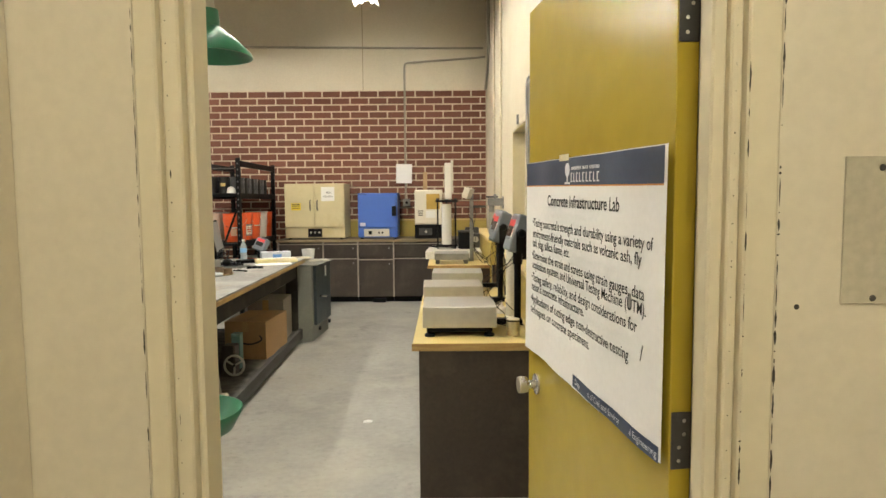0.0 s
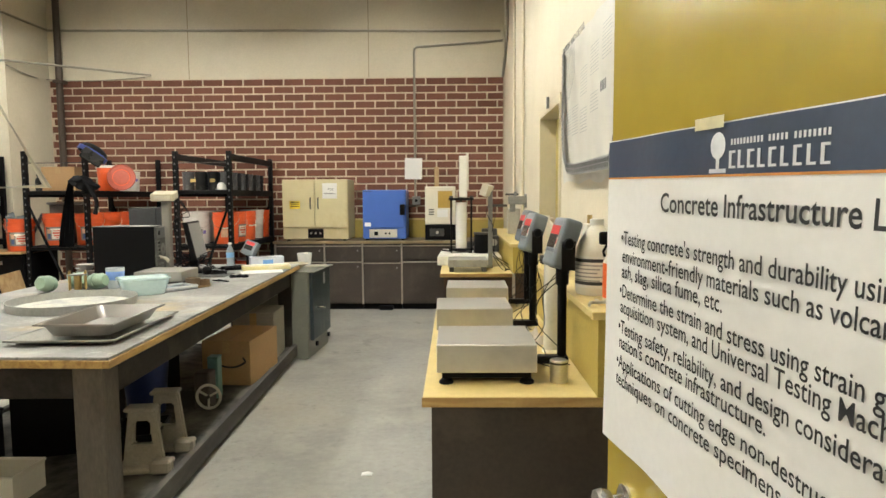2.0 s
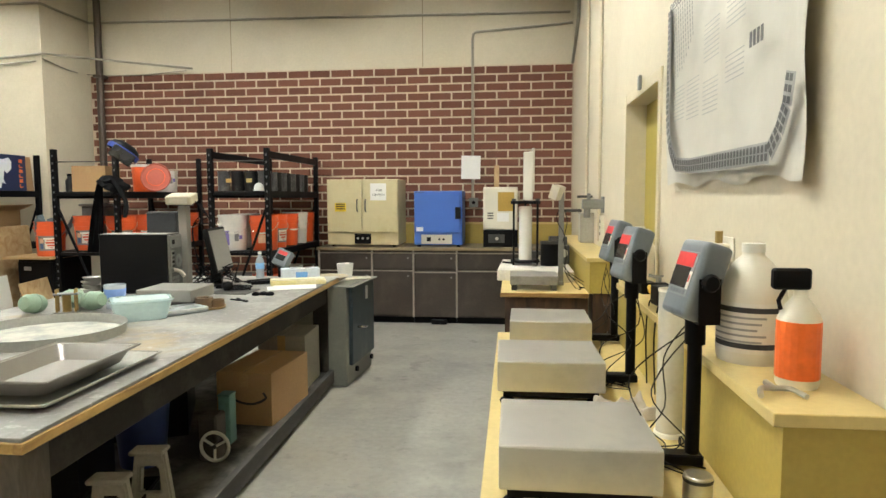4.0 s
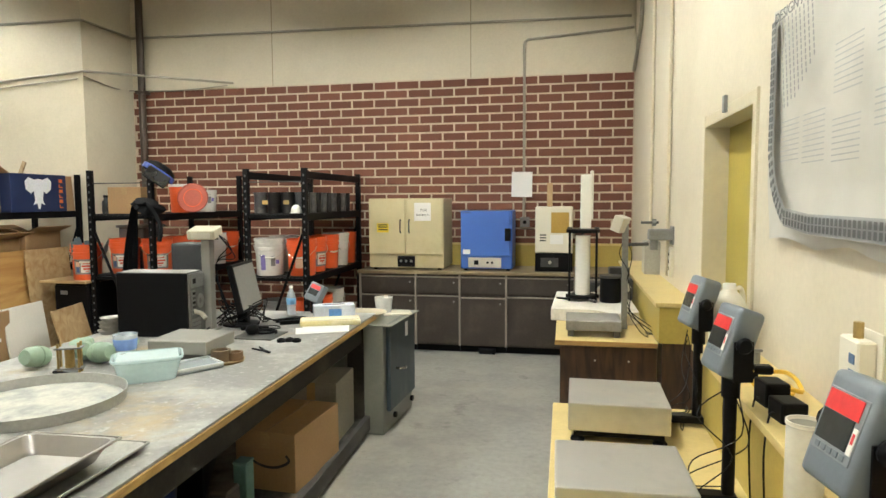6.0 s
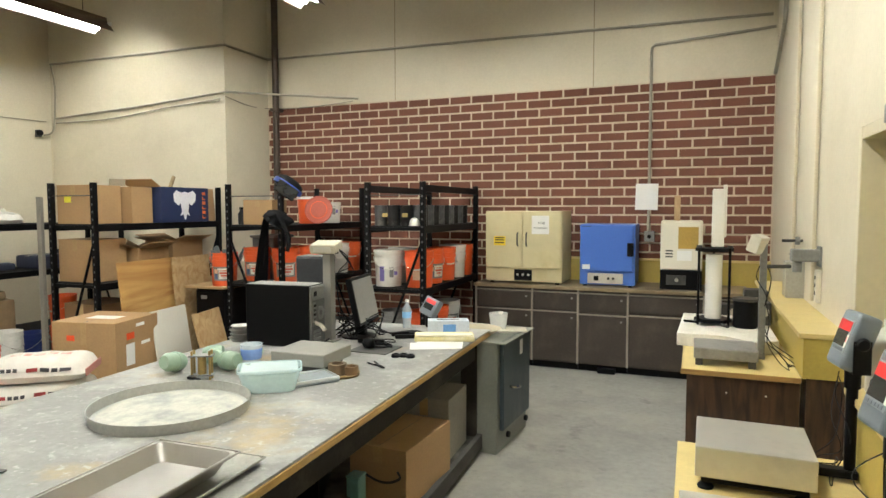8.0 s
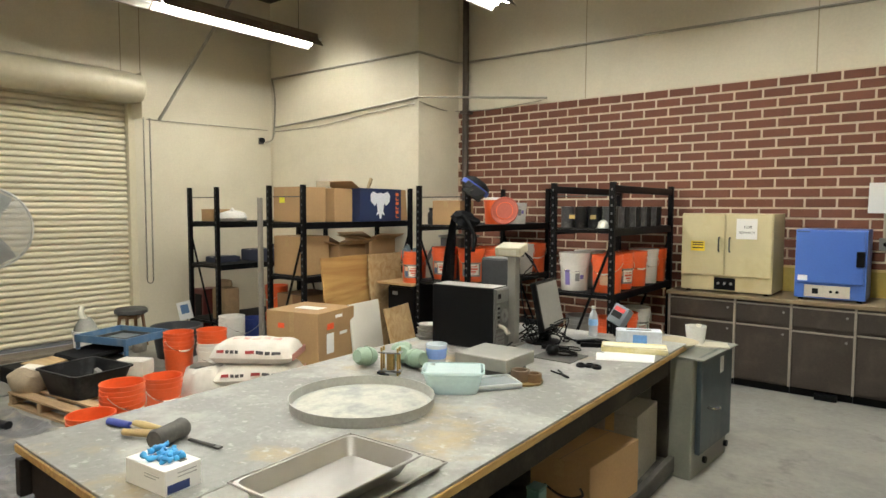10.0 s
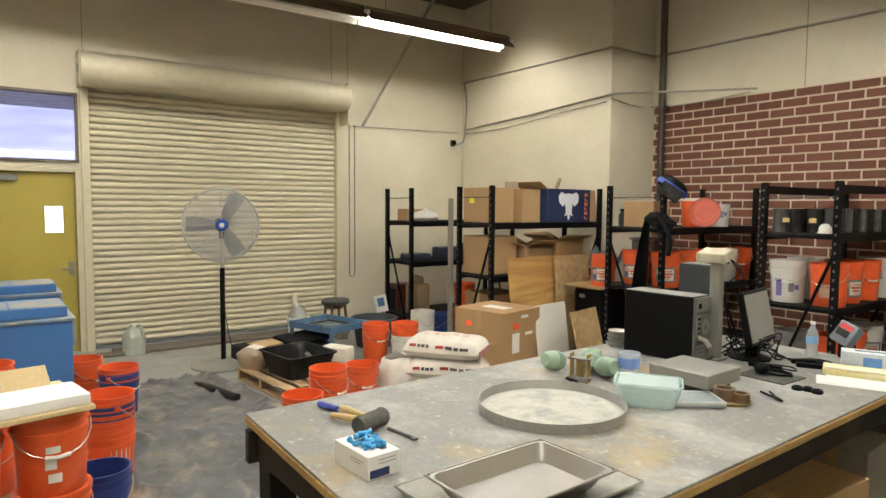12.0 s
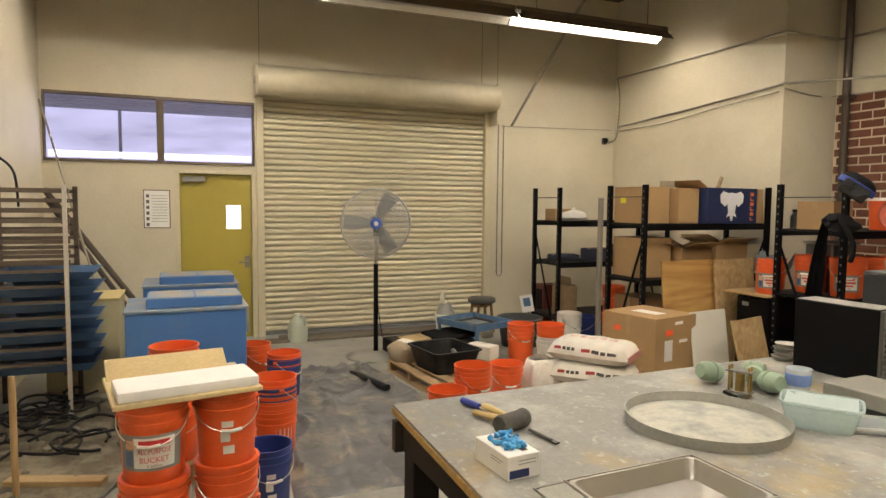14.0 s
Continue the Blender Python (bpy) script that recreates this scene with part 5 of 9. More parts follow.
part("control_panel", bm_box(0.33, 0.53, 0.017, 0.025, 0.035, 0.155, 0.002), M_BLACKPLASTIC, ov, "black control panel")
for dx in (0.37, 0.43, 0.49):
    part("dial", moved(lathe([(0, 0), (0.014, 0), (0.012, 0.012), (0, 0.012)], 12), pose(dx, 0.017, 0.10, 90)), M_CHROME, ov)
part("warning_sticker", bm_box(0.10, 0.235, -0.0015, 0, 0.42, 0.52), mat("yellow_sticker", (0.75, 0.55, 0.02), 0.4), ov, "yellow warning sticker")
for z in (0.445, 0.475, 0.498):
    part("sticker_bar", bm_box(0.115, 0.22, -0.0022, -0.0015, z, z + 0.012), M_INK, ov)
part("sign", bm_box(0.53, 0.72, -0.002, 0, 0.55, 0.75), M_PAPER, ov, "white paper sign")
XZ = Matrix(((1, 0, 0, 0), (0, 0, -1, 0), (0, 1, 0, 0), (0, 0, 0, 1)))
words("FOR", 0.04, M_INK, Matrix.Translation((0.60, -0.0025, 0.655)) @ XZ, ov, depth=0.0)
words("RESEARCH", 0.032, M_INK, Matrix.Translation((0.555, -0.0025, 0.605)) @ XZ, ov, width=0.14, depth=0.0)
for dx in (0.06, 0.80):
    for dy in (0.08, 0.5):
        part("foot", bm_box(dx - 0.02, dx + 0.02, dy - 0.02, dy + 0.02, 0, 0.02), M_BLACKPLASTIC, ov)

M_BLUE = mat("blue_enamel", (0.055, 0.13, 0.46), 0.35, var=0.05)
bo = thing("blue_oven", pose(-1.235, CF + 0.08, CZ), "bright blue laboratory oven with a pale control panel", "oven")
part("body", bm_box(0, 0.57, 0.025, 0.50, 0.02, 0.66, 0.010, 2), M_BLUE, bo)
dd = part("door", bm_box(0.006, 0.55, 0.0, 0.024, 0.165, 0.655, 0.010, 2), M_BLUE, bo)
part("handle", bm_box(0.49, 0.555, -0.03, 0.0, 0.33, 0.47, 0.010, 2), M_BLACKPLASTIC, dd, "black door latch")
part("sticker", bm_box(0.03, 0.11, -0.0015, 0, 0.185, 0.235), M_PAPER, dd)
part("name_bar", bm_box(0.02, 0.12, -0.0012, 0, 0.635, 0.643), M_NAVY, dd)
pn = part("control_panel", bm_box(0.085, 0.45, 0.016, 0.025, 0.035, 0.145, 0.002), mat("pale_panel", (0.55, 0.52, 0.44), 0.4), bo, "pale control panel")
part("switch", bm_box(0.15, 0.20, 0.010, 0.016, 0.065, 0.115, 0.002), M_BLACKPLASTIC, pn)
for dx in (0.30, 0.35):
    part("dial", moved(lathe([(0, 0), (0.014, 0), (0.012, 0.012), (0, 0.012)], 12), pose(dx, 0.016, 0.09, 90)), M_BLACKPLASTIC, pn)
for dx in (0.05, 0.52):
    for dy in (0.08, 0.45):
        part("foot", bm_box(dx - 0.02, dx + 0.02, dy - 0.02, dy + 0.02, 0, 0.02), M_BLACKPLASTIC, bo)

wo = thing("small_oven", pose(-0.42, CF + 0.10, CZ), "small cream oven with a black base panel", "oven")
part("body", bm_box(0, 0.40, 0.02, 0.45, 0.2, 0.70, 0.006), M_MILKY, wo)
part("base", bm_box(0, 0.40, 0.012, 0.45, 0.0, 0.198, 0.004), M_BLACKPLASTIC, wo)
part("door", bm_box(0.01, 0.39, 0.0, 0.02, 0.21, 0.69, 0.006), M_MILKY, wo)
part("card", bm_box(0.17, 0.36, -0.003, 0, 0.42, 0.64), mat("ochre_card", (0.42, 0.27, 0.05), 0.6), wo, "ochre card taped on the door")
part("torn_paper", bm_prism([(0.16, -0.004), (0.27, -0.004), (0.30, -0.0025), (0.17, -0.0025)], 0.30, 0.40), M_PAPER, wo)
part("dial", moved(lathe([(0, 0), (0.02, 0), (0.018, 0.014), (0, 0.014)], 14), pose(0.16, 0.012, 0.1, 90)), M_CHROME, wo)
part("control_panel", bm_box(0.06, 0.25, 0.008, 0.012, 0.05, 0.15, 0.001), M_DARKSTEEL, wo)
for z in (0.36, 0.39, 0.33):
    part("name_bar", bm_box(0.05, 0.12, -0.0015, 0, z, z + 0.014), M_INK, wo)
single("wood_stick", bm_box(-0.30, -0.24, CF + 0.30, CF + 0.33, CZ + 0.70, CZ + 0.96, 0.003), wood("pale_pine", (0.45, 0.32, 0.17), (0.35, 0.23, 0.11), 0.6, "Z"), "short pale wooden stick standing on the oven", "stick")
single("pinned_paper", moved(bm_box(-0.12, 0.12, -0.002, 0, -0.145, 0.145), pose(-0.60, YB - 0.042, 1.86, 0, 1)), M_PAPER, "blank white sheet hung on the conduit", "paper")
eo = thing("wall_outlet", pose(-0.565, YB - 0.013, 1.42), "grey electrical outlet box on the brick wall", "outlet")
part("box", bm_box(-0.055, 0.055, -0.05, 0, -0.06, 0.06, 0.004), M_GREYSTEEL, eo)
part("socket", moved(lathe([(0, 0), (0.022, 0), (0.022, 0.004), (0, 0.004)], 14), pose(0, -0.05, 0, 90)), M_BLACKPLASTIC, eo)
# ---- big work table ----
TZ = 0.857
TM = pose(-1.375, 3.215, 0, 0, 0, 1.6)
TW, TL = 1.565, 3.46
SKEW = 0.075                      # the front edge is out of square
M_OAKEDGE = wood("worn_oak_edge", (0.44, 0.285, 0.085), (0.27, 0.155, 0.045), 0.5, "Y")
M_TLEG = mat("dusty_brown_timber", (0.022, 0.019, 0.017), 0.7, var=0.2, spec=0.2, stain=(0.10, 0.09, 0.075), stain_amt=0.45, stain_scale=3)
M_TLEGWORN = mat("scuffed_brown_grey_leg", (0.085, 0.072, 0.056), 0.7, var=0.22, scale=3, stain=(0.045, 0.035, 0.027), stain_amt=0.8, stain_scale=5, stain_lo=0.48, stain_hi=0.6, stretch=(1.6, 1.6, 0.5))
M_TRAIL = mat("dusty_lower_rail", (0.035, 0.032, 0.029), 0.7, var=0.25, stain=(0.12, 0.11, 0.092), stain_amt=0.6, stain_scale=4, stretch=(1, 0.4, 1))
M_TSHELF = mat("cement_dusted_shelf", (0.018, 0.016, 0.014), 0.85, var=0.25, stain=(0.15, 0.14, 0.115), stain_amt=0.8, stain_scale=2.6, stain_lo=0.42, stain_hi=0.6)
tb = thing("work_table", TM, "large heavy work table with a dusty grey top and lower shelf", "table")
part("tabletop", bm_prism([(-TW, SKEW), (0, 0), (0, TL), (-TW, TL)], TZ - 0.012, TZ, 0.002), M_TABLETOP, tb, "dusty stained grey top")
part("edge_band", bm_prism([(-TW - 0.002, SKEW - 0.004), (0.004, -0.004), (0.004, TL + 0.004), (-TW - 0.002, TL + 0.004)], TZ - 0.045, TZ - 0.0125, 0.003), M_OAKEDGE, tb, "worn oak edge")
for x0, x1, y0, y1 in ((-0.10, -0.06, 0.05, TL - 0.05), (-TW + 0.06, -TW + 0.10, 0.05, TL - 0.05), (-TW + 0.10, -0.10, 0.09, 0.13), (-TW + 0.10, -0.10, TL - 0.09, TL - 0.05)):
    part("apron", bm_box(x0, x1, y0, y1, TZ - 0.19, TZ - 0.046, 0.003), M_TLEG, tb)
for x in (-0.05, -TW + 0.17):
    for y in (0.05, TL - 0.17):
        yy = y + (SKEW * 0.9 if x < -1 and y < 1 else 0)
        part("leg", bm_box(x - 0.12, x, yy - 0.004, yy + 0.12, 0, TZ - 0.048, 0.004), M_TLEGWORN if y < 1 and x > -1 else M_TLEG, tb)
part("shelf", bm_box(-TW + 0.08, -0.055, 0.06, TL - 0.06, 0.09, 0.115, 0.003), M_TSHELF, tb, "dusty lower shelf")
for x0, x1 in ((-0.05, -0.01), (-TW + 0.03, -TW + 0.07)):
    part("stretcher", bm_box(x0, x1, 0.0, TL, 0.03, 0.135, 0.004), M_TRAIL, tb)
for y in (0.0, TL - 0.04):
    y = y + (SKEW if y == 0 else 0)
    part("stretcher", bm_box(-TW + 0.07, -0.05, y + 0.0, y + 0.04, 0.03, 0.114, 0.004), M_TLEG, tb)


def on_table(x, y, rz=0, z=TZ):
    return pose(x, y, z, 0, 0, rz)


def tray_pan(name, m, w, l, h, lip, mt, label):
    t = thing(name, m, label, "tray")
    bm = bmesh.new()
    q = 0.82
    rings = []
    for s, z in ((q, 0.0), (1.0, h), (1.0 + lip, h), (1.0 + lip, h - 0.006), (1.0 + 0.01, h - 0.004), (q + 0.01, -0.0)):
        a, b = (w / 2) * (1 - (1 - q) * 0.5 if s == q else s), l / 2 * (1 - (1 - q) * 0.3 if s == q else s)
        if s not in (q, q + 0.01):
            a, b = w / 2 + (s - 1) * 0.5, l / 2 + (s - 1) * 0.5
        else:
            a, b = w / 2 - 0.03, l / 2 - 0.03
        r = 0.035
        ring = []
        for cx, cy, a0 in ((a - r, b - r, 0), (-a + r, b - r, 90), (-a + r, -b + r, 180), (a - r, -b + r, 270)):
            for k in range(5):
                t_ = radians(a0 + 22.5 * k)
                ring.append((cx + r * math.cos(t_), cy + r * math.sin(t_), z))
        rings.append([bm.verts.new(p) for p in ring])
    n = len(rings[0])
    for r0, r1 in zip(rings[:4], rings[1:4]):
        for i in range(n):
            bm.faces.new((r0[i], r0[(i + 1) % n], r1[(i + 1) % n], r1[i]))
    bm.faces.new(rings[0])
    for v in rings[4] + rings[5]:
        bm.verts.remove(v)
    part("pan", bm, mt, t, smooth=35)
    part("rim", tube([v for v in [(x, y, h) for x, y in [((w / 2 + lip * 0.5) * sx, (l / 2 + lip * 0.5) * sy) for sx, sy in ((1, 1), (-1, 1), (-1, -1), (1, -1))]]], 0.004, 6, True), mt, t)
    return t


M_STAINLESS = mat("scratched_stainless", (0.36, 0.345, 0.325), 0.33, metal=0.9, var=0.06, grain=12, bump=0.03, stain=(0.28, 0.265, 0.24), stain_amt=0.5, stain_scale=6)
M_DUSTYTRAY = mat("dust_caked_tray", (0.30, 0.29, 0.26), 0.6, metal=0.3, var=0.12, stain=(0.46, 0.44, 0.38), stain_amt=0.7, stain_scale=4)
tray_pan("baking_tray", on_table(-1.69, 3.725, 2, TZ + 0.002), 0.43, 0.65, 0.022, 0.02, M_DUSTYTRAY, "flat dusty metal tray under a steel pan")
tray_pan("steel_pan", on_table(-1.652, 3.695, 2, TZ + 0.026), 0.31, 0.49, 0.055, 0.024, M_STAINLESS, "deep rectangular stainless steel pan")
rt = thing("round_tray", on_table(-2.222, 4.40) @ Matrix.Diagonal((0.89, 0.89, 1.0, 1.0)), "wide round galvanised tray dusted with dried cement", "tray")
part("tray", lathe([(0, 0.004), (0.36, 0.004), (0.368, 0.046), (0.373, 0.046), (0.366, 0.0), (0, 0.0)], 64), mat("galvanised_steel", (0.40, 0.40, 0.37), 0.45, metal=0.4, var=0.12, stain=(0.30, 0.30, 0.28), stain_amt=0.5, stain_scale=7), rt, smooth=35)
part("dried_cement", lathe([(0, 0.0075), (0.20, 0.007), (0.335, 0.0052)], 48), mat("dried_cement_film", (0.46, 0.45, 0.39), 0.8, var=0.1, stain=(0.27, 0.275, 0.265), stain_amt=0.9, stain_scale=5, stain_lo=0.45, stain_hi=0.62), rt, "dried pale cement film")

gx = thing("glove_box", on_table(-2.137, 3.408, 5) @ Matrix.Diagonal((0.86, 1.05, 1.0, 1.0)), "white box of blue disposable gloves on the table", "glove box")
part("carton", bm_box(-0.125, 0.125, -0.062, 0.062, 0, 0.082, 0.002), M_PAPER, gx)
part("opening", bm_box(-0.06, 0.05, -0.02, 0.02, 0.0822, 0.083), M_DARKINK, gx)
rg = random.Random(2)
M_NITRILE = mat("blue_nitrile", (0.05, 0.30, 0.62), 0.4)
for k in range(10):
    c = Vector((rg.uniform(-0.05, 0.05), rg.uniform(-0.025, 0.025), 0.086))
    pts = [c + Vector((rg.uniform(-0.045, 0.045), rg.uniform(-0.03, 0.03), 0.018 * abs(rg.gauss(0.5, 0.5)))) for _ in range(4)]
    bm = tube(smooth_path(pts, 4), [0.004 + 0.008 * abs(math.sin(i)) for i in range(13)], 6)
    for v in bm.verts:
        v.co += Vector((0.006, 0.006, 0.004)) * noise.noise(v.co * 60)
    part("glove", bm, M_NITRILE, gx, "crumpled blue glove", smooth=80)
part("navy_block", bm_box(0.125, 0.1262, -0.055, 0.02, 0.006, 0.034), mat("navy_print", (0.02, 0.035, 0.13), 0.5), gx)
for z in (0.050, 0.062):
    part("label_bar", bm_box(0.125, 0.1261, -0.02, 0.045, z, z + 0.003), M_GREYINK, gx)
for dx, w, z in ((0.0, 0.09, 0.055), (0.0, 0.07, 0.045)):
    part("label_bar", bm_box(dx, dx + w, -0.0632, -0.062, z, z + 0.003), M_GREYINK, gx)
part("label_bar", bm_box(0.02, 0.09, 0.01, 0.035, 0.082, 0.0828), M_DARKINK, gx)

ml = thing("mallet", on_table(-2.45, 3.60, 20), "black rubber mallet with a pale wooden handle", "mallet")
part("head", moved(lathe([(0, 0), (0.034, 0), (0.039, 0.010), (0.036, 0.03), (0.036, 0.13), (0.039, 0.15), (0.034, 0.16), (0, 0.16)], 20), pose(0.0, -0.08, 0.039, -90)), mat("black_rubber", (0.085, 0.082, 0.076), 0.85, spec=0.2, stain=(0.16, 0.15, 0.13), stain_amt=0.5, stain_scale=14), ml, smooth=40)
part("handle", moved(lathe([(0, 0), (0.013, 0), (0.016, 0.1), (0.013, 0.22), (0, 0.22)], 12), pose(0, 0, 0.034, 0, -94)), wood("ash_handle", (0.50, 0.36, 0.16), (0.40, 0.27, 0.11), 0.5, "X"), ml, smooth=40)
sw = thing("screwdriver", on_table(-2.84, 3.55, 15), "blue handled tool lying on the table", "tool")
part("handle", moved(lathe([(0, 0), (0.014, 0), (0.016, 0.03), (0.014, 0.12), (0, 0.125)], 10), pose(0.0, 0, 0.016, 0, 90)), mat("blue_grip", (0.03, 0.05, 0.30), 0.5), sw, smooth=40)
part("blade", tube([(0.12, 0, 0.014), (0.22, 0, 0.008)], 0.004), M_CHROME, sw)
sw2 = thing("wooden_handle_tool", on_table(-2.72, 3.60, 12), "pale wooden handled trowel", "tool")
part("handle", moved(lathe([(0, 0), (0.015, 0), (0.018, 0.05), (0.013, 0.15), (0, 0.15)], 12), pose(0, 0, 0.018, 0, 90)), wood("pale_handle", (0.52, 0.40, 0.17), (0.42, 0.30, 0.11), 0.5, "X"), sw2, smooth=40)
part("blade", bm_box(0.15, 0.25, -0.02, 0.02, 0.004, 0.007), M_DARKSTEEL, sw2)
ch = thing("chisel", on_table(-2.36, 3.66, 12), "thin dark steel rod tool", "tool")
part("shaft", tube([(-0.04, 0, 0.012), (0.09, 0, 0.008)], 0.007), M_DARKSTEEL, ch)
part("tip", bm_box(0.09, 0.12, -0.01, 0.01, 0.004, 0.010), M_DARKSTEEL, ch)

# moulds: green cube and cylinder, brass gauge
M_GREENP = mat("pale_green_plastic", (0.25, 0.34, 0.25), 0.5, var=0.08)
for i, (x, y, r, h, rx) in enumerate(((-2.70, 4.96, 0.050, 0.13, 80), (-2.60, 5.10, 0.048, 0.13, 75), (-2.50, 5.05, 0.050, 0.12, 82), (-2.70, 5.13, 0.046, 0.11, 80), (-2.44, 5.14, 0.046, 0.12, 70))):
    gm = thing("green_mould", on_table(x, y, 40 * i, TZ + (r if rx > 40 else 0.0)), "pale green plastic specimen mould on its side", "mould", group="green specimen moulds")
    part("shell", moved(lathe([(0, 0), (r * 0.8, 0), (r, 0.02), (r, h * 0.8), (r * 0.7, h), (0, h)], 18), pose(0, 0, 0, rx if rx > 40 else 0)), M_GREENP, gm, smooth=40)
    part("collar", moved(lathe([(r + 0.001, h * 0.35), (r + 0.005, h * 0.37), (r + 0.005, h * 0.45), (r + 0.001, h * 0.47)], 18), pose(0, 0, 0, rx if rx > 40 else 0)), M_GREENP, gm)
br = thing("brass_mould", on_table(-2.47, 4.86, 25), "small brass and steel mould frame", "mould")
M_BRASS = mat("tarnished_brass", (0.36, 0.25, 0.09), 0.4, metal=0.7)
for z in (0.02, 0.12):
    part("plate", bm_box(-0.06, 0.06, -0.03, 0.03, z, z + 0.008, 0.001), M_GREYSTEEL, br)
for dx in (-0.045, 0.045):
    for dy in (-0.02, 0.02):
        part("rod", tube([(dx, dy, 0), (dx, dy, 0.15)], 0.006), M_BRASS, br)
part("barrel", lathe([(0, 0.028), (0.022, 0.028), (0.022, 0.12), (0, 0.12)], 14), M_BRASS, br, smooth=40)
kn = thing("spatula", on_table(-2.42, 4.80, -15), "dark flat spatula on the table", "tool")
part("blade", bm_box(-0.02, 0.14, -0.014, 0.014, 0.002, 0.005), M_BLACKSTEEL, kn)
part("handle", bm_box(-0.12, -0.02, -0.011, 0.011, 0.001, 0.016, 0.004), M_BLACKPLASTIC, kn)
M_CLEARP = film("clear_plastic", (0.80, 0.86, 0.93), 0.42, 0.15)
cu = thing("clear_cup", on_table(-2.37, 5.13) @ Matrix.Diagonal((1.0, 1.0, 1.15, 1.0)), "clear plastic cup with a blue label", "cup")
part("cup", lathe([(0, 0.003), (0.045, 0.003), (0.058, 0.12), (0.061, 0.12), (0.048, 0.0), (0, 0.0)], 24), M_CLEARP, cu, smooth=35)
part("blue_label", lathe([(0.053, 0.05), (0.0545, 0.052), (0.0595, 0.10), (0.058, 0.102)], 24), film("blue_print_film", (0.22, 0.36, 0.85), 0.75), cu, smooth=40)
tp = thing("food_container", on_table(-2.035, 4.845, 35) @ Matrix.Diagonal((1.16, 1.12, 1.05, 1.0)), "clear rounded plastic container with a milky tint", "container")
bm = bmesh.new()
for w, z0 in ((1.0, 0.0),):
    rings = []
    for s, z in ((0.80, 0.0), (0.97, 0.09), (1.03, 0.095), (1.03, 0.105), (0.98, 0.105), (0.78, 0.006)):
        a, b2, r = 0.13 * s, 0.10 * s, 0.045
        rings.append([bm.verts.new((cx * (a - r) + r * math.cos(radians(q)), cy * (b2 - r) + r * math.sin(radians(q)), z)) for cx, cy, q0 in ((1, 1, 0), (-1, 1, 90), (-1, -1, 180), (1, -1, 270)) for q in (q0, q0 + 30, q0 + 60, q0 + 90)])
    n = len(rings[0])
    for r0, r1 in zip(rings, rings[1:]):
        for i in range(n):
            bm.faces.new((r0[i], r0[(i + 1) % n], r1[(i + 1) % n], r1[i]))
    bm.faces.new(rings[0][::-1]); bm.faces.new(rings[-1])
part("tub", bm, film("aqua_plastic", (0.72, 0.88, 0.88), 0.45), tp, smooth=35)
part("lid", bm_box(-0.115, 0.115, -0.085, 0.085, 0.098, 0.104, 0.002), film("frosted_lid", (0.80, 0.92, 0.92), 0.35, 0.3), tp)
tl = thing("container_lid", on_table(-1.925, 5.03, 55) @ Matrix.Diagonal((0.95, 1.0, 1.5, 1.0)), "flat clear plastic lid on the table", "lid")
part("lid", bm_box(-0.13, 0.13, -0.095, 0.095, 0.0, 0.012, 0.005), film("clear_lid", (0.42, 0.46, 0.48), 0.75), tl)
part("rim", tube([(-0.125, -0.09, 0.014), (0.125, -0.09, 0.014), (0.125, 0.09, 0.014), (-0.125, 0.09, 0.014)], 0.006, 6, True), film("frosted_rim", (0.72, 0.76, 0.75), 0.8), tl)

ts = thing("post_scale", on_table(-2.09, 5.30, 2), "dusty grey platform scale with a tall grey post and beige head", "scale")
M_SCGREY = mat("dusty_scale_grey", (0.25, 0.24, 0.215), 0.5, metal=0.3, var=0.05, grain=9, bump=0.03, stain=(0.34, 0.325, 0.29), stain_amt=0.6, stain_scale=4)
part("platform", bm_box(-0.165, 0.165, -0.155, 0.155, 0.035, 0.105, 0.004), M_SCGREY, ts)
part("base", bm_box(-0.13, 0.13, -0.12, 0.12, 0.0, 0.036), M_DARKSTEEL, ts)
part("post", bm_box(-0.275, -0.215, 0.60, 0.66, 0.0, 0.60, 0.003), M_SCGREY, ts)
part("post_foot", bm_box(-0.30, -0.19, 0.57, 0.69, 0.0, 0.012, 0.003), M_SCGREY, ts)
part("link", tube(smooth_path([(-0.10, 0.15, 0.05), (-0.14, 0.25, 0.01), (-0.20, 0.42, 0.008), (-0.235, 0.60, 0.02)]), 0.006, 6), M_CABLE, ts, smooth=60)
hd2 = part("head", moved(bm_box(-0.088, 0.088, -0.07, 0.07, -0.030, 0.030, 0.006), pose(-0.245, 0.60, 0.630, 12, 0, 6)), mat("aged_beige_plastic", (0.44, 0.40, 0.29), 0.5), ts, "beige display head")
part("display", moved(bm_box(-0.06, 0.06, -0.072, -0.070, -0.018, 0.016), pose(-0.245, 0.60, 0.630, 12, 0, 6)), M_SCALEBODY, hd2)
part("head_plate", bm_box(-0.29, -0.19, 0.57, 0.67, 0.582, 0.596, 0.003), M_DARKSTEEL, ts)
for k in range(3):
    part("cable", tube(smooth_path([(-0.17, 0.62, 0.62), (-0.10 + 0.02 * k, 0.63, 0.55 - 0.04 * k), (-0.19, 0.64, 0.44), (-0.18, 0.65, 0.25), (-0.16 + 0.03 * k, 0.68, 0.08), (-0.10, 0.68, 0.006)]), 0.0035, 6), M_CABLE, ts, smooth=60)

pc = thing("desktop_computer", on_table(-2.34, 5.655, 4), "black desktop computer tower with a grey top", "computer")
part("case", bm_box(-0.46, 0.0, 0.0, 0.18, 0.005, 0.397, 0.004), M_BLACKPLASTIC, pc)
part("dust_top", bm_box(-0.455, -0.005, 0.005, 0.175, 0.3975, 0.400), mat("dusty_top", (0.26, 0.25, 0.235), 0.8), pc)
M_REAR = mat("dull_zinc_panel", (0.13, 0.128, 0.12), 0.45, metal=0.5, var=0.15)
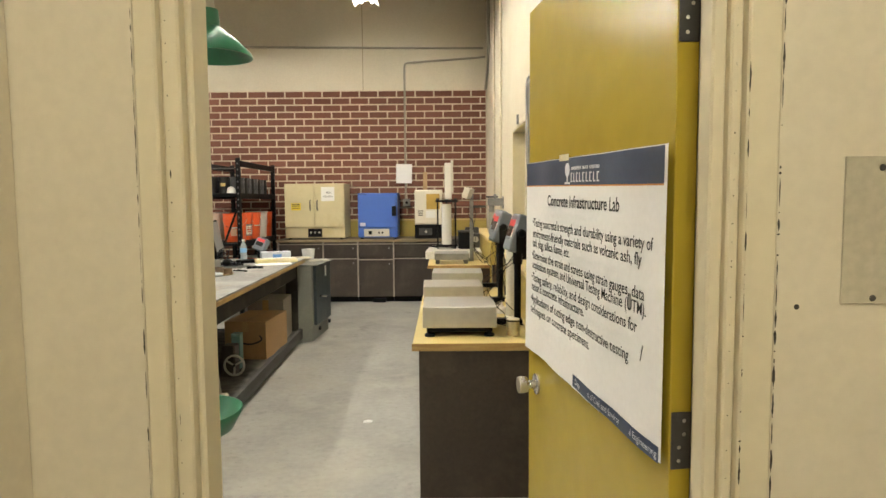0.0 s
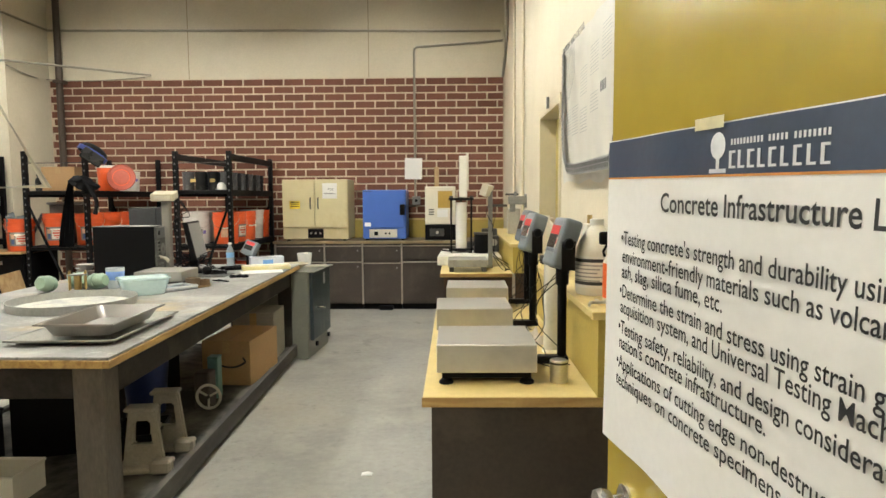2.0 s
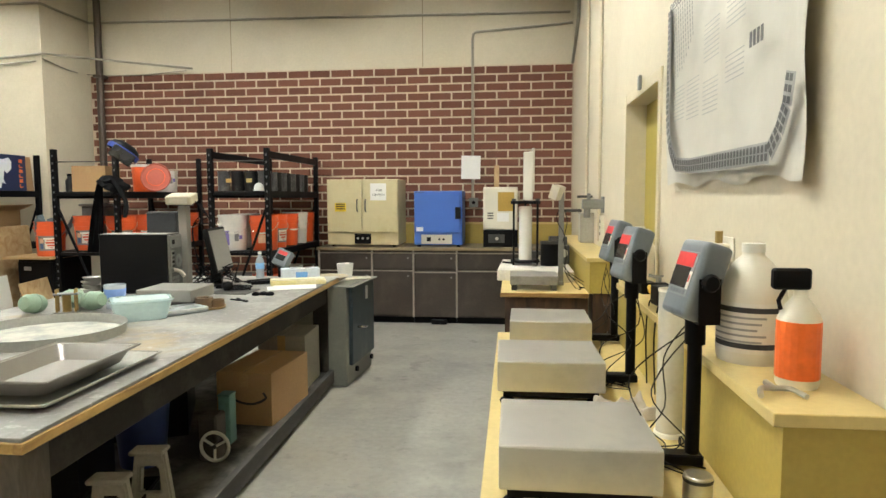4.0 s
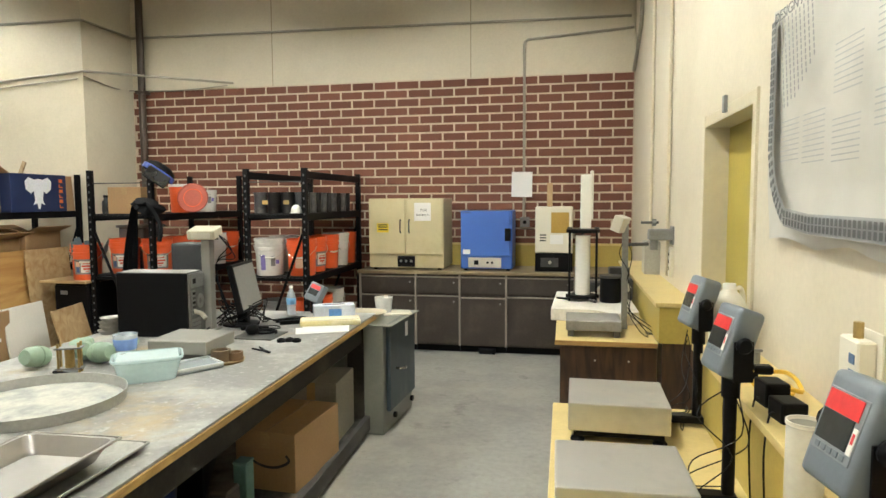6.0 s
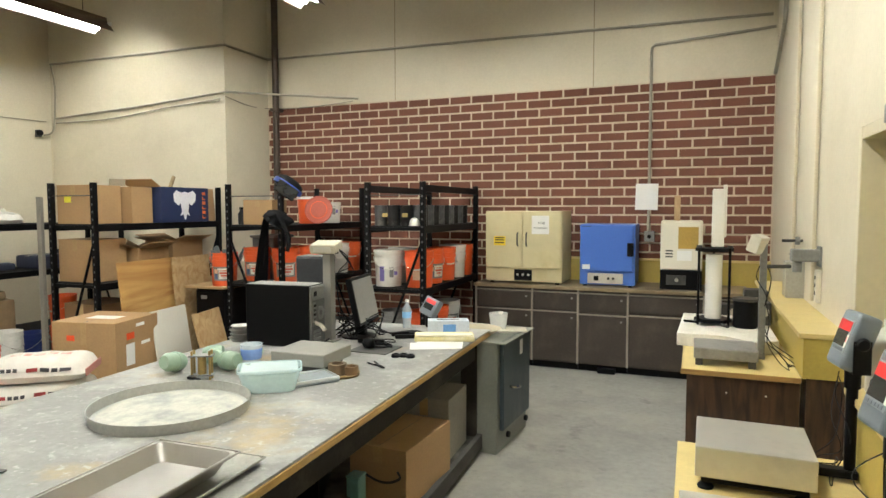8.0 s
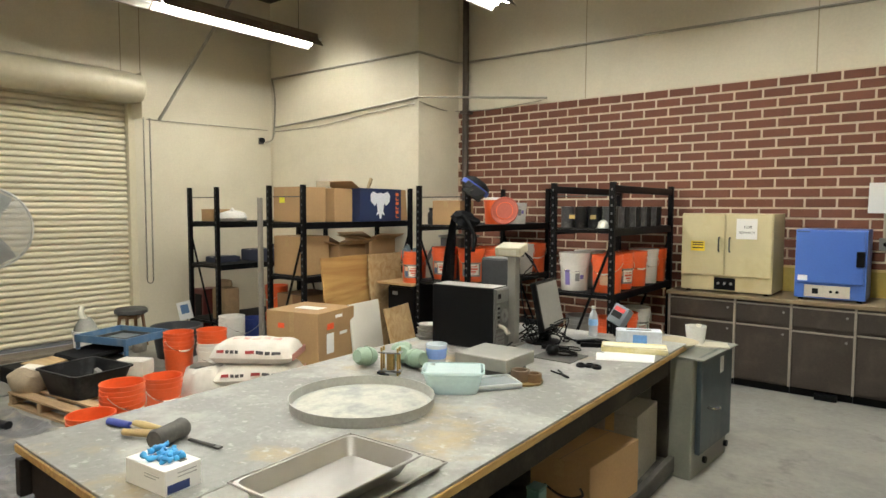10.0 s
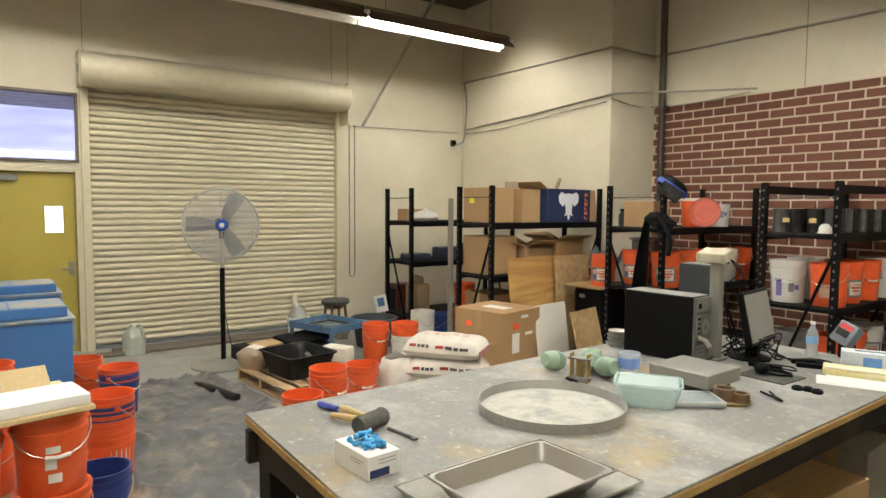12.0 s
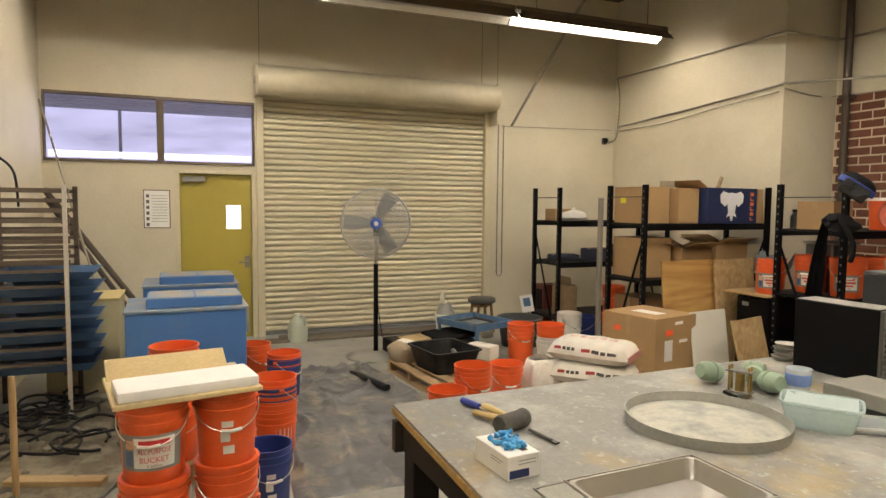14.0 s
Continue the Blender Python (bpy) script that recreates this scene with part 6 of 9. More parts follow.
part("rear_panel", bm_box(0.0, 0.016, 0.003, 0.177, 0.01, 0.392, 0.003), M_REAR, pc, "dusty zinc rear panel")
for z in (0.02, 0.045, 0.07, 0.095):
    part("slot_cover", bm_box(0.016, 0.021, 0.015, 0.115, z, z + 0.018, 0.001), M_GREYSTEEL, pc)
part("power_supply", bm_box(0.016, 0.021, 0.012, 0.165, 0.305, 0.385, 0.002), M_GREYSTEEL, pc)
part("power_socket", bm_box(0.021, 0.024, 0.025, 0.060, 0.33, 0.36, 0.001), M_BLACKPLASTIC, pc)
part("fan_grille", moved(lathe([(0.018, 0), (0.045, 0), (0.045, 0.004), (0.018, 0.004)], 18), pose(0.018, 0.115, 0.215, 0, 90)), M_GREYSTEEL, pc)
part("port_plate", bm_box(0.016, 0.020, 0.014, 0.058, 0.14, 0.29, 0.001), M_GREYSTEEL, pc)
for k in range(5):
    part("port", bm_box(0.020, 0.024, 0.022, 0.050, 0.15 + 0.028 * k, 0.166 + 0.028 * k, 0.001), M_DARKSTEEL if k % 2 else M_BLACKPLASTIC, pc)
part("cable_plug", tube([(0.02, 0.04, 0.16), (0.07, 0.03, 0.15), (0.10, 0.02, 0.12)], 0.014), M_PIPE, pc)
pc2 = thing("computer_case", on_table(-2.72, 6.26, 4), "dark grey upright computer case behind the black tower", "computer")
part("case", bm_box(-0.11, 0.12, -0.02, 0.16, 0.004, 0.53, 0.006), mat("charcoal_case", (0.022, 0.023, 0.025), 0.5, spec=0.2), pc2)
part("front_panel", bm_box(-0.105, 0.115, -0.026, -0.0205, 0.012, 0.52, 0.003), mat("charcoal_panel", (0.04, 0.041, 0.044), 0.5, spec=0.2), pc2)
part("top_plate", bm_box(-0.105, 0.115, -0.015, 0.155, 0.5305, 0.534), mat("charcoal_dusty_top", (0.12, 0.12, 0.115), 0.7), pc2)
cs = thing("stacked_lids", on_table(-2.925, 5.70) @ Matrix.Scale(0.85, 4), "small stack of dusty metal dishes", "dishes")
for k in range(4):
    part("dish", lathe([(0, 0.0), (0.05, 0.0), (0.075, 0.03), (0.078, 0.03), (0.052, 0.0 - 0.002), (0, -0.002)], 20, m=pose(0.01 * (k % 2), 0.006 * k, 0.002 + 0.03 * k)), M_DUSTYSTEEL, cs, smooth=40)
mn = thing("monitor", on_table(-2.245, 6.12, 9), "thin black flat monitor seen at a slant", "monitor")
MR = pose(0.03, 0.0, 0.26, 0, 0, 90) @ pose(0, 0, 0, -12, 0, 0)
part("bezel", bm_box(-0.20, 0.20, -0.02, 0.02, -0.16, 0.16, 0.005), M_BLACKPLASTIC, mn, at=MR)
part("screen", bm_box(-0.185, 0.185, -0.0225, -0.0195, -0.142, 0.142), mat("grey_screen", (0.20, 0.195, 0.185), 0.4), mn, "blank dusty grey screen", at=MR)
part("neck", bm_box(-0.02, 0.05, -0.03, 0.03, 0.01, 0.22, 0.004), M_BLACKPLASTIC, mn)
part("base", lathe([(0, 0), (0.12, 0), (0.12, 0.01), (0.03, 0.02), (0, 0.02)], 24), M_BLACKPLASTIC, mn, smooth=40)
for i, (x, y, a) in enumerate(((-1.90, 6.18, 30), (-1.97, 6.26, 45), (-2.06, 5.95, 10), (-1.84, 6.28, 15))):
    h = thing("probe", on_table(x, y, a), "black hand-held probe with a cable on the table", "probe", group="probes beside the monitor")
    part("grip", bm_box(-0.09, 0.09, -0.016, 0.016, 0.0, 0.028, 0.008, 2), M_BLACKPLASTIC, h)
    part("cable", tube(smooth_path([(0.09, 0, 0.014), (0.15, 0.04, 0.006), (0.10, 0.12, 0.005), (-0.05, 0.10, 0.005), (-0.12, 0.16, 0.005)]), 0.004, 6), M_CABLE, h)
wc = thing("web_camera", on_table(-1.96, 5.78, 0), "round black device with coiled cable on a grey plate", "device")
part("plate", bm_box(-0.12, 0.14, -0.10, 0.14, 0, 0.006, 0.001), M_DARKSTEEL, wc)
part("ball", lathe([(0, 0.01), (0.03, 0.015), (0.042, 0.04), (0.03, 0.068), (0, 0.075)], 18, m=pose(-0.03, 0, 0)), M_BLACKPLASTIC, wc, smooth=60)
part("cable", tube([(0.03 + 0.07 * math.cos(t) * (1 + 0.1 * math.sin(3 * t)), 0.05 + 0.05 * math.sin(t), 0.012 + 0.001 * t) for t in [0.4 * i for i in range(38)]], 0.004, 6), M_CABLE, wc)
hp = thing("cable_heap", pose(0, 0, 0), "heap of black computer cables on the table", "cables")
rt2 = random.Random(8)
for k in range(9):
    pts = [(-2.30 + rt2.uniform(-0.12, 0.2), 6.10 + rt2.uniform(-0.1, 0.25), TZ + 0.006 + rt2.uniform(0, 0.16)) for _ in range(6)]
    pts[0] = (pts[0][0], pts[0][1], TZ + 0.006)
    pts[-1] = (pts[-1][0], pts[-1][1], TZ + 0.006)
    part("cable", tube(smooth_path(pts, 5), 0.004, 5), M_CABLE, hp, smooth=60)
rg2 = thing("ring_mould", on_table(-1.84, 5.19), "brown rusty ring mould in shallow dish", "mould")
part("dish", lathe([(0, 0.002), (0.095, 0.002), (0.10, 0.012), (0.104, 0.012), (0.098, 0), (0, 0)], 26), mat("amber_dish", (0.23, 0.15, 0.05), 0.35), rg2, smooth=35)
part("ring", lathe([(0.035, 0.003), (0.05, 0.003), (0.05, 0.06), (0.035, 0.06), (0.035, 0.003)], 20, m=pose(-0.02, 0.0, 0)), mat("rusty_iron", (0.12, 0.08, 0.045), 0.7), rg2, smooth=40)
part("ring", lathe([(0.028, 0.003), (0.04, 0.003), (0.04, 0.045), (0.028, 0.045), (0.028, 0.003)], 20, m=pose(0.045, 0.03, 0)), mat("brown_iron", (0.16, 0.10, 0.05), 0.7), rg2, smooth=40)
pl2 = thing("pliers", on_table(-1.74, 5.42, -35), "dark pliers on the table", "pliers")
for s in (-1, 1):
    part("arm", tube(smooth_path([(-0.08, s * 0.022, 0.008), (-0.02, s * 0.012, 0.008), (0.02, -s * 0.005, 0.008), (0.07, -s * 0.003, 0.008)]), 0.005), M_BLACKSTEEL, pl2)
sc2 = thing("knob_set", on_table(-1.70, 5.67, 10), "three joined black round grips on the table", "tool")
for k in range(3):
    part("grip", lathe([(0.014, 0), (0.026, 0), (0.028, 0.012), (0.02, 0.02), (0.014, 0.02)], 16, m=pose(-0.045 + 0.045 * k, 0.014 * (k % 2), 0)), M_BLACKPLASTIC, sc2, smooth=40)
bt = thing("water_bottle", on_table(-2.07, 6.53), "clear plastic water bottle with a blue label", "bottle")
part("bottle", lathe([(0, 0.002), (0.030, 0.0), (0.033, 0.01), (0.031, 0.05), (0.033, 0.06), (0.033, 0.13), (0.026, 0.155), (0.013, 0.18), (0.013, 0.195)], 20), M_CLEARP, bt, smooth=50)
part("cap", lathe([(0, 0.193), (0.0145, 0.193), (0.0145, 0.21), (0, 0.21)], 14), M_WHITEPLASTIC, bt)
part("paper_label", lathe([(0.0336, 0.075), (0.0342, 0.077), (0.0342, 0.12), (0.0336, 0.122)], 20), mat("pale_blue_label", (0.20, 0.42, 0.70), 0.4), bt, smooth=40)
wi = thing("weighing_indicator", on_table(-1.90, 6.60, -25), "spare grey weighing indicator with a red label on the table", "indicator")
part("bracket", bm_box(-0.05, 0.05, -0.02, 0.02, 0.0, 0.10, 0.004), M_BLACKSTEEL, wi)
T2 = pose(0, -0.005, 0.15, -28, 14, 0)
part("body", bm_box(-0.07, 0.07, -0.03, 0.03, -0.07, 0.07, 0.014, 2), M_GREYPLASTIC, wi, "slate grey housing", smooth=50, at=T2)
part("red_label", bm_box(-0.05, 0.045, -0.0325, -0.030, 0.022, 0.052), M_RED, wi, at=T2)
part("display", bm_box(-0.05, 0.04, -0.0325, -0.030, -0.025, 0.018), M_LCD, wi, "dark display window", at=T2)
tx = thing("tissue_box", on_table(-1.735, 6.51, 25), "white and blue tissue box on the table", "tissue box")
part("carton", bm_box(-0.145, 0.145, -0.06, 0.06, 0, 0.085, 0.002), mat("white_blue_carton", (0.62, 0.66, 0.74), 0.45), tx)
part("print", bm_box(-0.04, 0.05, -0.0612, -0.06, 0.005, 0.06), mat("blue_print", (0.15, 0.33, 0.70), 0.5), tx)
part("slot", bm_box(-0.08, 0.08, -0.02, 0.02, 0.085, 0.0858), M_DARKINK, tx)
nb = thing("yellow_pad", on_table(-1.66, 6.24, 22), "pale yellow folded cloth pad on the table", "pad")
part("pad", bm_box(-0.20, 0.20, -0.09, 0.09, 0, 0.035, 0.012, 2), mat("pale_yellow_cloth", (0.66, 0.58, 0.28), 0.8, var=0.1, stain=(0.72, 0.68, 0.52), stain_amt=0.9, stain_scale=6, bump=0.4), nb, smooth=50)
part("fold", bm_box(-0.19, 0.19, -0.085, 0.0, 0.036, 0.045, 0.004), mat("cream_cloth", (0.72, 0.67, 0.50), 0.8), nb)
for k, (dx, dy, a) in enumerate(((-1.65, 6.02, 24), (-1.62, 6.05, 18))):
    single("paper_sheet", bm_box(-0.15, 0.15, -0.10, 0.10, 0.0005 + 0.002 * k, 0.0015 + 0.002 * k), M_PAPER, "white paper sheet lying on the table", "paper", on_table(dx, dy, a), group="papers on the table")

# things on the lower shelf
def carton(m, w, l, h, label, name="cardboard_box", tape=True, mt=M_CARD, open_top=False):
    c = thing(name, m, label, "box")
    if open_top:
        for x0, x1, y0, y1 in ((-w / 2, -w / 2 + 0.006, -l / 2, l / 2), (w / 2 - 0.006, w / 2, -l / 2, l / 2), (-w / 2 + 0.006, w / 2 - 0.006, -l / 2, -l / 2 + 0.006), (-w / 2 + 0.006, w / 2 - 0.006, l / 2 - 0.006, l / 2)):
            part("side", bm_box(x0, x1, y0, y1, 0.006, h), mt, c)
        part("base", bm_box(-w / 2, w / 2, -l / 2, l / 2, 0, 0.006), mt, c)
        for s in (-1, 1):
            part("flap", moved(bm_box(0, 0.005, -l / 2 + 0.01, l / 2 - 0.01, 0, w * 0.42), pose(s * w / 2, 0, h, 0, s * 70)), mt, c)
            part("flap", moved(bm_box(-w / 2 + 0.01, w / 2 - 0.01, 0, 0.005, 0, l * 0.35), pose(0, s * l / 2, h, -s * 75)), mt, c)
    else:
        part("carton", bm_box(-w / 2, w / 2, -l / 2, l / 2, 0, h, 0.003), mt, c)
        part("flap_joint", bm_box(-0.001, 0.001, -l / 2 + 0.004, l / 2 - 0.004, h, h + 0.001), M_DARKINK, c)
    if tape:
        part("tape", bm_box(-0.028, 0.028, -l / 2 - 0.0012, -l / 2, h * 0.72, h), mat("clear_tan_tape", (0.42, 0.29, 0.15), 0.25), c)
    return c


SZ = 0.115
carton(pose(-1.675, 5.60, SZ, 0, 0, -4), 0.36, 0.56, 0.325, "cardboard shipping box under the work table")
carton(pose(-1.72, 6.20, SZ, 0, 0, 3), 0.34, 0.40, 0.40, "dusty pale box on the lower shelf", mt=mat("dusty_pale_card", (0.26, 0.245, 0.21), 0.8))
single("curved_mark", tube(smooth_path([(-0.13, 0, 0.03), (-0.05, 0, 0.0), (0.03, 0, 0.0), (0.10, 0, 0.035), (0.085, 0, 0.07)]), 0.009, 6), M_INK, "dark curved printed mark on the box", "mark", pose(-1.655, 5.3225, 0.25, 0, 0, -4))
for k, y in enumerate((3.90, 4.17)):
    fp = thing("mould_stand", pose(-1.60, y, SZ, 0, 0, 8), "dusty cream cast metal stand with an open window", "stand", group="cast stands on the lower shelf")
    M_CAST = mat("dusty_cream_cast_%d" % k, (0.27, 0.245, 0.19), 0.6, var=0.15)
    bm = bmesh.new()
    outer = [(-0.10, 0.02), (0.10, 0.02), (0.062, 0.31), (-0.062, 0.31)]
    inner = [(-0.045, 0.13), (0.045, 0.13), (0.036, 0.25), (-0.036, 0.25)]
    ring = [[bm.verts.new((x, yy, z)) for x, z in o] for o in (outer, inner) for yy in (-0.022, 0.022)]
    for q in range(4):
        w = (q + 1) % 4
        for a, c in ((ring[0], ring[2]), (ring[3], ring[1]), (ring[1], ring[0]), (ring[2], ring[3])):
            bm.faces.new((a[q], a[w], c[w], c[q]))
    bmesh.ops.bevel(bm, geom=list(bm.edges), offset=0.008, segments=2, affect="EDGES")
    part("frame", bm, M_CAST, fp, smooth=50)
    part("top_lip", bm_box(-0.075, 0.07, -0.05, 0.035, 0.305, 0.325, 0.006), M_CAST, fp)
    part("base", bm_box(-0.125, 0.125, -0.08, 0.08, 0, 0.028, 0.008), M_CAST, fp)
    part("foot", bm_box(0.05, 0.15, -0.10, -0.03, 0, 0.07, 0.012), M_CAST, fp)
vw = thing("hand_wheel_press", pose(-1.60, 4.76, SZ), "small press with a cream spoked hand wheel", "press")
part("body", bm_box(-0.11, -0.01, 0.02, 0.14, 0, 0.24, 0.01), mat("brown_machine_paint", (0.05, 0.04, 0.033), 0.6), vw)
bm = bmesh.new()
add_tube(bm, [(0.075 * math.cos(t), -0.02, 0.10 + 0.075 * math.sin(t)) for t in [2 * math.pi * i / 22 for i in range(22)]], 0.009, 6, True)
for k in range(3):
    a = 2 * math.pi * k / 3 + 0.5
    add_tube(bm, [(0, -0.02, 0.10), (0.07 * math.cos(a), -0.02, 0.10 + 0.07 * math.sin(a))], 0.007, 6)
part("hand_wheel", bm, M_SCALEBODY, vw, smooth=50)
part("shaft", tube([(0, -0.03, 0.10), (0, 0.05, 0.10)], 0.012), M_DARKSTEEL, vw)
tc = thing("teal_canister", pose(-1.66, 5.05, SZ), "flat teal metal plate standing on the shelf", "plate")
part("plate", bm_box(-0.05, 0.02, -0.04, 0.04, 0, 0.27, 0.004), mat("teal_paint", (0.12, 0.23, 0.21), 0.45), tc)
part("lip", bm_box(-0.052, 0.022, -0.042, 0.042, 0.271, 0.285, 0.003), mat("teal_paint_lip", (0.10, 0.19, 0.18), 0.45), tc)
bb = thing("blue_bin", pose(-2.0, 4.75, SZ), "dark blue plastic bin under the table", "bin")
part("bin", lathe([(0, 0), (0.11, 0), (0.14, 0.34), (0.145, 0.34), (0.145, 0.35), (0.13, 0.35), (0.105, 0.01), (0, 0.01)], 24), mat("dark_blue_plastic", (0.015, 0.03, 0.13), 0.45), bb, smooth=40)
part("rim", lathe([(0.146, 0.33), (0.15, 0.335), (0.15, 0.35), (0.146, 0.352)], 24), M_BLACKPLASTIC, bb)
for i, (x, y, w, l, h) in enumerate(((-2.1, 3.6, 0.24, 0.22, 0.13), (-2.5, 3.7, 0.4, 0.4, 0.3), (-1.75, 4.15, 0.25, 0.3, 0.12), (-2.2, 4.3, 0.45, 0.5, 0.36), (-2.3, 5.3, 0.5, 0.6, 0.34))):
    m_ = M_WHITEPLASTIC if i == 0 else M_BLACKPLASTIC
    ub = thing("storage_tub", pose(x, y, SZ, 0, 0, 6 * i), "dusty storage tub on the lower shelf" if i else "white plastic tub of scrap on the lower shelf", "tub", group="tubs under the table")
    part("base", bm_box(-w / 2, w / 2, -l / 2, l / 2, 0, 0.008), m_, ub)
    for x0, x1, y0, y1 in ((-w / 2, -w / 2 + 0.008, -l / 2, l / 2), (w / 2 - 0.008, w / 2, -l / 2, l / 2), (-w / 2 + 0.008, w / 2 - 0.008, -l / 2, -l / 2 + 0.008), (-w / 2 + 0.008, w / 2 - 0.008, l / 2 - 0.008, l / 2)):
        part("side", bm_box(x0, x1, y0, y1, 0.008, h), m_, ub)
    part("rim", tube([(-w / 2, -l / 2, h), (w / 2, -l / 2, h), (w / 2, l / 2, h), (-w / 2, l / 2, h)], 0.009, 6, True), m_, ub)

# ---- grey cabinet at the table's end ----
sf = thing("steel_cabinet", pose(-1.335, 6.50, 0, 0, 0, -4), "old grey steel cabinet with a dark blue-grey door", "cabinet")
M_SAFE = mat("grey_green_enamel", (0.20, 0.205, 0.175), 0.45, var=0.08, stain=(0.30, 0.29, 0.24), stain_amt=0.5, stain_scale=3)
M_SAFED = mat("dark_slate_enamel", (0.035, 0.052, 0.064), 0.4, var=0.12, stain=(0.16, 0.16, 0.15), stain_amt=0.5, stain_scale=4)
part("body", bm_box(-0.62, -0.035, 0, 0.66, 0.0, 0.79, 0.006), M_SAFE, sf)
dr = part("door", bm_box(-0.033, 0.0, 0.05, 0.64, 0.16, 0.80, 0.006), M_SAFED, sf, "dark slate door")
part("handle", tube(smooth_path([(0.0, 0.18, 0.45), (0.04, 0.18, 0.45), (0.045, 0.24, 0.44), (0.04, 0.29, 0.43)]), 0.010), M_CHROME, dr)
part("sticker", bm_box(0.0, 0.0015, 0.40, 0.46, 0.64, 0.75), M_PAPER, dr)
for y in (0.12, 0.52):
    part("roller", moved(lathe([(0, 0), (0.022, 0), (0.022, 0.02), (0, 0.02)], 12), pose(0.0, y, 0.12, 0, 90)), M_BLACKPLASTIC, sf)
part("top_plate", bm_box(-0.625, 0.03, -0.005, 0.665, 0.7905, 0.80, 0.002), M_SAFE, sf)
bw2 = thing("metal_bowl", pose(-1.57, 6.72, 0.80), "shallow dusty tan metal bowl on the cabinet", "bowl")
part("bowl", lathe([(0, 0.0), (0.07, 0.0), (0.16, 0.055), (0.165, 0.055), (0.075, -0.0), (0, -0.002)], 30), mat("tan_dusty_bowl", (0.38, 0.33, 0.23), 0.6), bw2, smooth=40)
part("dust", lathe([(0, 0.018), (0.095, 0.018)], 24), mat("pale_dust", (0.48, 0.43, 0.32), 0.9), bw2)
mj = thing("measuring_jug", pose(-1.50, 6.98, 0.80), "clear plastic measuring jug on the cabinet", "jug")
part("jug", lathe([(0, 0.003), (0.055, 0.003), (0.07, 0.13), (0.073, 0.13), (0.058, 0.0), (0, 0.0)], 24), film("cloudy_plastic", (0.85, 0.85, 0.82), 0.55), mj, smooth=35)
part("spout", bm_prism([(-0.02, 0.066), (0.02, 0.066), (0.0, 0.092)], 0.108, 0.130), M_WHITEPLASTIC, mj)
single("flat_lid", bm_box(-0.1, 0.12, -0.08, 0.08, 0, 0.012, 0.003), M_SCALEBODY, "flat dusty plate on the cabinet", "plate", pose(-1.40, 6.98, 0.80, 0, 0, 20))
single("paper_scrap", bm_prism([(-0.03, -0.02), (0.025, -0.015), (0.03, 0.012), (0.0, 0.03), (-0.028, 0.015)], 0, 0.004), M_PAPER, "small scrap of white paper on the floor", "scrap", pose(-0.51, 4.09, 0.0005))
# ---- black boltless racks ----
def rack(m, w, l, h, shelves, label, brace=1, top_rail=False):
    r = thing("storage_rack", m, label, "rack", group="black storage racks")
    for x in (0, w):
        for y in (0, l):
            p = part("post", bm_box(x - 0.026, x + 0.026, y - 0.024, y + 0.024, 0, h, 0.002), M_BLACKSTEEL, r)
            bm = bmesh.new()
            z = 0.12
            while z < h - 0.03:
                add_box(bm, -0.008, 0.008, -0.0255, -0.024, z, z + 0.022)
                z += 0.075
            if y == 0:
                tagged(part("slots", bm, M_SLOT, p, at=pose(x, 0, 0)), kind="stuff")
            else:
                bm.free()
    for z in shelves:
        for x in (0, w):
            part("beam", bm_box(x - 0.02, x + 0.02, 0.024, l - 0.024, z - 0.07, z, 0.002), M_BLACKSTEEL, r)
        for y in (0, l):
            part("tie", bm_box(0.026, w - 0.026, y - 0.012, y + 0.012, z - 0.045, z - 0.012, 0.002), M_BLACKSTEEL, r)
        part("shelf", bm_box(0.02, w - 0.02, 0.012, l - 0.012, z - 0.012, z + 0.003), M_SHELFBOARD, r)
    for y in (0, l):
        a, c = ((0.0, w) if brace > 0 else (w, 0.0))
        part("brace", tube([(a, y - 0.0, shelves[0] - 0.45), (c, y, shelves[-1] - 0.12)], 0.014, 6), M_BLACKSTEEL, r)
    if top_rail:
        part("beam", bm_box(w - 0.02, w + 0.02, 0.024, l - 0.024, h - 0.10, h - 0.03, 0.002), M_BLACKSTEEL, r)
        part("beam", bm_box(-0.02, 0.02, 0.024, l - 0.024, h - 0.10, h - 0.03, 0.002), M_BLACKSTEEL, r)
    for y in (0.0,):
        part("rail", tube([(0, y, h - 0.13), (w, y, h - 0.13)], 0.006, 6), M_DARKSTEEL, r)
    return r


M_SLOT = mat("slot_shadow_grey", (0.09, 0.09, 0.09), 0.7)
M_SHELFBOARD = mat("dark_shelf_board", (0.018, 0.017, 0.016), 0.8, spec=0.2)
SA, SB = 0.94, 1.56
rack(pose(-3.19, 8.02, 0), 0.61, 1.62, 2.0, (0.30, SA, SB), "black steel rack with buckets and black moulds", 1, True)
rack(pose(-4.82, 7.88, 0), 0.68, 1.75, 2.0, (0.30, SA, SB), "black steel rack with orange buckets and a box", -1)
rack(pose(-6.27, 6.92, 0), 0.60, 1.78, 2.0, (0.30, 0.98, 1.58), "black steel rack stacked with cardboard boxes", 1)
rack(pose(-7.92, 6.90, 0), 0.62, 1.78, 2.0, (0.30, 1.02, 1.56), "black steel rack with sparse clutter", -1)

# ---- buckets ----
def bucket_mat(name, c):
    return mat(name, c, 0.42, var=0.07, scale=4, grain=40, bump=0.05, stain=tuple(0.7 * v + 0.06 for v in c), stain_amt=0.4, stain_scale=6)


M_ORANGE = bucket_mat("orange_bucket_plastic", (0.72, 0.105, 0.022))
M_BWHITE = bucket_mat("white_bucket_plastic", (0.68, 0.66, 0.61))
M_BBLUE = bucket_mat("navy_bucket_plastic", (0.018, 0.035, 0.17))
M_BGREY = bucket_mat("grey_label", (0.20, 0.195, 0.19))
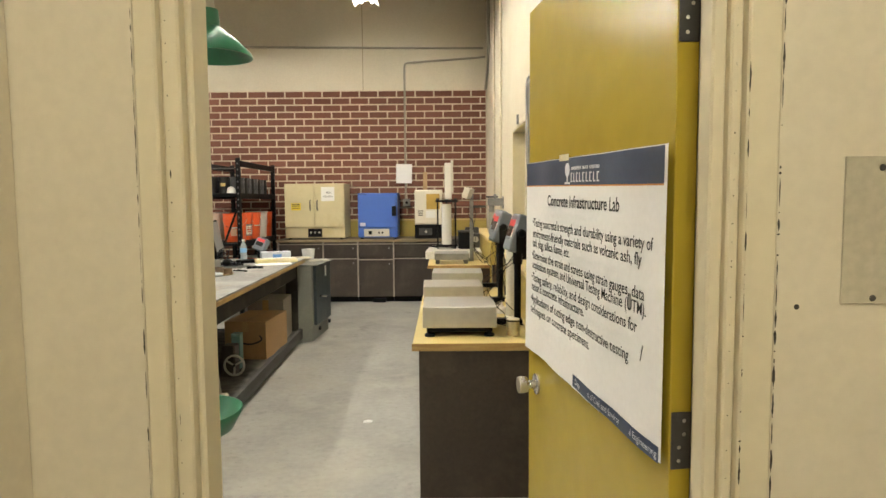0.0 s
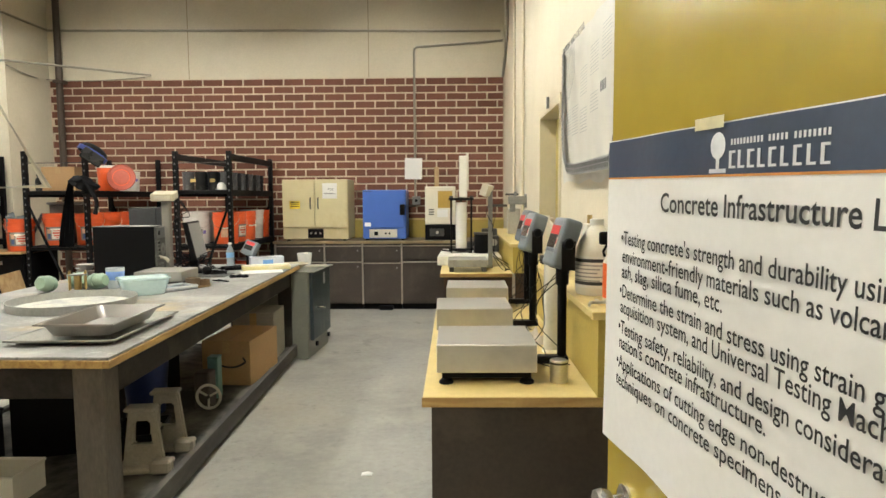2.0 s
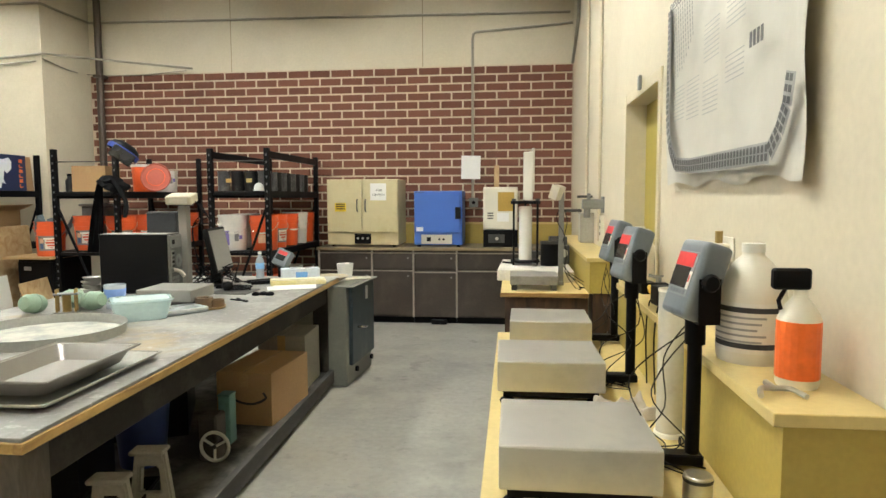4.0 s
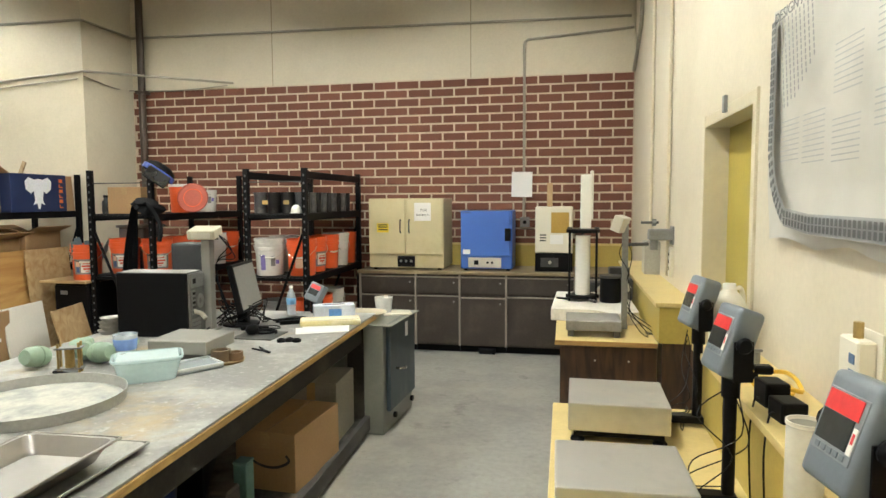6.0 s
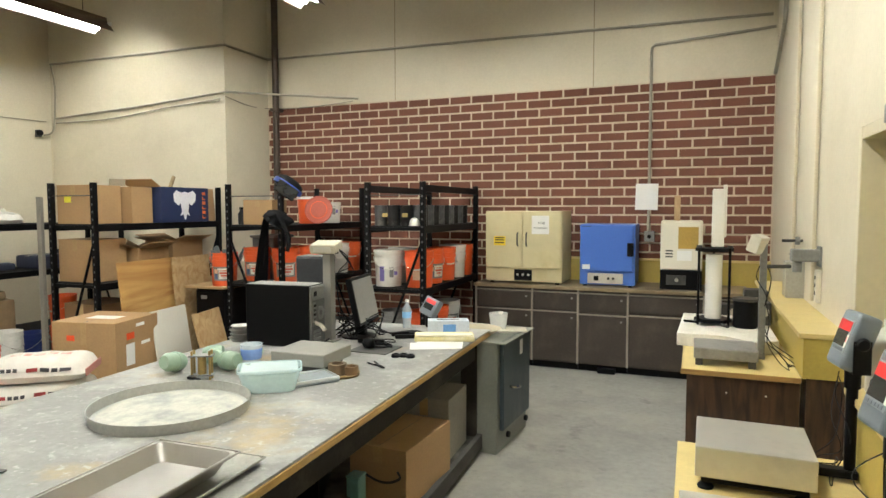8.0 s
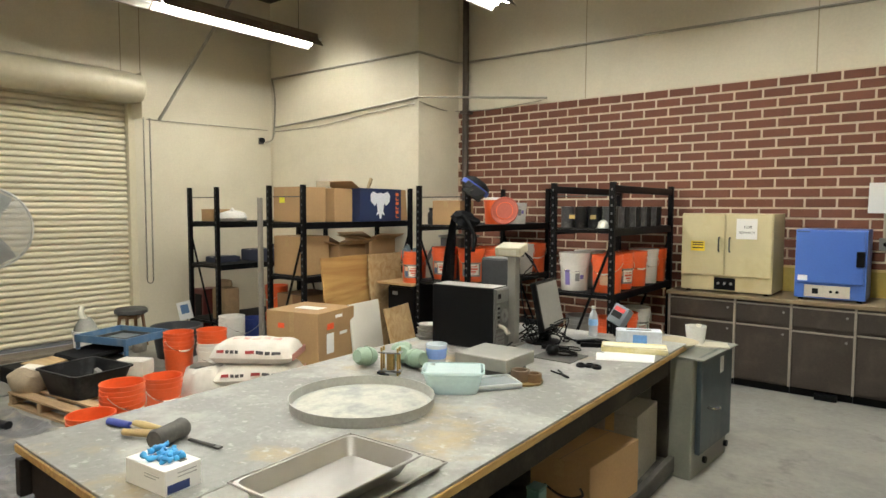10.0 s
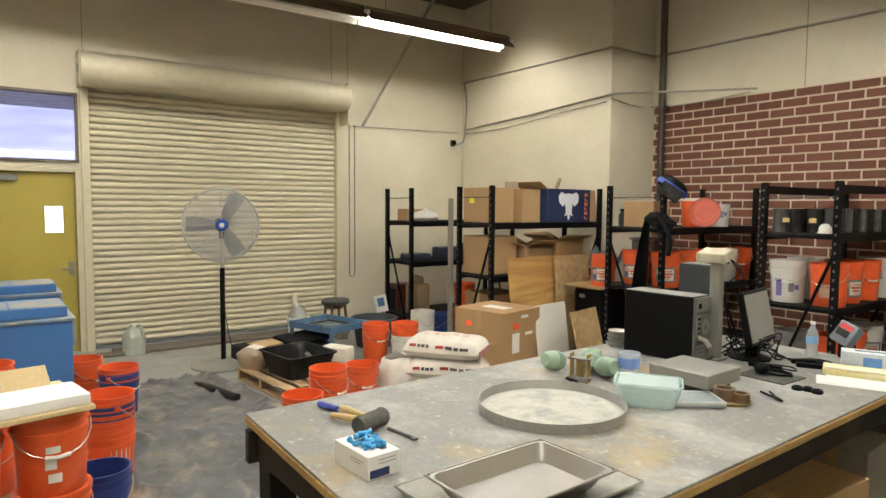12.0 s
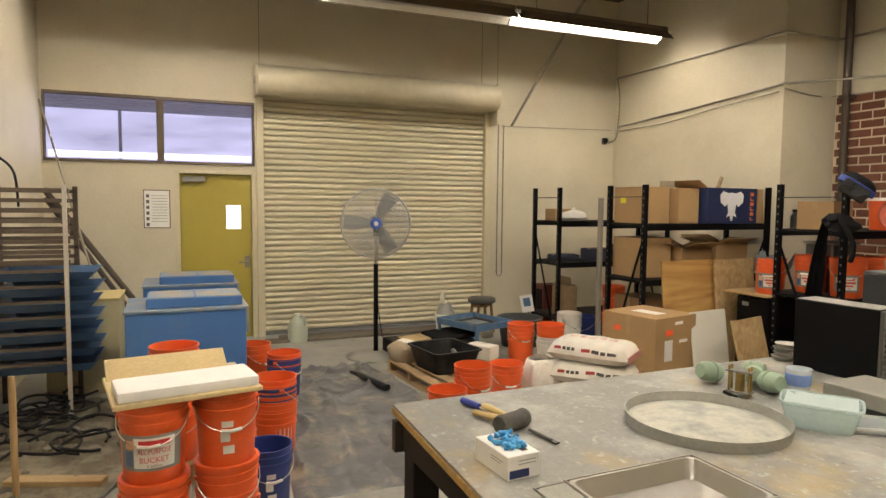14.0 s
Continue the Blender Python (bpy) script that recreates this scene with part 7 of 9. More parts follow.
M_FADEDRED = mat("faded_red_print", (0.55, 0.10, 0.06), 0.5)
M_PHOTONAVY = mat("photo_navy", (0.05, 0.09, 0.22), 0.5)
M_PHOTOTAN = mat("photo_pale_tan", (0.62, 0.40, 0.28), 0.5)
M_PURPLE = mat("violet_print", (0.18, 0.14, 0.42), 0.5)


def bucket(m, mt, label, lid=None, print_=None, bail=True, seed=0, name="bucket", r=0.15, h=0.365):
    """Five-gallon pail with reinforcing collar, rim, bail and print; local -y faces outwards."""
    b = thing(name, m, label, "bucket", group="plastic buckets")
    k = r / 0.15
    prof = [(0, 0.004), (0.128 * k, 0.0), (0.131 * k, 0.005), (0.141 * k, h * 0.70), (0.147 * k, h * 0.705), (0.1475 * k, h * 0.78), (0.1425 * k, h * 0.785), (0.1435 * k, h * 0.85), (0.1505 * k, h * 0.855), (0.151 * k, h * 0.90), (0.146 * k, h * 0.905), (0.147 * k, h * 0.97), (0.152 * k, h * 0.975), (0.152 * k, h), (0.142 * k, h), (0.126 * k, 0.02), (0, 0.012)]
    part("shell", lathe(prof, 28), mt, b, smooth=35)
    if bail:
        a = []
        for i in range(11):
            t = math.pi * i / 10
            a.append((0.154 * k * math.cos(t), -0.02 - 0.135 * k * math.sin(t) * 0.94, h * 0.80 - 0.11 * math.sin(t)))
        hd = part("bail", tube(a, 0.0028, 5), M_CHROME, b, smooth=60)
        part("grip", tube([a[4], a[5], a[6]], 0.009, 6), M_WHITEPLASTIC, hd)
        for s in (-1, 1):
            part("ear", bm_box(s * 0.150 * k - 0.008, s * 0.150 * k + 0.008, -0.02, 0.015, h * 0.77, h * 0.84, 0.004), mt, b)
    if lid:
        part("lid", lathe([(0.155 * k, h - 0.02), (0.157 * k, h - 0.005), (0.155 * k, h + 0.008), (0.14 * k, h + 0.010), (0.135 * k, h + 0.004), (0, h + 0.004)], 28), lid, b, smooth=40)

    def patch(a0, a1, z0, z1, out, pm, nm="label_patch"):
        bm = bmesh.new()
        n = 8
        pr = None
        for i in range(n + 1):
            t = radians(-90 + a0 + (a1 - a0) * i / n)
            rr = lambda z: (0.131 + 0.010 * z / (h * 0.70)) * k + out
            v = [bm.verts.new((rr(z) * math.cos(t), rr(z) * math.sin(t), z)) for z in (z0, z1)]
            if pr:
                bm.faces.new((pr[0], v[0], v[1], pr[1]))
            pr = v
        part(nm, bm, pm, b, smooth=60)
    if print_ == "gallon":
        patch(-62, 62, 0.07, 0.235, 0.0012, M_BGREY)
        patch(-28, 46, 0.085, 0.222, 0.0022, M_BWHITE)
        patch(-48, -30, 0.09, 0.16, 0.0024, mat("photo_blue", (0.10, 0.16, 0.3), 0.5))
        patch(-46, -26, 0.17, 0.21, 0.0024, mat("photo_tan", (0.62, 0.33, 0.2), 0.5))
        for txt, z, w, ink in (("ALL PURPOSE", 0.150, 0.145, M_RED), ("BUCKET", 0.110, 0.125, M_RED), ("5 Gallons", 0.090, 0.06, M_INK)):
            ob = words(txt, 0.036 if ink is M_RED else 0.016, ink, Matrix(), b, width=w, depth=0.0)
            xs = [v.co.x for v in ob.data.vertices]
            mid = (max(xs) + min(xs)) / 2
            for v in ob.data.vertices:
                zz = z + v.co.y
                rr = (0.131 + 0.010 * zz / (h * 0.70)) * k + 0.0034
                t = radians(-90 + 9) + (v.co.x - mid) / rr
                v.co = Vector((rr * math.cos(t), rr * math.sin(t), zz))
        patch(-18, 36, 0.186, 0.212, 0.003, M_RED, "name_bar")
    elif print_ == "photo":
        patch(-46, 46, 0.06, 0.215, 0.0012, M_BGREY)
        patch(-16, 36, 0.078, 0.196, 0.002, M_BWHITE)
        for a0, a1, z0, z1 in ((-8, 26, 0.166, 0.184), (-12, 30, 0.134, 0.154), (-6, 22, 0.106, 0.124), (2, 14, 0.088, 0.096)):
            patch(a0, a1, z0, z1, 0.003, M_FADEDRED, "print_bar")
        patch(-36, -22, 0.08, 0.135, 0.002, M_PHOTONAVY)
        patch(-38, -20, 0.14, 0.19, 0.002, M_PHOTOTAN)
    elif print_ == "violet":
        patch(-40, -18, 0.06, 0.21, 0.0015, M_PURPLE)
        patch(4, 22, 0.10, 0.20, 0.0015, M_BGREY)
        patch(24, 40, 0.12, 0.16, 0.0015, M_PURPLE)
    elif print_ == "letters":
        patch(-18, 4, 0.20, 0.23, 0.0015, M_BWHITE)
        patch(-20, -2, 0.13, 0.18, 0.0015, M_BWHITE)
        patch(-16, 6, 0.07, 0.11, 0.0015, M_BWHITE)
    elif print_ == "logo":
        patch(-16, 16, 0.08, 0.17, 0.0015, mat("faded_logo", (0.70, 0.45, 0.30), 0.6))
    elif print_ == "white_logo":
        patch(-30, 20, 0.09, 0.20, 0.0015, mat("white_logo_print", (0.70, 0.55, 0.48), 0.6))
    return b


OB, WB = "orange plastic bucket", "white plastic pail"
# buckets on rack A (lower shelf)
bucket(pose(-3.03, 8.17, SA, 0, 0, 25), M_BWHITE, WB + " with violet print and lid on a rack", M_BWHITE, "violet")
bucket(pose(-2.70, 8.20, SA, 0, 0, 10), M_ORANGE, OB + " with a faded round print on a rack", None, "logo")
bucket(pose(-2.73, 8.55, SA, 0, 0, 60), M_ORANGE, OB + " with a printed label on a rack", None, "photo")
bucket(pose(-3.05, 8.55, SA, 0, 0, 10), M_BWHITE, WB + " with lid on a rack", M_BWHITE, None)
bucket(pose(-2.72, 8.90, SA, 0, 0, 60), M_ORANGE, OB + " with wire handle on a rack", None, None)
bucket(pose(-2.72, 9.23, SA, 0, 0, 60), M_BWHITE, WB + " on a rack", M_BWHITE, None)
bucket(pose(-2.72, 9.50, SA, 0, 0, 60), M_ORANGE, OB + " at the rack's end", None, None, False)
for i, (x, y) in enumerate(((-2.75, 8.35), (-2.75, 8.75), (-2.78, 9.2))):
    bucket(pose(x, y, 0.303, 0, 0, 40), M_ORANGE if i < 2 else M_BWHITE, (OB if i < 2 else WB) + " on the rack's lowest shelf", None, "photo")
bucket(pose(-3.02, 8.30, 0.303), M_BGREY, "large grey plastic pail on the rack's lowest shelf", None, None, False)
# moulds on rack A top shelf
M_SHINYBLACK = mat("scuffed_black_mould", (0.009, 0.009, 0.010), 0.35, var=0.3, spec=0.35, stain=(0.16, 0.155, 0.14), stain_amt=0.45, stain_scale=9, stain_lo=0.57, stain_hi=0.7)
M_GREYMOULD = mat("grey_scuffed_mould", (0.06, 0.06, 0.064), 0.35, var=0.3, stain=(0.24, 0.235, 0.22), stain_amt=0.55, stain_scale=8)


def mould(x, y, z, mt, label="black plastic cylinder specimen mould on the rack"):
    c = thing("cylinder_mould", pose(x, y, z), label, "mould", group="cylinder moulds on the rack")
    part("tube", lathe([(0, 0), (0.062, 0), (0.064, 0.004), (0.064, 0.20), (0.0, 0.20)], 18), mt, c, smooth=40)
    part("lid", lathe([(0.065, 0.188), (0.068, 0.19), (0.068, 0.206), (0, 0.208)], 18), mt, c, smooth=40)
    return c


for i in range(4):
    mould(-3.08 + 0.145 * i, 8.10, SB + 0.003, M_SHINYBLACK if i % 3 else M_GREYMOULD)
for i in range(9):
    mould(-2.70, 8.28 + 0.15 * i, SB + 0.003, M_GREYMOULD if i % 2 else M_SHINYBLACK)
for i in range(5):
    mould(-2.90, 8.30 + 0.16 * i, SB + 0.003, M_SHINYBLACK)
hh = thing("white_helmet", pose(-2.68, 8.06, SB + 0.003) @ Matrix.Scale(0.78, 4), "small white dome on the shelf", "helmet")
part("shell", lathe([(0.075, 0.0), (0.078, 0.02), (0.07, 0.07), (0.045, 0.10), (0, 0.112)], 22), M_BWHITE, hh, smooth=60)
part("brim", lathe([(0.07, 0.0), (0.092, 0.004), (0.092, 0.01), (0.07, 0.014)], 22), M_BWHITE, hh)
for x, y in ((-2.78, 8.05 + 0.06), (-3.0, 8.06)):
    single("tan_sticker", bm_box(x - 0.03, x + 0.03, 8.032, 8.034, SB + 0.09, SB + 0.13), mat("tan_sticker", (0.42, 0.30, 0.10), 0.5), "tan paper sticker on a mould", "sticker")

# rack B
bucket(pose(-4.62, 8.10, SA, 0, 0, 20), M_ORANGE, OB + " with a photo label on a rack", None, "photo")
bucket(pose(-4.26, 8.12, SA, 0, 0, 35), M_ORANGE, OB + " with photo label and wire handle", None, "photo")
bucket(pose(-4.26, 8.50, SA, 0, 0, 45), M_ORANGE, OB + " on a rack", None, None)
bucket(pose(-4.26, 8.85, SA, 0, 0, 45), M_ORANGE, OB + " deep in a rack", None, "white_logo")
bucket(pose(-4.26, 9.20, SA, 0, 0, 45), M_BWHITE, WB + " deep in a rack", None, None)
bucket(pose(-4.26, 9.50, SA, 0, 0, 45), M_ORANGE, OB + " at the rack's far end", None, None)
carton(pose(-4.52, 8.12, SB + 0.003, 0, 0, 5), 0.36, 0.30, 0.27, "cardboard box on the rack's top shelf")
dj = thing("dark_jar", pose(-4.74, 8.02, SB + 0.003), "dark glass jar with a lid", "jar")
part("jar", lathe([(0, 0), (0.05, 0), (0.055, 0.02), (0.055, 0.12), (0.035, 0.15), (0.035, 0.17), (0, 0.17)], 18), M_SHINYBLACK, dj, smooth=45)
part("lid", lathe([(0.04, 0.165), (0.04, 0.19), (0, 0.19)], 18), M_BLACKPLASTIC, dj)
ol = thing("orange_disc", pose(-4.02, 8.42, SB + 0.16, 78, 0, 18), "round orange red bucket lid leaning on a pail", "lid")
part("disc", lathe([(0, 0), (0.15, 0.0), (0.158, 0.006), (0.158, 0.02), (0.15, 0.024), (0.14, 0.014), (0, 0.014)], 32), mat("faded_red_orange", (0.40, 0.085, 0.05), 0.45), ol, smooth=40)
part("ring", lathe([(0.09, 0.014), (0.095, 0.018), (0.10, 0.014)], 28), M_ORANGE, ol)
bucket(pose(-4.28, 8.62, SB + 0.003, 0, 0, 40), M_ORANGE, "faded red bucket with a lid on the rack", M_BWHITE, None, False, r=0.135, h=0.30)
bucket(pose(-4.20, 8.95, SB + 0.003, 0, 0, 40), M_BWHITE, "small white pail with violet print on the rack", None, "violet", False, r=0.13, h=0.25)
# hung dark coat, helmet and mask at the rack's post
bg = thing("hung_jacket", pose(-4.14, 7.80, 1.0), "black jacket and straps hung on a rack post", "jacket")
bm = bmesh.new()
g = []
for i in range(13):
    row = []
    for j in range(15):
        u, v = i / 12 - 0.5, j / 14
        wdt = 0.05 + 0.11 * (1 - v) ** 0.7
        fold = 0.03 * math.sin(u * 18 + 2 * v) * (1 - 0.4 * v)
        row.append(bm.verts.new((-0.10 + u * wdt - 0.09 * (1 - v), -0.03 + fold, -0.06 + 0.72 * v)))
    g.append(row)
for i in range(12):
    for j in range(14):
        bm.faces.new((g[i][j], g[i + 1][j], g[i + 1][j + 1], g[i][j + 1]))
bmesh.ops.solidify(bm, geom=list(bm.faces), thickness=0.02)
M_CLOTH = mat("black_cloth", (0.008, 0.008, 0.009), 0.9, bump=0.3, spec=0.15)
part("cloth", bm, M_CLOTH, bg, smooth=60)
part("strap", tube(smooth_path([(0.0, -0.05, 0.70), (0.10, -0.07, 0.62), (0.18, -0.05, 0.45), (0.16, -0.05, 0.3)]), 0.022, 6), M_CLOTH, bg, smooth=60)
bm = lathe([(0, -0.05), (0.09, -0.04), (0.13, 0.0), (0.10, 0.035), (0, 0.05)], 24)
for v in bm.verts:
    v.co.x *= 1.1
    v.co.z *= 0.8
    v.co += Vector((0.09, 0.05, 0.08)) * noise.noise(v.co * 11)
part("collar", moved(bm, pose(0.04, -0.04, 0.62, 10, 50)), M_CLOTH, bg, smooth=40)
hm = thing("welding_helmet", pose(-4.06, 7.92, 1.985, 0, 35, 40) @ Matrix.Diagonal((1.15, 1.0, 1.0, 1.0)), "dark face shield with a blue band on top of the rack", "helmet")
part("shell", lathe([(0.13, -0.05), (0.135, 0.0), (0.12, 0.04), (0.07, 0.07), (0, 0.075)], 18), M_BLACKPLASTIC, hm, smooth=50)
part("band", lathe([(0.137, -0.05), (0.142, -0.045), (0.142, 0.0), (0.137, 0.005)], 18), mat("blue_band", (0.03, 0.06, 0.32), 0.4), hm)
part("visor", moved(bm_box(-0.10, 0.10, -0.16, -0.13, -0.14, -0.01, 0.01), pose(0, 0, 0)), mat("smoked_visor", (0.012, 0.012, 0.014), 0.25), hm)
# rack C
C2, C1 = 1.583, 0.983
carton(pose(-6.02, 7.16, C2, 0, 0, 2), 0.44, 0.40, 0.40, "plain cardboard box with a yellow sticker on the rack")
single("yellow_sticker", bm_box(-0.045, 0.045, -0.002, 0, -0.03, 0.03), mat("bright_yellow_paper", (0.75, 0.72, 0.03), 0.5), "bright yellow sticker on a cardboard box", "sticker", pose(-6.08, 6.956, C2 + 0.25, 0, 0, 2))
carton(pose(-5.92, 7.535, C2, 0, 0, 3), 0.44, 0.30, 0.39, "taped cardboard box on the rack's top shelf")
tt = thing("navy_box", pose(-5.86, 8.11, C2, 0, 0, 4), "navy blue cardboard box with a white print and orange lettering shape", "box")
M_NAVYBOX = mat("navy_carton", (0.010, 0.020, 0.070), 0.5, var=0.1)
part("carton", bm_box(-0.22, 0.22, -0.40, 0.40, 0, 0.40, 0.003), M_NAVYBOX, tt)
bm = bmesh.new()
pts = [(-0.19, 0.32), (-0.14, 0.365), (-0.06, 0.34), (0.0, 0.35), (0.06, 0.34), (0.14, 0.365), (0.19, 0.32), (0.18, 0.24), (0.11, 0.19), (0.07, 0.22), (0.055, 0.12), (0.085, 0.07), (0.03, 0.09), (0.012, 0.03), (-0.012, 0.03), (-0.03, 0.09), (-0.085, 0.07), (-0.055, 0.12), (-0.07, 0.22), (-0.11, 0.19), (-0.18, 0.24)]
bm.faces.new([bm.verts.new((0.2225, y - 0.02, z)) for y, z in pts])
part("white_print", bm, M_WHITEINK, tt, "plain white printed shape")
M_OPRINT = mat("orange_print", (0.70, 0.15, 0.03), 0.5)
for k in range(6):
    z = 0.345 - 0.056 * k
    bm = bm_box(0.2205, 0.2225, 0.285, 0.300 if k % 2 else 0.340, z - 0.030, z + 0.008)
    add_box(bm, 0.2206, 0.2226, 0.301, 0.342, z - 0.030, z - 0.018)
    part("orange_print", bm, M_OPRINT, tt, "orange printed bars")
part("flap", moved(bm_box(-0.22, 0.22, -0.004, 0, 0, 0.16), pose(0, -0.40, 0.40, 60)), M_CARD, tt)
single("card_sheet", moved(bm_box(-0.15, 0.15, -0.006, 0, 0, 0.40), pose(-5.80, 8.60, C2 + 0.0, -6, 0, 75)), M_CARD, "loose cardboard sheet standing on the rack", "cardboard")
single("card_scrap", moved(bm_box(-0.08, 0.08, -0.004, 0, 0, 0.08), pose(-5.95, 7.45, C2 + 0.40, 10, 0, 60)), mat("grey_card", (0.30, 0.26, 0.19), 0.8), "grey cardboard scrap on a box", "cardboard")
single("wood_offcut", moved(bm_box(-0.02, 0.02, -0.01, 0.01, 0, 0.15), pose(-5.9, 8.15, C2 + 0.40, 0, 25, 0)), wood("offcut", (0.40, 0.29, 0.16), (0.30, 0.2, 0.1), 0.6, "Z"), "thin wooden offcut lying on a box", "offcut")
carton(pose(-6.02, 7.18, C1), 0.48, 0.42, 0.44, "large cardboard box on the rack's middle shelf")
carton(pose(-5.93, 7.68, C1, 0, 0, 3), 0.44, 0.46, 0.33, "open cardboard box on the rack's middle shelf", open_top=True)
carton(pose(-5.93, 8.22, C1, 0, 0, -2), 0.44, 0.46, 0.38, "cardboard box with open flaps on the rack", open_top=True)
carton(pose(-6.0, 7.25, 0.303), 0.5, 0.5, 0.45, "cardboard box on the rack's lowest shelf", mt=mat("brown_card", (0.22, 0.12, 0.055), 0.8))
single("upright_board", bm_box(-6.42, -6.36, 6.86, 6.90, 0, 1.86, 0.003), mat("grey_board", (0.22, 0.20, 0.17), 0.6), "tall narrow grey board standing beside a rack", "board")
# plywood sheets leaning
M_PLY = wood("plywood", (0.50, 0.31, 0.11), (0.33, 0.16, 0.045), 0.5, "Y", 0.9)
M_PLY2 = wood("pale_plywood", (0.46, 0.33, 0.17), (0.33, 0.20, 0.085), 0.6, "X", 1.3)
single("plywood_sheet", moved(bm_box(-0.01, 0.01, -0.42, 0.38, 0, 0.86, 0.001), pose(-5.42, 7.42, 0.34, 0, -6, 4)), M_PLY, "large stained plywood sheet leaning on the rack", "plywood")
single("wood_crate", bm_box(-5.75, -5.40, 7.0, 7.85, 0, 0.338, 0.004), M_PLY2, "low wooden crate before the rack", "crate")
single("plywood_sheet", moved(bm_box(-0.008, 0.008, -0.30, 0.32, 0, 1.20, 0.001), pose(-5.38, 8.00, 0.0, 0, -5, 4)), M_PLY2, "pale plywood board leaning on the rack", "plywood")
single("white_board", moved(bm_box(-0.008, 0.008, -0.25, 0.28, 0, 0.74, 0.001), pose(-4.95, 7.22, 0.0, 0, -8, 8)), M_WHITEPLASTIC, "plain white board leaning upright", "board")
single("plywood_sheet", moved(bm_box(-0.008, 0.008, -0.27, 0.27, 0, 0.72, 0.001), pose(-4.55, 7.42, 0.0, 0, -14, 14)), M_PLY2, "short stained plywood board leaning", "plywood")
fc = thing("file_cabinet", pose(-4.98, 8.05, 0), "black two-drawer cabinet with a wooden board on top", "cabinet")
part("body", bm_box(-0.28, 0.12, -0.20, 0.40, 0, 0.86, 0.004), M_BLACKSTEEL, fc)
for z in (0.10, 0.48):
    d = part("drawer", bm_box(-0.27, 0.11, -0.222, -0.20, z, z + 0.35, 0.003), M_BLACKPLASTIC, fc)
    part("label_holder", bm_box(-0.20, -0.12, -0.226, -0.222, z + 0.26, z + 0.30), M_GREYSTEEL, d)
part("board", bm_box(-0.40, 0.14, -0.28, 0.42, 0.861, 0.885, 0.002), M_PLY2, fc, "pale wooden board")
bucket(pose(-4.98, 7.98, 0.886, 0, 0, 30), M_ORANGE, OB + " of tools with a photo label on a board", None, "photo")
tools = thing("tool_bundle", pose(0, 0, 0), "dark trowels and boards standing in a bucket", "tools")
M_TOOLMIX = mat("dull_tool_mix", (0.11, 0.14, 0.16), 0.5)
for k in range(7):
    x, y = rnd.uniform(-0.08, 0.08), rnd.uniform(-0.08, 0.08)
    part("tool", moved(bm_box(-0.03, 0.03, -0.006, 0.006, 0.05, 0.36 + 0.1 * rnd.random(), 0.002), pose(-4.98 + x, 7.98 + y, 0.90, rnd.uniform(-20, 20), rnd.uniform(-20, 20), rnd.uniform(0, 90))), M_TOOLMIX, tools)
gbn = thing("grey_bin", pose(-4.66, 8.42, SA + 0.003), "grey plastic storage bin with a lid on the rack", "bin")
part("bin", bm_box(-0.15, 0.15, -0.17, 0.17, 0, 0.46, 0.01), mat("grey_bin_plastic", (0.16, 0.155, 0.16), 0.5), gbn)
part("lid", bm_box(-0.17, 0.17, -0.19, 0.19, 0.461, 0.49, 0.008), mat("pale_bin_lid", (0.38, 0.37, 0.36), 0.5), gbn)
# rack D clutter
carton(pose(-7.72, 7.15, 1.563), 0.26, 0.26, 0.16, "small cardboard box on the rack")
sb = thing("plastic_bag", pose(-7.42, 7.2, 1.563), "crumpled clear plastic bag on the rack", "bag")
bm = lathe([(0, 0), (0.16, 0.01), (0.19, 0.05), (0.15, 0.11), (0.05, 0.14), (0, 0.14)], 20)
for v in bm.verts:
    v.co += v.normal * 0.0 + Vector((0.02, 0.02, 0.015)) * noise.noise(v.co * 18)
part("film", bm, mat("dusty_white_film", (0.50, 0.48, 0.44), 0.4), sb, smooth=30)
part("knot", lathe([(0, 0.13), (0.03, 0.15), (0.01, 0.18), (0, 0.18)], 10), M_WHITEPLASTIC, sb)
for i, (x, y, w, l, h) in enumerate(((-7.65, 7.2, 0.3, 0.35, 0.08), (-7.5, 7.7, 0.4, 0.4, 0.16), (-7.6, 8.2, 0.35, 0.3, 0.2))):
    tr = thing("cloth_bundle", pose(x, y, 1.023), "dark blue folded fabric bundle on the rack", "fabric", group="fabric bundles")
    part("cloth", bm_box(-w / 2, w / 2, -l / 2, l / 2, 0, h, 0.03, 3), mat("navy_fabric_%d" % i, (0.03, 0.035, 0.06), 0.9, bump=0.4), tr, smooth=60)
    part("strap", bm_box(-0.03, 0.03, -l / 2 - 0.003, l / 2 + 0.003, h - 0.01, h + 0.003), M_GREYSTEEL, tr)
pb = thing("paper_sack", pose(-7.45, 7.1, 0), "brown paper sack standing on the floor under the rack", "sack")
part("sack", bm_box(-0.16, 0.16, -0.11, 0.11, 0.0, 0.72, 0.05, 2), mat("brown_paper", (0.25, 0.17, 0.09), 0.85, bump=0.5, grain=15, dist=0.02), pb, smooth=30)
part("fold", moved(bm_box(-0.14, 0.14, -0.03, 0.03, 0, 0.1, 0.02), pose(0, 0, 0.72, 12)), mat("brown_paper_fold", (0.22, 0.15, 0.08), 0.85), pb)
bk = thing("framed_sign", pose(-7.90, 6.86, 0.08, 0, -14, 25) @ Matrix.Scale(0.66, 4), "tilted white printed sign with a blue picture", "sign")
part("panel", bm_box(-0.16, 0.16, -0.012, 0.0, 0.30, 0.66, 0.004), M_PAPER, bk)
part("picture", bm_box(-0.08, 0.10, -0.0135, -0.012, 0.42, 0.60), mat("blue_picture", (0.08, 0.16, 0.32), 0.5), bk)
part("stand", tube([(0, 0, 0.0), (0, 0, 0.5)], 0.012), M_DARKSTEEL, bk)
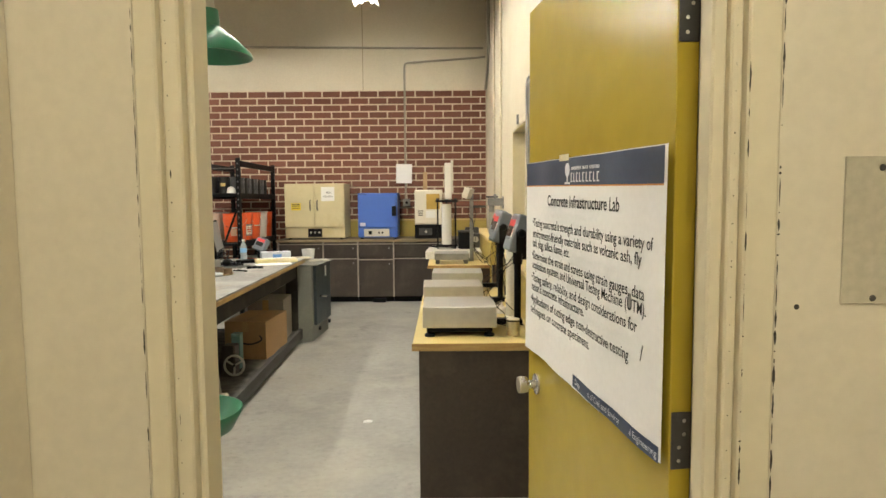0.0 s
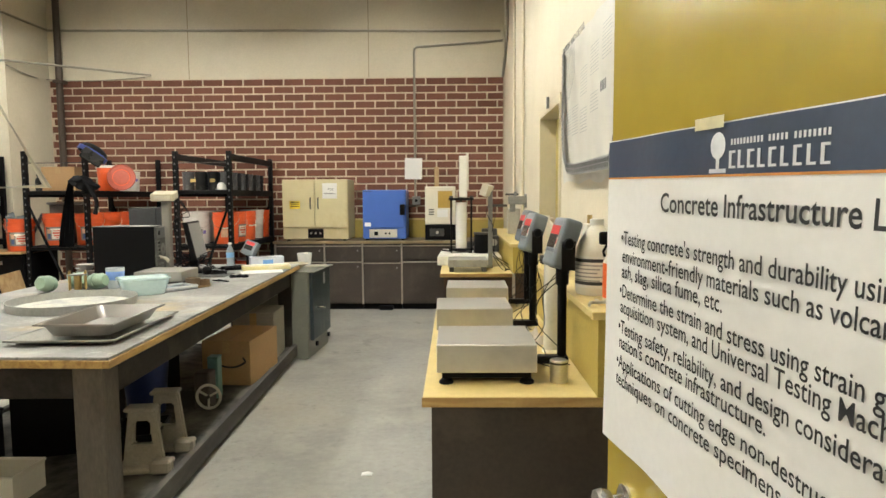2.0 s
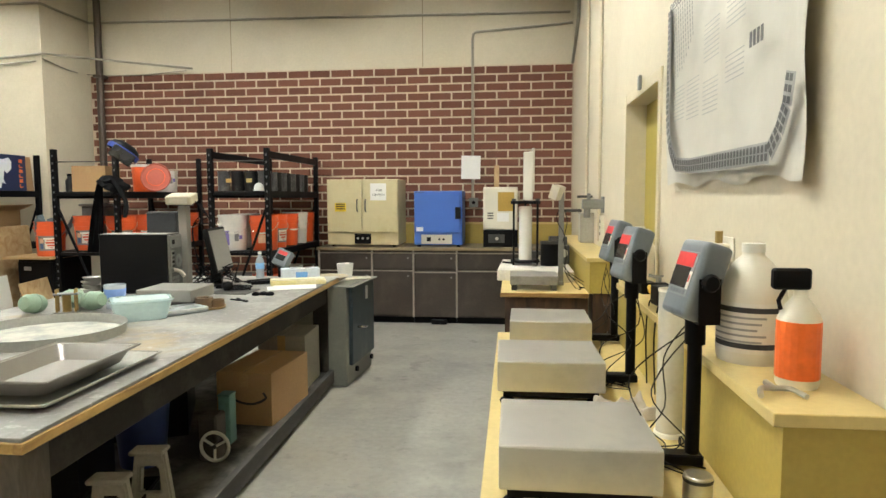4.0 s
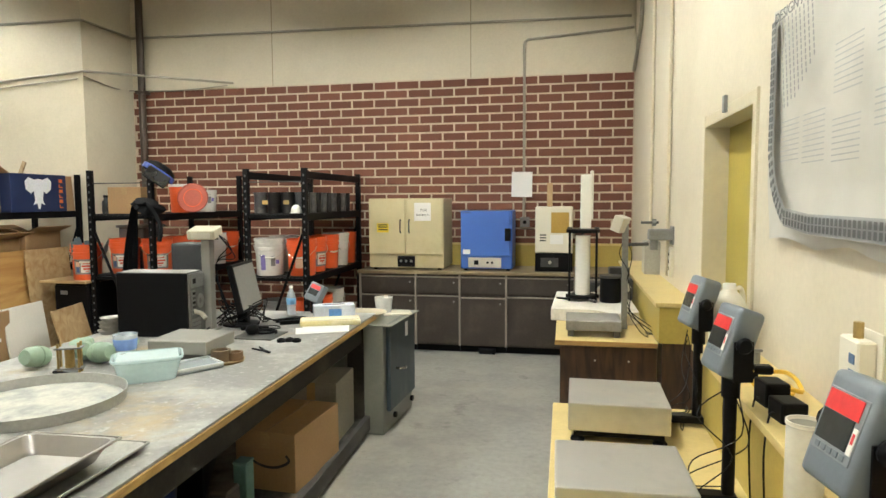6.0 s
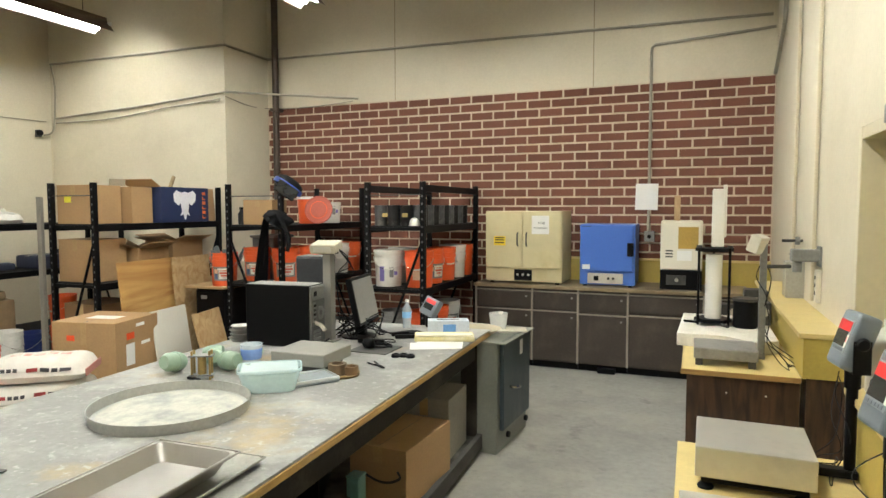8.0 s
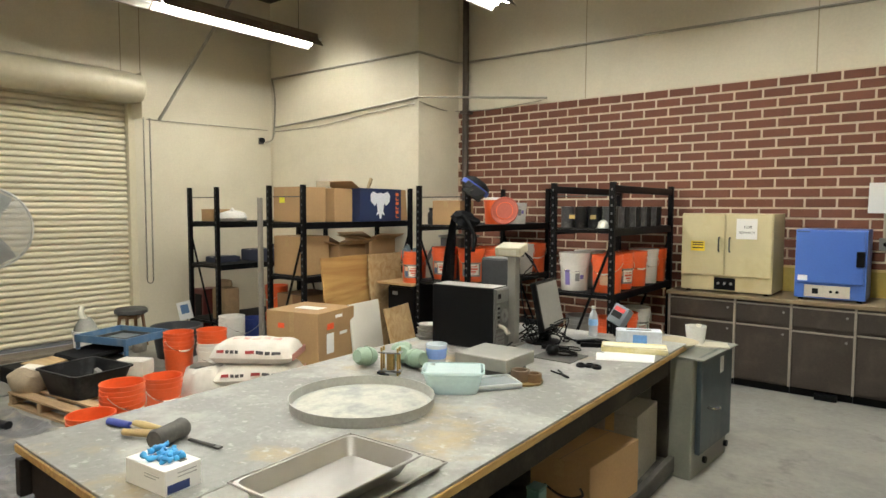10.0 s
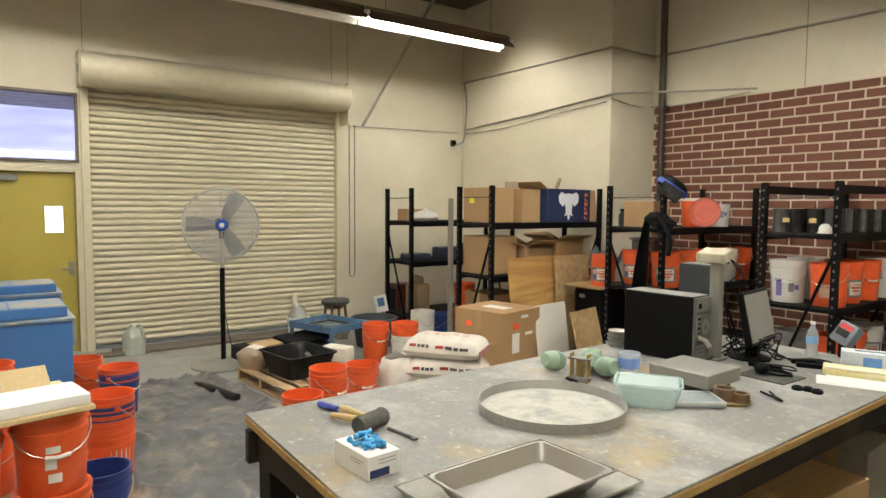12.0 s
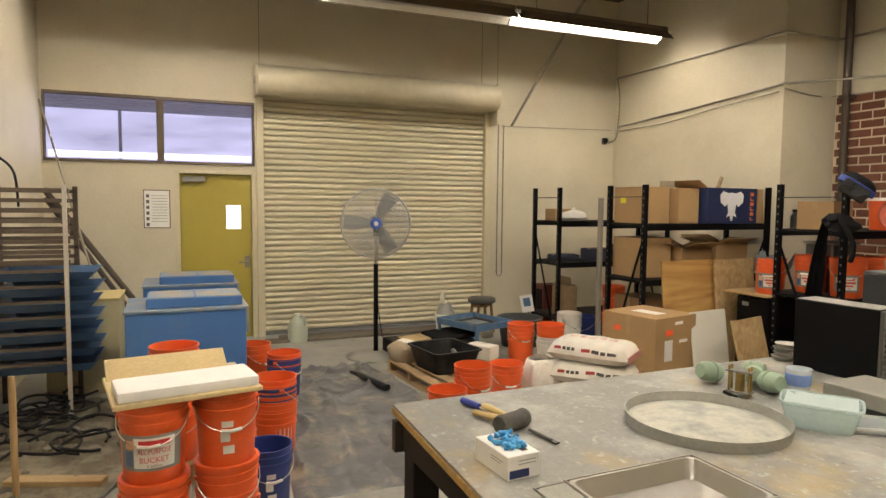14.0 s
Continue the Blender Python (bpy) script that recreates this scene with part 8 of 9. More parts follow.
rb_ = thing("red_cabinet", pose(-8.2, 7.3, 0), "narrow dark red metal frame on the floor", "frame")
part("frame", bm_box(-0.12, 0.12, -0.14, 0.14, 0, 0.62, 0.006), mat("dark_red_paint", (0.11, 0.018, 0.015), 0.5), rb_)
part("face", bm_box(-0.08, 0.08, -0.145, -0.14, 0.1, 0.55), M_BLACKSTEEL, rb_)
bucket(pose(-7.05, 7.6, 0.0), M_ORANGE, OB + " on the floor under a rack", None, None)
bucket(pose(-7.05, 7.6, 0.36), M_ORANGE, OB + " stacked on another", None, None)
bucket(pose(-6.95, 7.15, 0.0), M_BBLUE, "navy plastic bucket on the floor", None, None)
# ---- tall carton, cement bags, pails and pallet on the floor ----
bx = carton(pose(-5.25, 6.66, 0, 0, 0, 12), 0.64, 0.62, 0.72, "large sealed cardboard carton with orange stickers", name="large_carton")
part("top_label", bm_box(-0.14, 0.16, -0.10, 0.06, 0.7205, 0.7215), M_PAPER, bx, "white label on top")
part("orange_sticker", bm_box(-0.17, -0.09, -0.3115, -0.31, 0.55, 0.60), mat("orange_sticker", (0.85, 0.10, 0.02), 0.5), bx)
part("orange_sticker", bm_box(0.3200, 0.3215, -0.16, -0.05, 0.54, 0.60), mat("orange_sticker_side", (0.85, 0.10, 0.02), 0.5), bx)
part("white_label", bm_box(0.3200, 0.3215, -0.17, -0.05, 0.30, 0.50), M_PAPER, bx)
part("white_label", bm_box(0.3200, 0.3215, 0.05, 0.18, 0.46, 0.49), M_PAPER, bx)
part("white_label", bm_box(0.3200, 0.3215, -0.02, 0.10, 0.64, 0.67), M_PAPER, bx)


def sack(m, label, print_=True):
    s = thing("cement_bag", m, label, "bag", group="stacked cement bags")
    bm = bmesh.new()
    NX, NY = 18, 12
    top, bot = [], []
    for i in range(NX + 1):
        tr, br_ = [], []
        for j in range(NY + 1):
            u, v = 2 * i / NX - 1, 2 * j / NY - 1
            e = max(0.0, (1 - abs(u) ** 5) * (1 - abs(v) ** 4))
            nz = 0.014 * noise.noise(Vector((u * 2.4, v * 2.4, m.translation.z * 7)))
            x, y = u * 0.33 * (1 - 0.03 * abs(v) ** 3), v * 0.215 * (1 - 0.04 * abs(u) ** 3)
            tr.append(bm.verts.new((x, y, 0.055 + (0.105 * e ** 0.45 + nz) * (e > 0))))
            br_.append(bm.verts.new((x, y, 0.055 - 0.055 * e ** 0.3)))
        top.append(tr); bot.append(br_)
    for i in range(NX):
        for j in range(NY):
            bm.faces.new((top[i][j], top[i + 1][j], top[i + 1][j + 1], top[i][j + 1]))
            bm.faces.new((bot[i][j], bot[i][j + 1], bot[i + 1][j + 1], bot[i + 1][j]))
    bmesh.ops.remove_doubles(bm, verts=bm.verts, dist=0.0005)
    part("bag", bm, M_BAG, s, smooth=60)
    def skin(u, v):
        e = max(0.0, (1 - abs(u) ** 5) * (1 - abs(v) ** 4))
        nz = 0.014 * noise.noise(Vector((u * 2.4, v * 2.4, m.translation.z * 7)))
        return Vector((u * 0.33 * (1 - 0.03 * abs(v) ** 3), v * 0.215 * (1 - 0.04 * abs(u) ** 3) - (0.004 if v < -0.8 else 0), 0.058 + 0.105 * e ** 0.45 + nz))

    def stamp(u0, u1, v0, v1, mt):
        pb_ = bmesh.new()
        g_ = [[pb_.verts.new(skin(u0 + (u1 - u0) * a / 8, v0 + (v1 - v0) * b / 3)) for b in range(4)] for a in range(9)]
        for a in range(8):
            for b in range(3):
                pb_.faces.new((g_[a][b], g_[a + 1][b], g_[a + 1][b + 1], g_[a][b + 1]))
        part("print_bar", pb_, mt, s)
    if print_:
        for u0, u1, mt in ((-0.80, -0.62, M_BAGRED), (-0.58, -0.50, M_BAGINK), (-0.47, -0.38, M_BAGINK), (-0.35, -0.27, M_BAGINK), (-0.10, 0.12, M_BAGRED), (0.16, 0.34, M_BAGINK), (0.38, 0.50, M_BAGINK), (0.54, 0.76, M_BAGINK)):
            stamp(u0, u1, -0.985, -0.945, mt)
        for u0, u1, v0, v1 in ((-0.55, -0.35, -0.30, -0.05), (-0.30, -0.16, -0.28, 0.0), (-0.10, 0.10, -0.25, 0.02), (0.16, 0.34, -0.22, 0.05), (0.40, 0.60, -0.20, 0.06)):
            stamp(u0, u1, v0, v1, M_BAGFADE)
    part("end_seam", bm_box(0.328, 0.336, -0.19, 0.19, 0.035, 0.085, 0.002), mat("striped_seam", (0.45, 0.20, 0.16), 0.7), s)
    return s


M_BAGRED = mat("dark_red_bag_print", (0.28, 0.025, 0.02), 0.6)
M_BAGINK = mat("black_bag_print", (0.05, 0.045, 0.045), 0.6)
M_BAGFADE = mat("faded_red_bag_print", (0.60, 0.30, 0.25), 0.7, stain=(0.68, 0.64, 0.57), stain_amt=0.9, stain_scale=14, stain_lo=0.45, stain_hi=0.6)
M_BAG = mat("white_paper_sack", (0.68, 0.64, 0.57), 0.65, var=0.06, bump=0.5, grain=14, dist=0.012, stain=(0.45, 0.40, 0.33), stain_amt=0.4, stain_scale=5)
for k in range(3):
    sack(pose(-4.96 + 0.03 * (k % 2), 5.80, 0.190 * k, 0, 0, 36 + 7 * (k % 2)) @ Matrix.Diagonal((1.12, 1.12, 1.22, 1.0)), "white paper bag of cement additive in a stack")


def stack(x, y, mats_, step=0.075, z=0.0, rot=0, prints=None, top_label=""):
    """Buckets standing one inside the other."""
    for i, mm in enumerate(mats_):
        nm = {M_ORANGE: OB, M_BWHITE: WB, M_BBLUE: "navy blue plastic bucket"}[mm]
        bucket(pose(x, y, z + step * i, 0, 0, rot + 25 * i), mm, nm + (" nested in a stack on the floor" if len(mats_) > 1 else " standing on the floor"), None, prints[i] if prints else None, i == len(mats_) - 1)


stack(-4.72, 4.48, [M_ORANGE] * 3, 0.07, 0.0, 60)
stack(-5.17, 5.02, [M_ORANGE], 0.07, 0.0, 80)
stack(-4.52, 4.18, [M_ORANGE], 0.07, 0.03, 150)
stack(-6.38, 5.84, [M_ORANGE] * 2, 0.09, 0.0, 60)
bucket(pose(-6.05, 6.02, 0, 0, 0, 60), M_BWHITE, "cement-splashed white pail on the floor", None, None)
bucket(pose(-6.05, 6.02, 0.13, 0, 0, 20), M_ORANGE, OB + " nested in a white pail", None, None, False)
stack(-6.75, 6.72, [M_BWHITE] * 3, 0.05, 0.0, 60)
bucket(pose(-5.62, 6.22, 0, 0, 0, 60), M_BWHITE, WB + " behind the cement bags", None, None)
gt = thing("grey_tub", pose(-7.2, 6.28, 0), "round dark grey rubber tub on the floor", "tub")
part("tub", lathe([(0, 0), (0.22, 0), (0.27, 0.33), (0.285, 0.33), (0.285, 0.36), (0.262, 0.36), (0.215, 0.015), (0, 0.015)], 30), mat("dark_grey_rubber", (0.05, 0.052, 0.056), 0.6), gt, smooth=40)
part("rim", lathe([(0.286, 0.325), (0.292, 0.33), (0.292, 0.362), (0.286, 0.365)], 30), mat("grey_rim", (0.08, 0.083, 0.09), 0.5), gt)
wbag = thing("open_white_bag", pose(-5.22, 5.42, 0), "open crumpled white bag of dark sand on the floor", "bag")
bm = lathe([(0, 0), (0.17, 0.01), (0.20, 0.10), (0.19, 0.24), (0.15, 0.34), (0.11, 0.36), (0.12, 0.33)], 28)
for v in bm.verts:
    v.co += Vector((noise.noise(v.co * 9), noise.noise(v.co * 9 + Vector((5, 0, 0))), noise.noise(v.co * 9 + Vector((0, 7, 0))))) * 0.035 * min(1, v.co.z * 8)
part("film", bm, M_BAG, wbag, smooth=40)
part("sand", lathe([(0, 0.31), (0.06, 0.318), (0.115, 0.322)], 20), mat("dark_sand", (0.07, 0.06, 0.055), 0.95), wbag)

pa = thing("pallet", pose(-6.12, 4.95, 0, 0, 0, 6), "pale wooden pallet carrying a black tub", "pallet")
M_PALLET = wood("pallet_pine", (0.42, 0.30, 0.165), (0.32, 0.21, 0.11), 0.7, "X")
for i in range(7):
    part("deck_board", bm_box(-0.52, 0.52, -0.55 + 0.165 * i, -0.55 + 0.165 * i + 0.105, 0.105, 0.124, 0.002), M_PALLET, pa)
for x in (-0.5, -0.02, 0.46):
    part("runner", bm_box(x, x + 0.04, -0.55, 0.545, 0.02, 0.105, 0.002), M_PALLET, pa)
for y in (-0.55, 0.0, 0.45):
    part("bottom_board", bm_box(-0.52, 0.52, y, y + 0.09, 0.0, 0.02), M_PALLET, pa)
mt_ = thing("mixing_tub", pose(-6.05, 4.78, 0.124, 0, 0, 8), "black plastic mortar tub with cement scraps", "tub")
bm = bmesh.new()
rings = []
for s, z in ((0.80, 0.0), (1.0, 0.21), (1.06, 0.212), (1.06, 0.225), (0.98, 0.225), (0.78, 0.01)):
    a, b2, r = 0.30 * s, 0.26 * s, 0.06
    rings.append([bm.verts.new((cx * (a - r) + r * math.cos(radians(q)), cy * (b2 - r) + r * math.sin(radians(q)), z)) for cx, cy, q0 in ((1, 1, 0), (-1, 1, 90), (-1, -1, 180), (1, -1, 270)) for q in (q0, q0 + 30, q0 + 60, q0 + 90)])
for r0, r1 in zip(rings, rings[1:]):
    for i in range(16):
        bm.faces.new((r0[i], r0[(i + 1) % 16], r1[(i + 1) % 16], r1[i]))
bm.faces.new(rings[0][::-1]); bm.faces.new(rings[-1])
part("tub", bm, mat("black_tub_plastic", (0.006, 0.006, 0.007), 0.4, spec=0.2, stain=(0.07, 0.07, 0.068), stain_amt=0.35, stain_scale=5), mt_, smooth=40)
part("cement_scrap", moved(bm_box(-0.12, 0.12, -0.06, 0.06, 0, 0.03, 0.01), pose(-0.05, 0.0, 0.02, 4, 3, 20)), M_DUSTYTRAY, mt_)
part("trowel", moved(bm_box(-0.05, 0.05, -0.02, 0.02, 0, 0.18, 0.006), pose(0.16, 0.05, 0.06, 20, 20, 0)), M_GREYSTEEL, mt_)
sk2 = thing("sand_sack", pose(-6.52, 4.50, 0.124, 0, 0, 20), "tan sand sack on the pallet corner", "sack")
bm = lathe([(0, 0), (0.12, 0.0), (0.15, 0.06), (0.14, 0.14), (0.08, 0.19), (0, 0.2)], 18)
for v in bm.verts:
    v.co.x *= 1.3
    v.co += Vector((0.02, 0.02, 0.02)) * noise.noise(v.co * 10)
part("sack", bm, mat("tan_sackcloth", (0.30, 0.235, 0.16), 0.9, bump=0.4), sk2, smooth=50)
part("flap", moved(bm_box(-0.10, 0.10, -0.05, 0.05, 0, 0.02, 0.008), pose(0.02, 0.02, 0.185, 8)), M_BAG, sk2)
bt2 = thing("black_trough", pose(-7.05, 5.05, 0.0, 0, 0, 5), "long black plastic trough with a plank across it", "trough")
part("trough", bm_box(-0.36, 0.36, -0.5, 0.45, 0, 0.20, 0.03, 2), M_BLACKPLASTIC, bt2)
part("plank", moved(bm_box(-0.20, 0.1, -0.35, 0.1, 0, 0.02, 0.002), pose(-0.05, 0, 0.205, 3)), M_PLY2, bt2)
part("tarp", moved(bm_box(-0.30, 0.2, -0.1, 0.42, 0, 0.05, 0.02), pose(0.05, 0.05, 0.205, 4)), M_CLOTH, bt2)
bf = thing("blue_sieve_tray", pose(-7.0, 5.56, 0.0, 0, 0, 18) @ Matrix.Diagonal((0.78, 0.78, 0.95, 1.0)), "blue steel sieve tray with a wire mesh on a stand", "sieve")
M_STEELBLUE = mat("worn_steel_blue", (0.06, 0.13, 0.24), 0.5, var=0.12, stain=(0.22, 0.24, 0.25), stain_amt=0.5, stain_scale=5)
for x0, x1, y0, y1 in ((-0.45, -0.42, -0.38, 0.38), (0.42, 0.45, -0.38, 0.38), (-0.42, 0.42, -0.38, -0.35), (-0.42, 0.42, 0.35, 0.38)):
    part("side", bm_box(x0, x1, y0, y1, 0.36, 0.44, 0.003), M_STEELBLUE, bf)
part("mesh", bm_box(-0.42, 0.42, -0.35, 0.35, 0.37, 0.378), mat("grey_mesh", (0.16, 0.18, 0.19), 0.5), bf)
part("inner_frame", tube([(-0.22, -0.2, 0.40), (0.25, -0.2, 0.40), (0.25, 0.22, 0.40), (-0.22, 0.22, 0.40)], 0.016, 6, True), M_DARKSTEEL, bf)
for x in (-0.42, 0.42):
    for y in (-0.35, 0.35):
        part("leg", bm_box(x - 0.02, x + 0.02, y - 0.02, y + 0.02, 0, 0.36), M_STEELBLUE, bf)
single("white_pouch", moved(bm_box(-0.16, 0.16, -0.10, 0.10, 0, 0.16, 0.04, 2), pose(-6.28, 5.32, 0.124, 0, 0, 30)), M_BAG, "crumpled white plastic pouch on the pallet", "bag", smooth=40)
st2 = thing("stool", pose(-8.18, 6.22, 0), "low wooden stool with a worn dark cushion", "stool")
part("seat", lathe([(0, 0.40), (0.17, 0.40), (0.195, 0.42), (0.195, 0.455), (0.17, 0.475), (0, 0.48)], 24), mat("dark_vinyl", (0.05, 0.048, 0.045), 0.55), st2, smooth=50)
M_STOOLW = wood("stool_wood", (0.22, 0.11, 0.045), (0.15, 0.07, 0.03), 0.5, "Z")
for a in (45, 135, 225, 315):
    c, s = math.cos(radians(a)), math.sin(radians(a))
    part("leg", tube([(0.18 * c, 0.18 * s, 0), (0.135 * c, 0.135 * s, 0.40)], 0.022, 6), M_STOOLW, st2)
part("apron", lathe([(0.12, 0.35), (0.15, 0.35), (0.15, 0.40), (0.12, 0.40)], 4), M_STOOLW, st2)
wpl = thing("white_pail", pose(-8.05, 5.62, 0), "white pail with cloths and a glove on top", "pail")
part("pail", lathe([(0, 0), (0.12, 0), (0.14, 0.26), (0.148, 0.26), (0.148, 0.30), (0.13, 0.30), (0.11, 0.02), (0, 0.02)], 24), M_BWHITE, wpl, smooth=40)
part("cloth", lathe([(0, 0.40), (0.06, 0.44), (0.10, 0.38), (0.13, 0.29), (0, 0.28)], 12), M_DUSTYTRAY, wpl, smooth=60)
part("sprayer", tube(smooth_path([(0, 0, 0.40), (-0.02, -0.04, 0.50), (-0.03, -0.02, 0.58)]), 0.035, 8), M_MILKY, wpl, smooth=60)
for i, (x, y, r) in enumerate(((-7.9, 5.95, 0.10), (-7.75, 6.1, 0.08), (-8.3, 5.9, 0.12), (-7.85, 6.6, 0.13))):
    cr = thing("concrete_rubble", pose(x, y, 0), "dusty broken concrete specimen on the floor", "rubble", group="rubble by the roller door")
    bm = lathe([(0, 0), (r, 0.01), (r * 1.05, r), (r * 0.8, r * 1.6), (0, r * 1.8)], 12)
    for v in bm.verts:
        v.co += Vector((1, 1, 0.6)) * 0.03 * noise.noise(v.co * 14 + Vector((i, 0, 0)))
    part("chunk", bm, mat("rubble_%d" % i, (0.24, 0.21, 0.17), 0.9, bump=0.5), cr, smooth=25)
jug(pose(-8.36, 3.70, 0.0, 0, 0, 40), 0.36, 0.125, "cloudy green plastic jug on the floor", mat("cloudy_green_plastic", (0.46, 0.49, 0.40), 0.4), M_WHITEPLASTIC, band=mat("teal_label", (0.24, 0.33, 0.30), 0.5))

# ---- pedestal fan ----
fn = thing("pedestal_fan", pose(-7.24, 4.41, 0), "large industrial pedestal fan with a wire cage and grey blades", "fan")
part("base", lathe([(0, 0), (0.34, 0), (0.34, 0.015), (0.24, 0.04), (0.06, 0.055), (0.04, 0.07), (0, 0.07)], 36), mat("dusty_grey_base", (0.20, 0.19, 0.165), 0.6), fn, smooth=40)
part("lower_pole", tube([(0, 0, 0.05), (0, 0, 1.08)], 0.027, 14), M_BLACKSTEEL, fn, smooth=40)
part("upper_pole", tube([(0, 0, 1.08), (0, 0, 1.42)], 0.018, 12), M_CHROME, fn, "bare steel upper pole", smooth=40)
FR = pose(0, 0, 1.545, 0, 0, 76) @ pose(0, 0, 0, 90, 0, 0)      # fan axis towards the table
cage = bmesh.new()
R = 0.395
for side in (0.07, -0.09):
    for rr in [0.075 + 0.0122 * i for i in range(26)]:
        n = 40
        d = side * (1 - (rr / R) ** 3 * 0.75)
        add_tube(cage, [(rr * math.cos(2 * math.pi * i / n), rr * math.sin(2 * math.pi * i / n), d) for i in range(n)], 0.0021, 4, True)
    for k in range(8):
        a = 2 * math.pi * k / 8
        add_tube(cage, [(r_ * math.cos(a), r_ * math.sin(a), side * (1 - (r_ / R) ** 3 * 0.75)) for r_ in (0.05, 0.15, 0.25, 0.34, R)], 0.0032, 4)
n = 48
add_tube(cage, [(R * math.cos(2 * math.pi * i / n), R * math.sin(2 * math.pi * i / n), 0.0) for i in range(n)], 0.011, 6, True)
tagged(part("cage", cage, mat("grey_wire", (0.50, 0.49, 0.46), 0.4, metal=0.3), fn, "thin grey wire cage", at=FR), kind="stuff")
for k in range(3):
    bl = bmesh.new()
    pr = []
    for r_, hw, tw_ in ((0.05, 0.045, 32), (0.15, 0.074, 26), (0.27, 0.090, 20), (0.36, 0.080, 16)):
        c, s = math.cos(radians(tw_)), math.sin(radians(tw_))
        pr.append([bl.verts.new((r_, hw * c * q, hw * s * q * 0.8)) for q in (-1, 0.0, 1)])
    for a, c in zip(pr, pr[1:]):
        for j in range(2):
            bl.faces.new((a[j], c[j], c[j + 1], a[j + 1]))
    bmesh.ops.solidify(bl, geom=list(bl.faces), thickness=0.003)
    part("blade", bl, mat("grey_fan_blade_%d" % k, (0.33, 0.34, 0.35), 0.45), fn, "flat grey blade", at=FR @ pose(0, 0, -0.01, 0, 0, 62 - 122 * k), smooth=40)
part("hub", lathe([(0, 0.082), (0.05, 0.082), (0.066, 0.065), (0.066, 0.0), (0.05, -0.03), (0, -0.03)], 22), mat("blue_hub", (0.025, 0.07, 0.35), 0.4), fn, "blue hub", smooth=40, at=FR)
part("badge", lathe([(0, 0.0845), (0.026, 0.083)], 16), M_WHITEPLASTIC, fn, at=FR)
part("motor", lathe([(0, -0.22), (0.07, -0.21), (0.08, -0.17), (0.08, -0.06), (0.06, -0.04), (0, -0.04)], 20), M_DARKSTEEL, fn, smooth=40, at=FR)
part("yoke", tube([(0, 0, 1.40), (0, 0, 1.47)], 0.03, 10), M_DARKSTEEL, fn)
part("cord", tube(smooth_path([(-0.08, 0.02, 1.48), (-0.04, 0.03, 1.2), (-0.035, 0.02, 0.8), (-0.06, 0.06, 0.45), (-0.12, 0.14, 0.15), (-0.2, 0.3, 0.01)]), 0.005, 6), M_CABLE, fn, smooth=60)

# ---- plastic sheet on the floor ----
bm = bmesh.new()
NX, NY = 110, 60
g = []
for i in range(NX + 1):
    row = []
    for j in range(NY + 1):
        u, v = i / NX, j / NY
        x = -6.95 + 3.05 * u
        y = 2.95 + 0.22 * (1 - u) + (1.05 + 0.55 * u) * v
        w = noise.fractal(Vector((x * 1.6, y * 1.6, 0)), 0.8, 2.1, 4)
        ridge = abs(noise.noise(Vector((x * 1.1 + y * 0.9, y * 2.4 - x * 0.6, 3.0))))
        crease = abs(noise.noise(Vector((x * 2.6 - y * 1.2, y * 4.1 + x * 0.9, 9.0))))
        z = 0.010 + 0.022 * max(0, w) + 0.042 * max(0, 0.14 - ridge) / 0.14 + 0.018 * max(0, 0.12 - crease) / 0.12
        z += 0.05 * math.exp(-((v - 0.94) / 0.05) ** 2) * max(0, 0.45 - abs(u - 0.28)) if v > 0.8 else 0
        if i in (0, NX) or j in (0, NY):
            z = 0.003
        row.append(bm.verts.new((x + 0.03 * w, y + 0.05 * noise.noise(Vector((x, 0, 7))), z)))
    g.append(row)
for i in range(NX):
    for j in range(NY):
        bm.faces.new((g[i][j], g[i + 1][j], g[i + 1][j + 1], g[i][j + 1]))
single("plastic_sheet", bm, mat("dusty_black_sheeting", (0.105, 0.103, 0.108), 0.42, var=0.3, scale=3, bump=0.6, grain=9, dist=0.015, stain=(0.30, 0.265, 0.19), stain_amt=0.8, stain_scale=3.4, stain_lo=0.53, stain_hi=0.66), "wrinkled dusty black plastic sheet spread on the floor", "sheet", smooth=80)
rolled = tube(smooth_path([(-6.62, 3.95, 0.02), (-6.4, 4.0, 0.035), (-6.15, 4.03, 0.045), (-5.85, 4.12, 0.04)]), [0.008 + 0.028 * min(1, i / 8) for i in range(19)], 8)
single("rolled_sheet_edge", rolled, mat("black_rolled_plastic", (0.008, 0.008, 0.009), 0.35, spec=0.25), "rolled black edge of the plastic sheet", "sheet", smooth=60)

# ---- buckets with a board on top, bucket stacks ----
for x, y, pr in ((-3.38, 2.225, "gallon"), (-3.47, 2.55, "letters")):
    bucket(pose(x, y, 0.0, 0, 0, 80), M_ORANGE, OB + " at the bottom of a stack", None, None)
    bucket(pose(x, y, 0.14, 0, 0, 100), M_ORANGE, OB + " nested in a stack", M_ORANGE, None)
    bucket(pose(x, y, 0.505, 0, 0, 84 if pr == "gallon" else 96), M_ORANGE, OB + (" with a printed grey and white label" if pr == "gallon" else " with white letter marks"), M_ORANGE, pr)
bd2 = thing("foam_board", pose(-3.36, 2.37, 0.882, 0, 0, 100), "white foam slab on a pale board across buckets", "board")
part("board", bm_box(-0.32, 0.32, -0.13, 0.40, 0, 0.022, 0.003), mat("pale_tan_board", (0.58, 0.46, 0.25), 0.6), bd2, "pale tan board")
part("foam", bm_box(-0.30, 0.31, -0.11, 0.16, 0.0225, 0.07, 0.012, 2), mat("white_foam", (0.82, 0.81, 0.80), 0.8, var=0.03, grain=15, bump=0.1), bd2, "white foam slab", smooth=50)
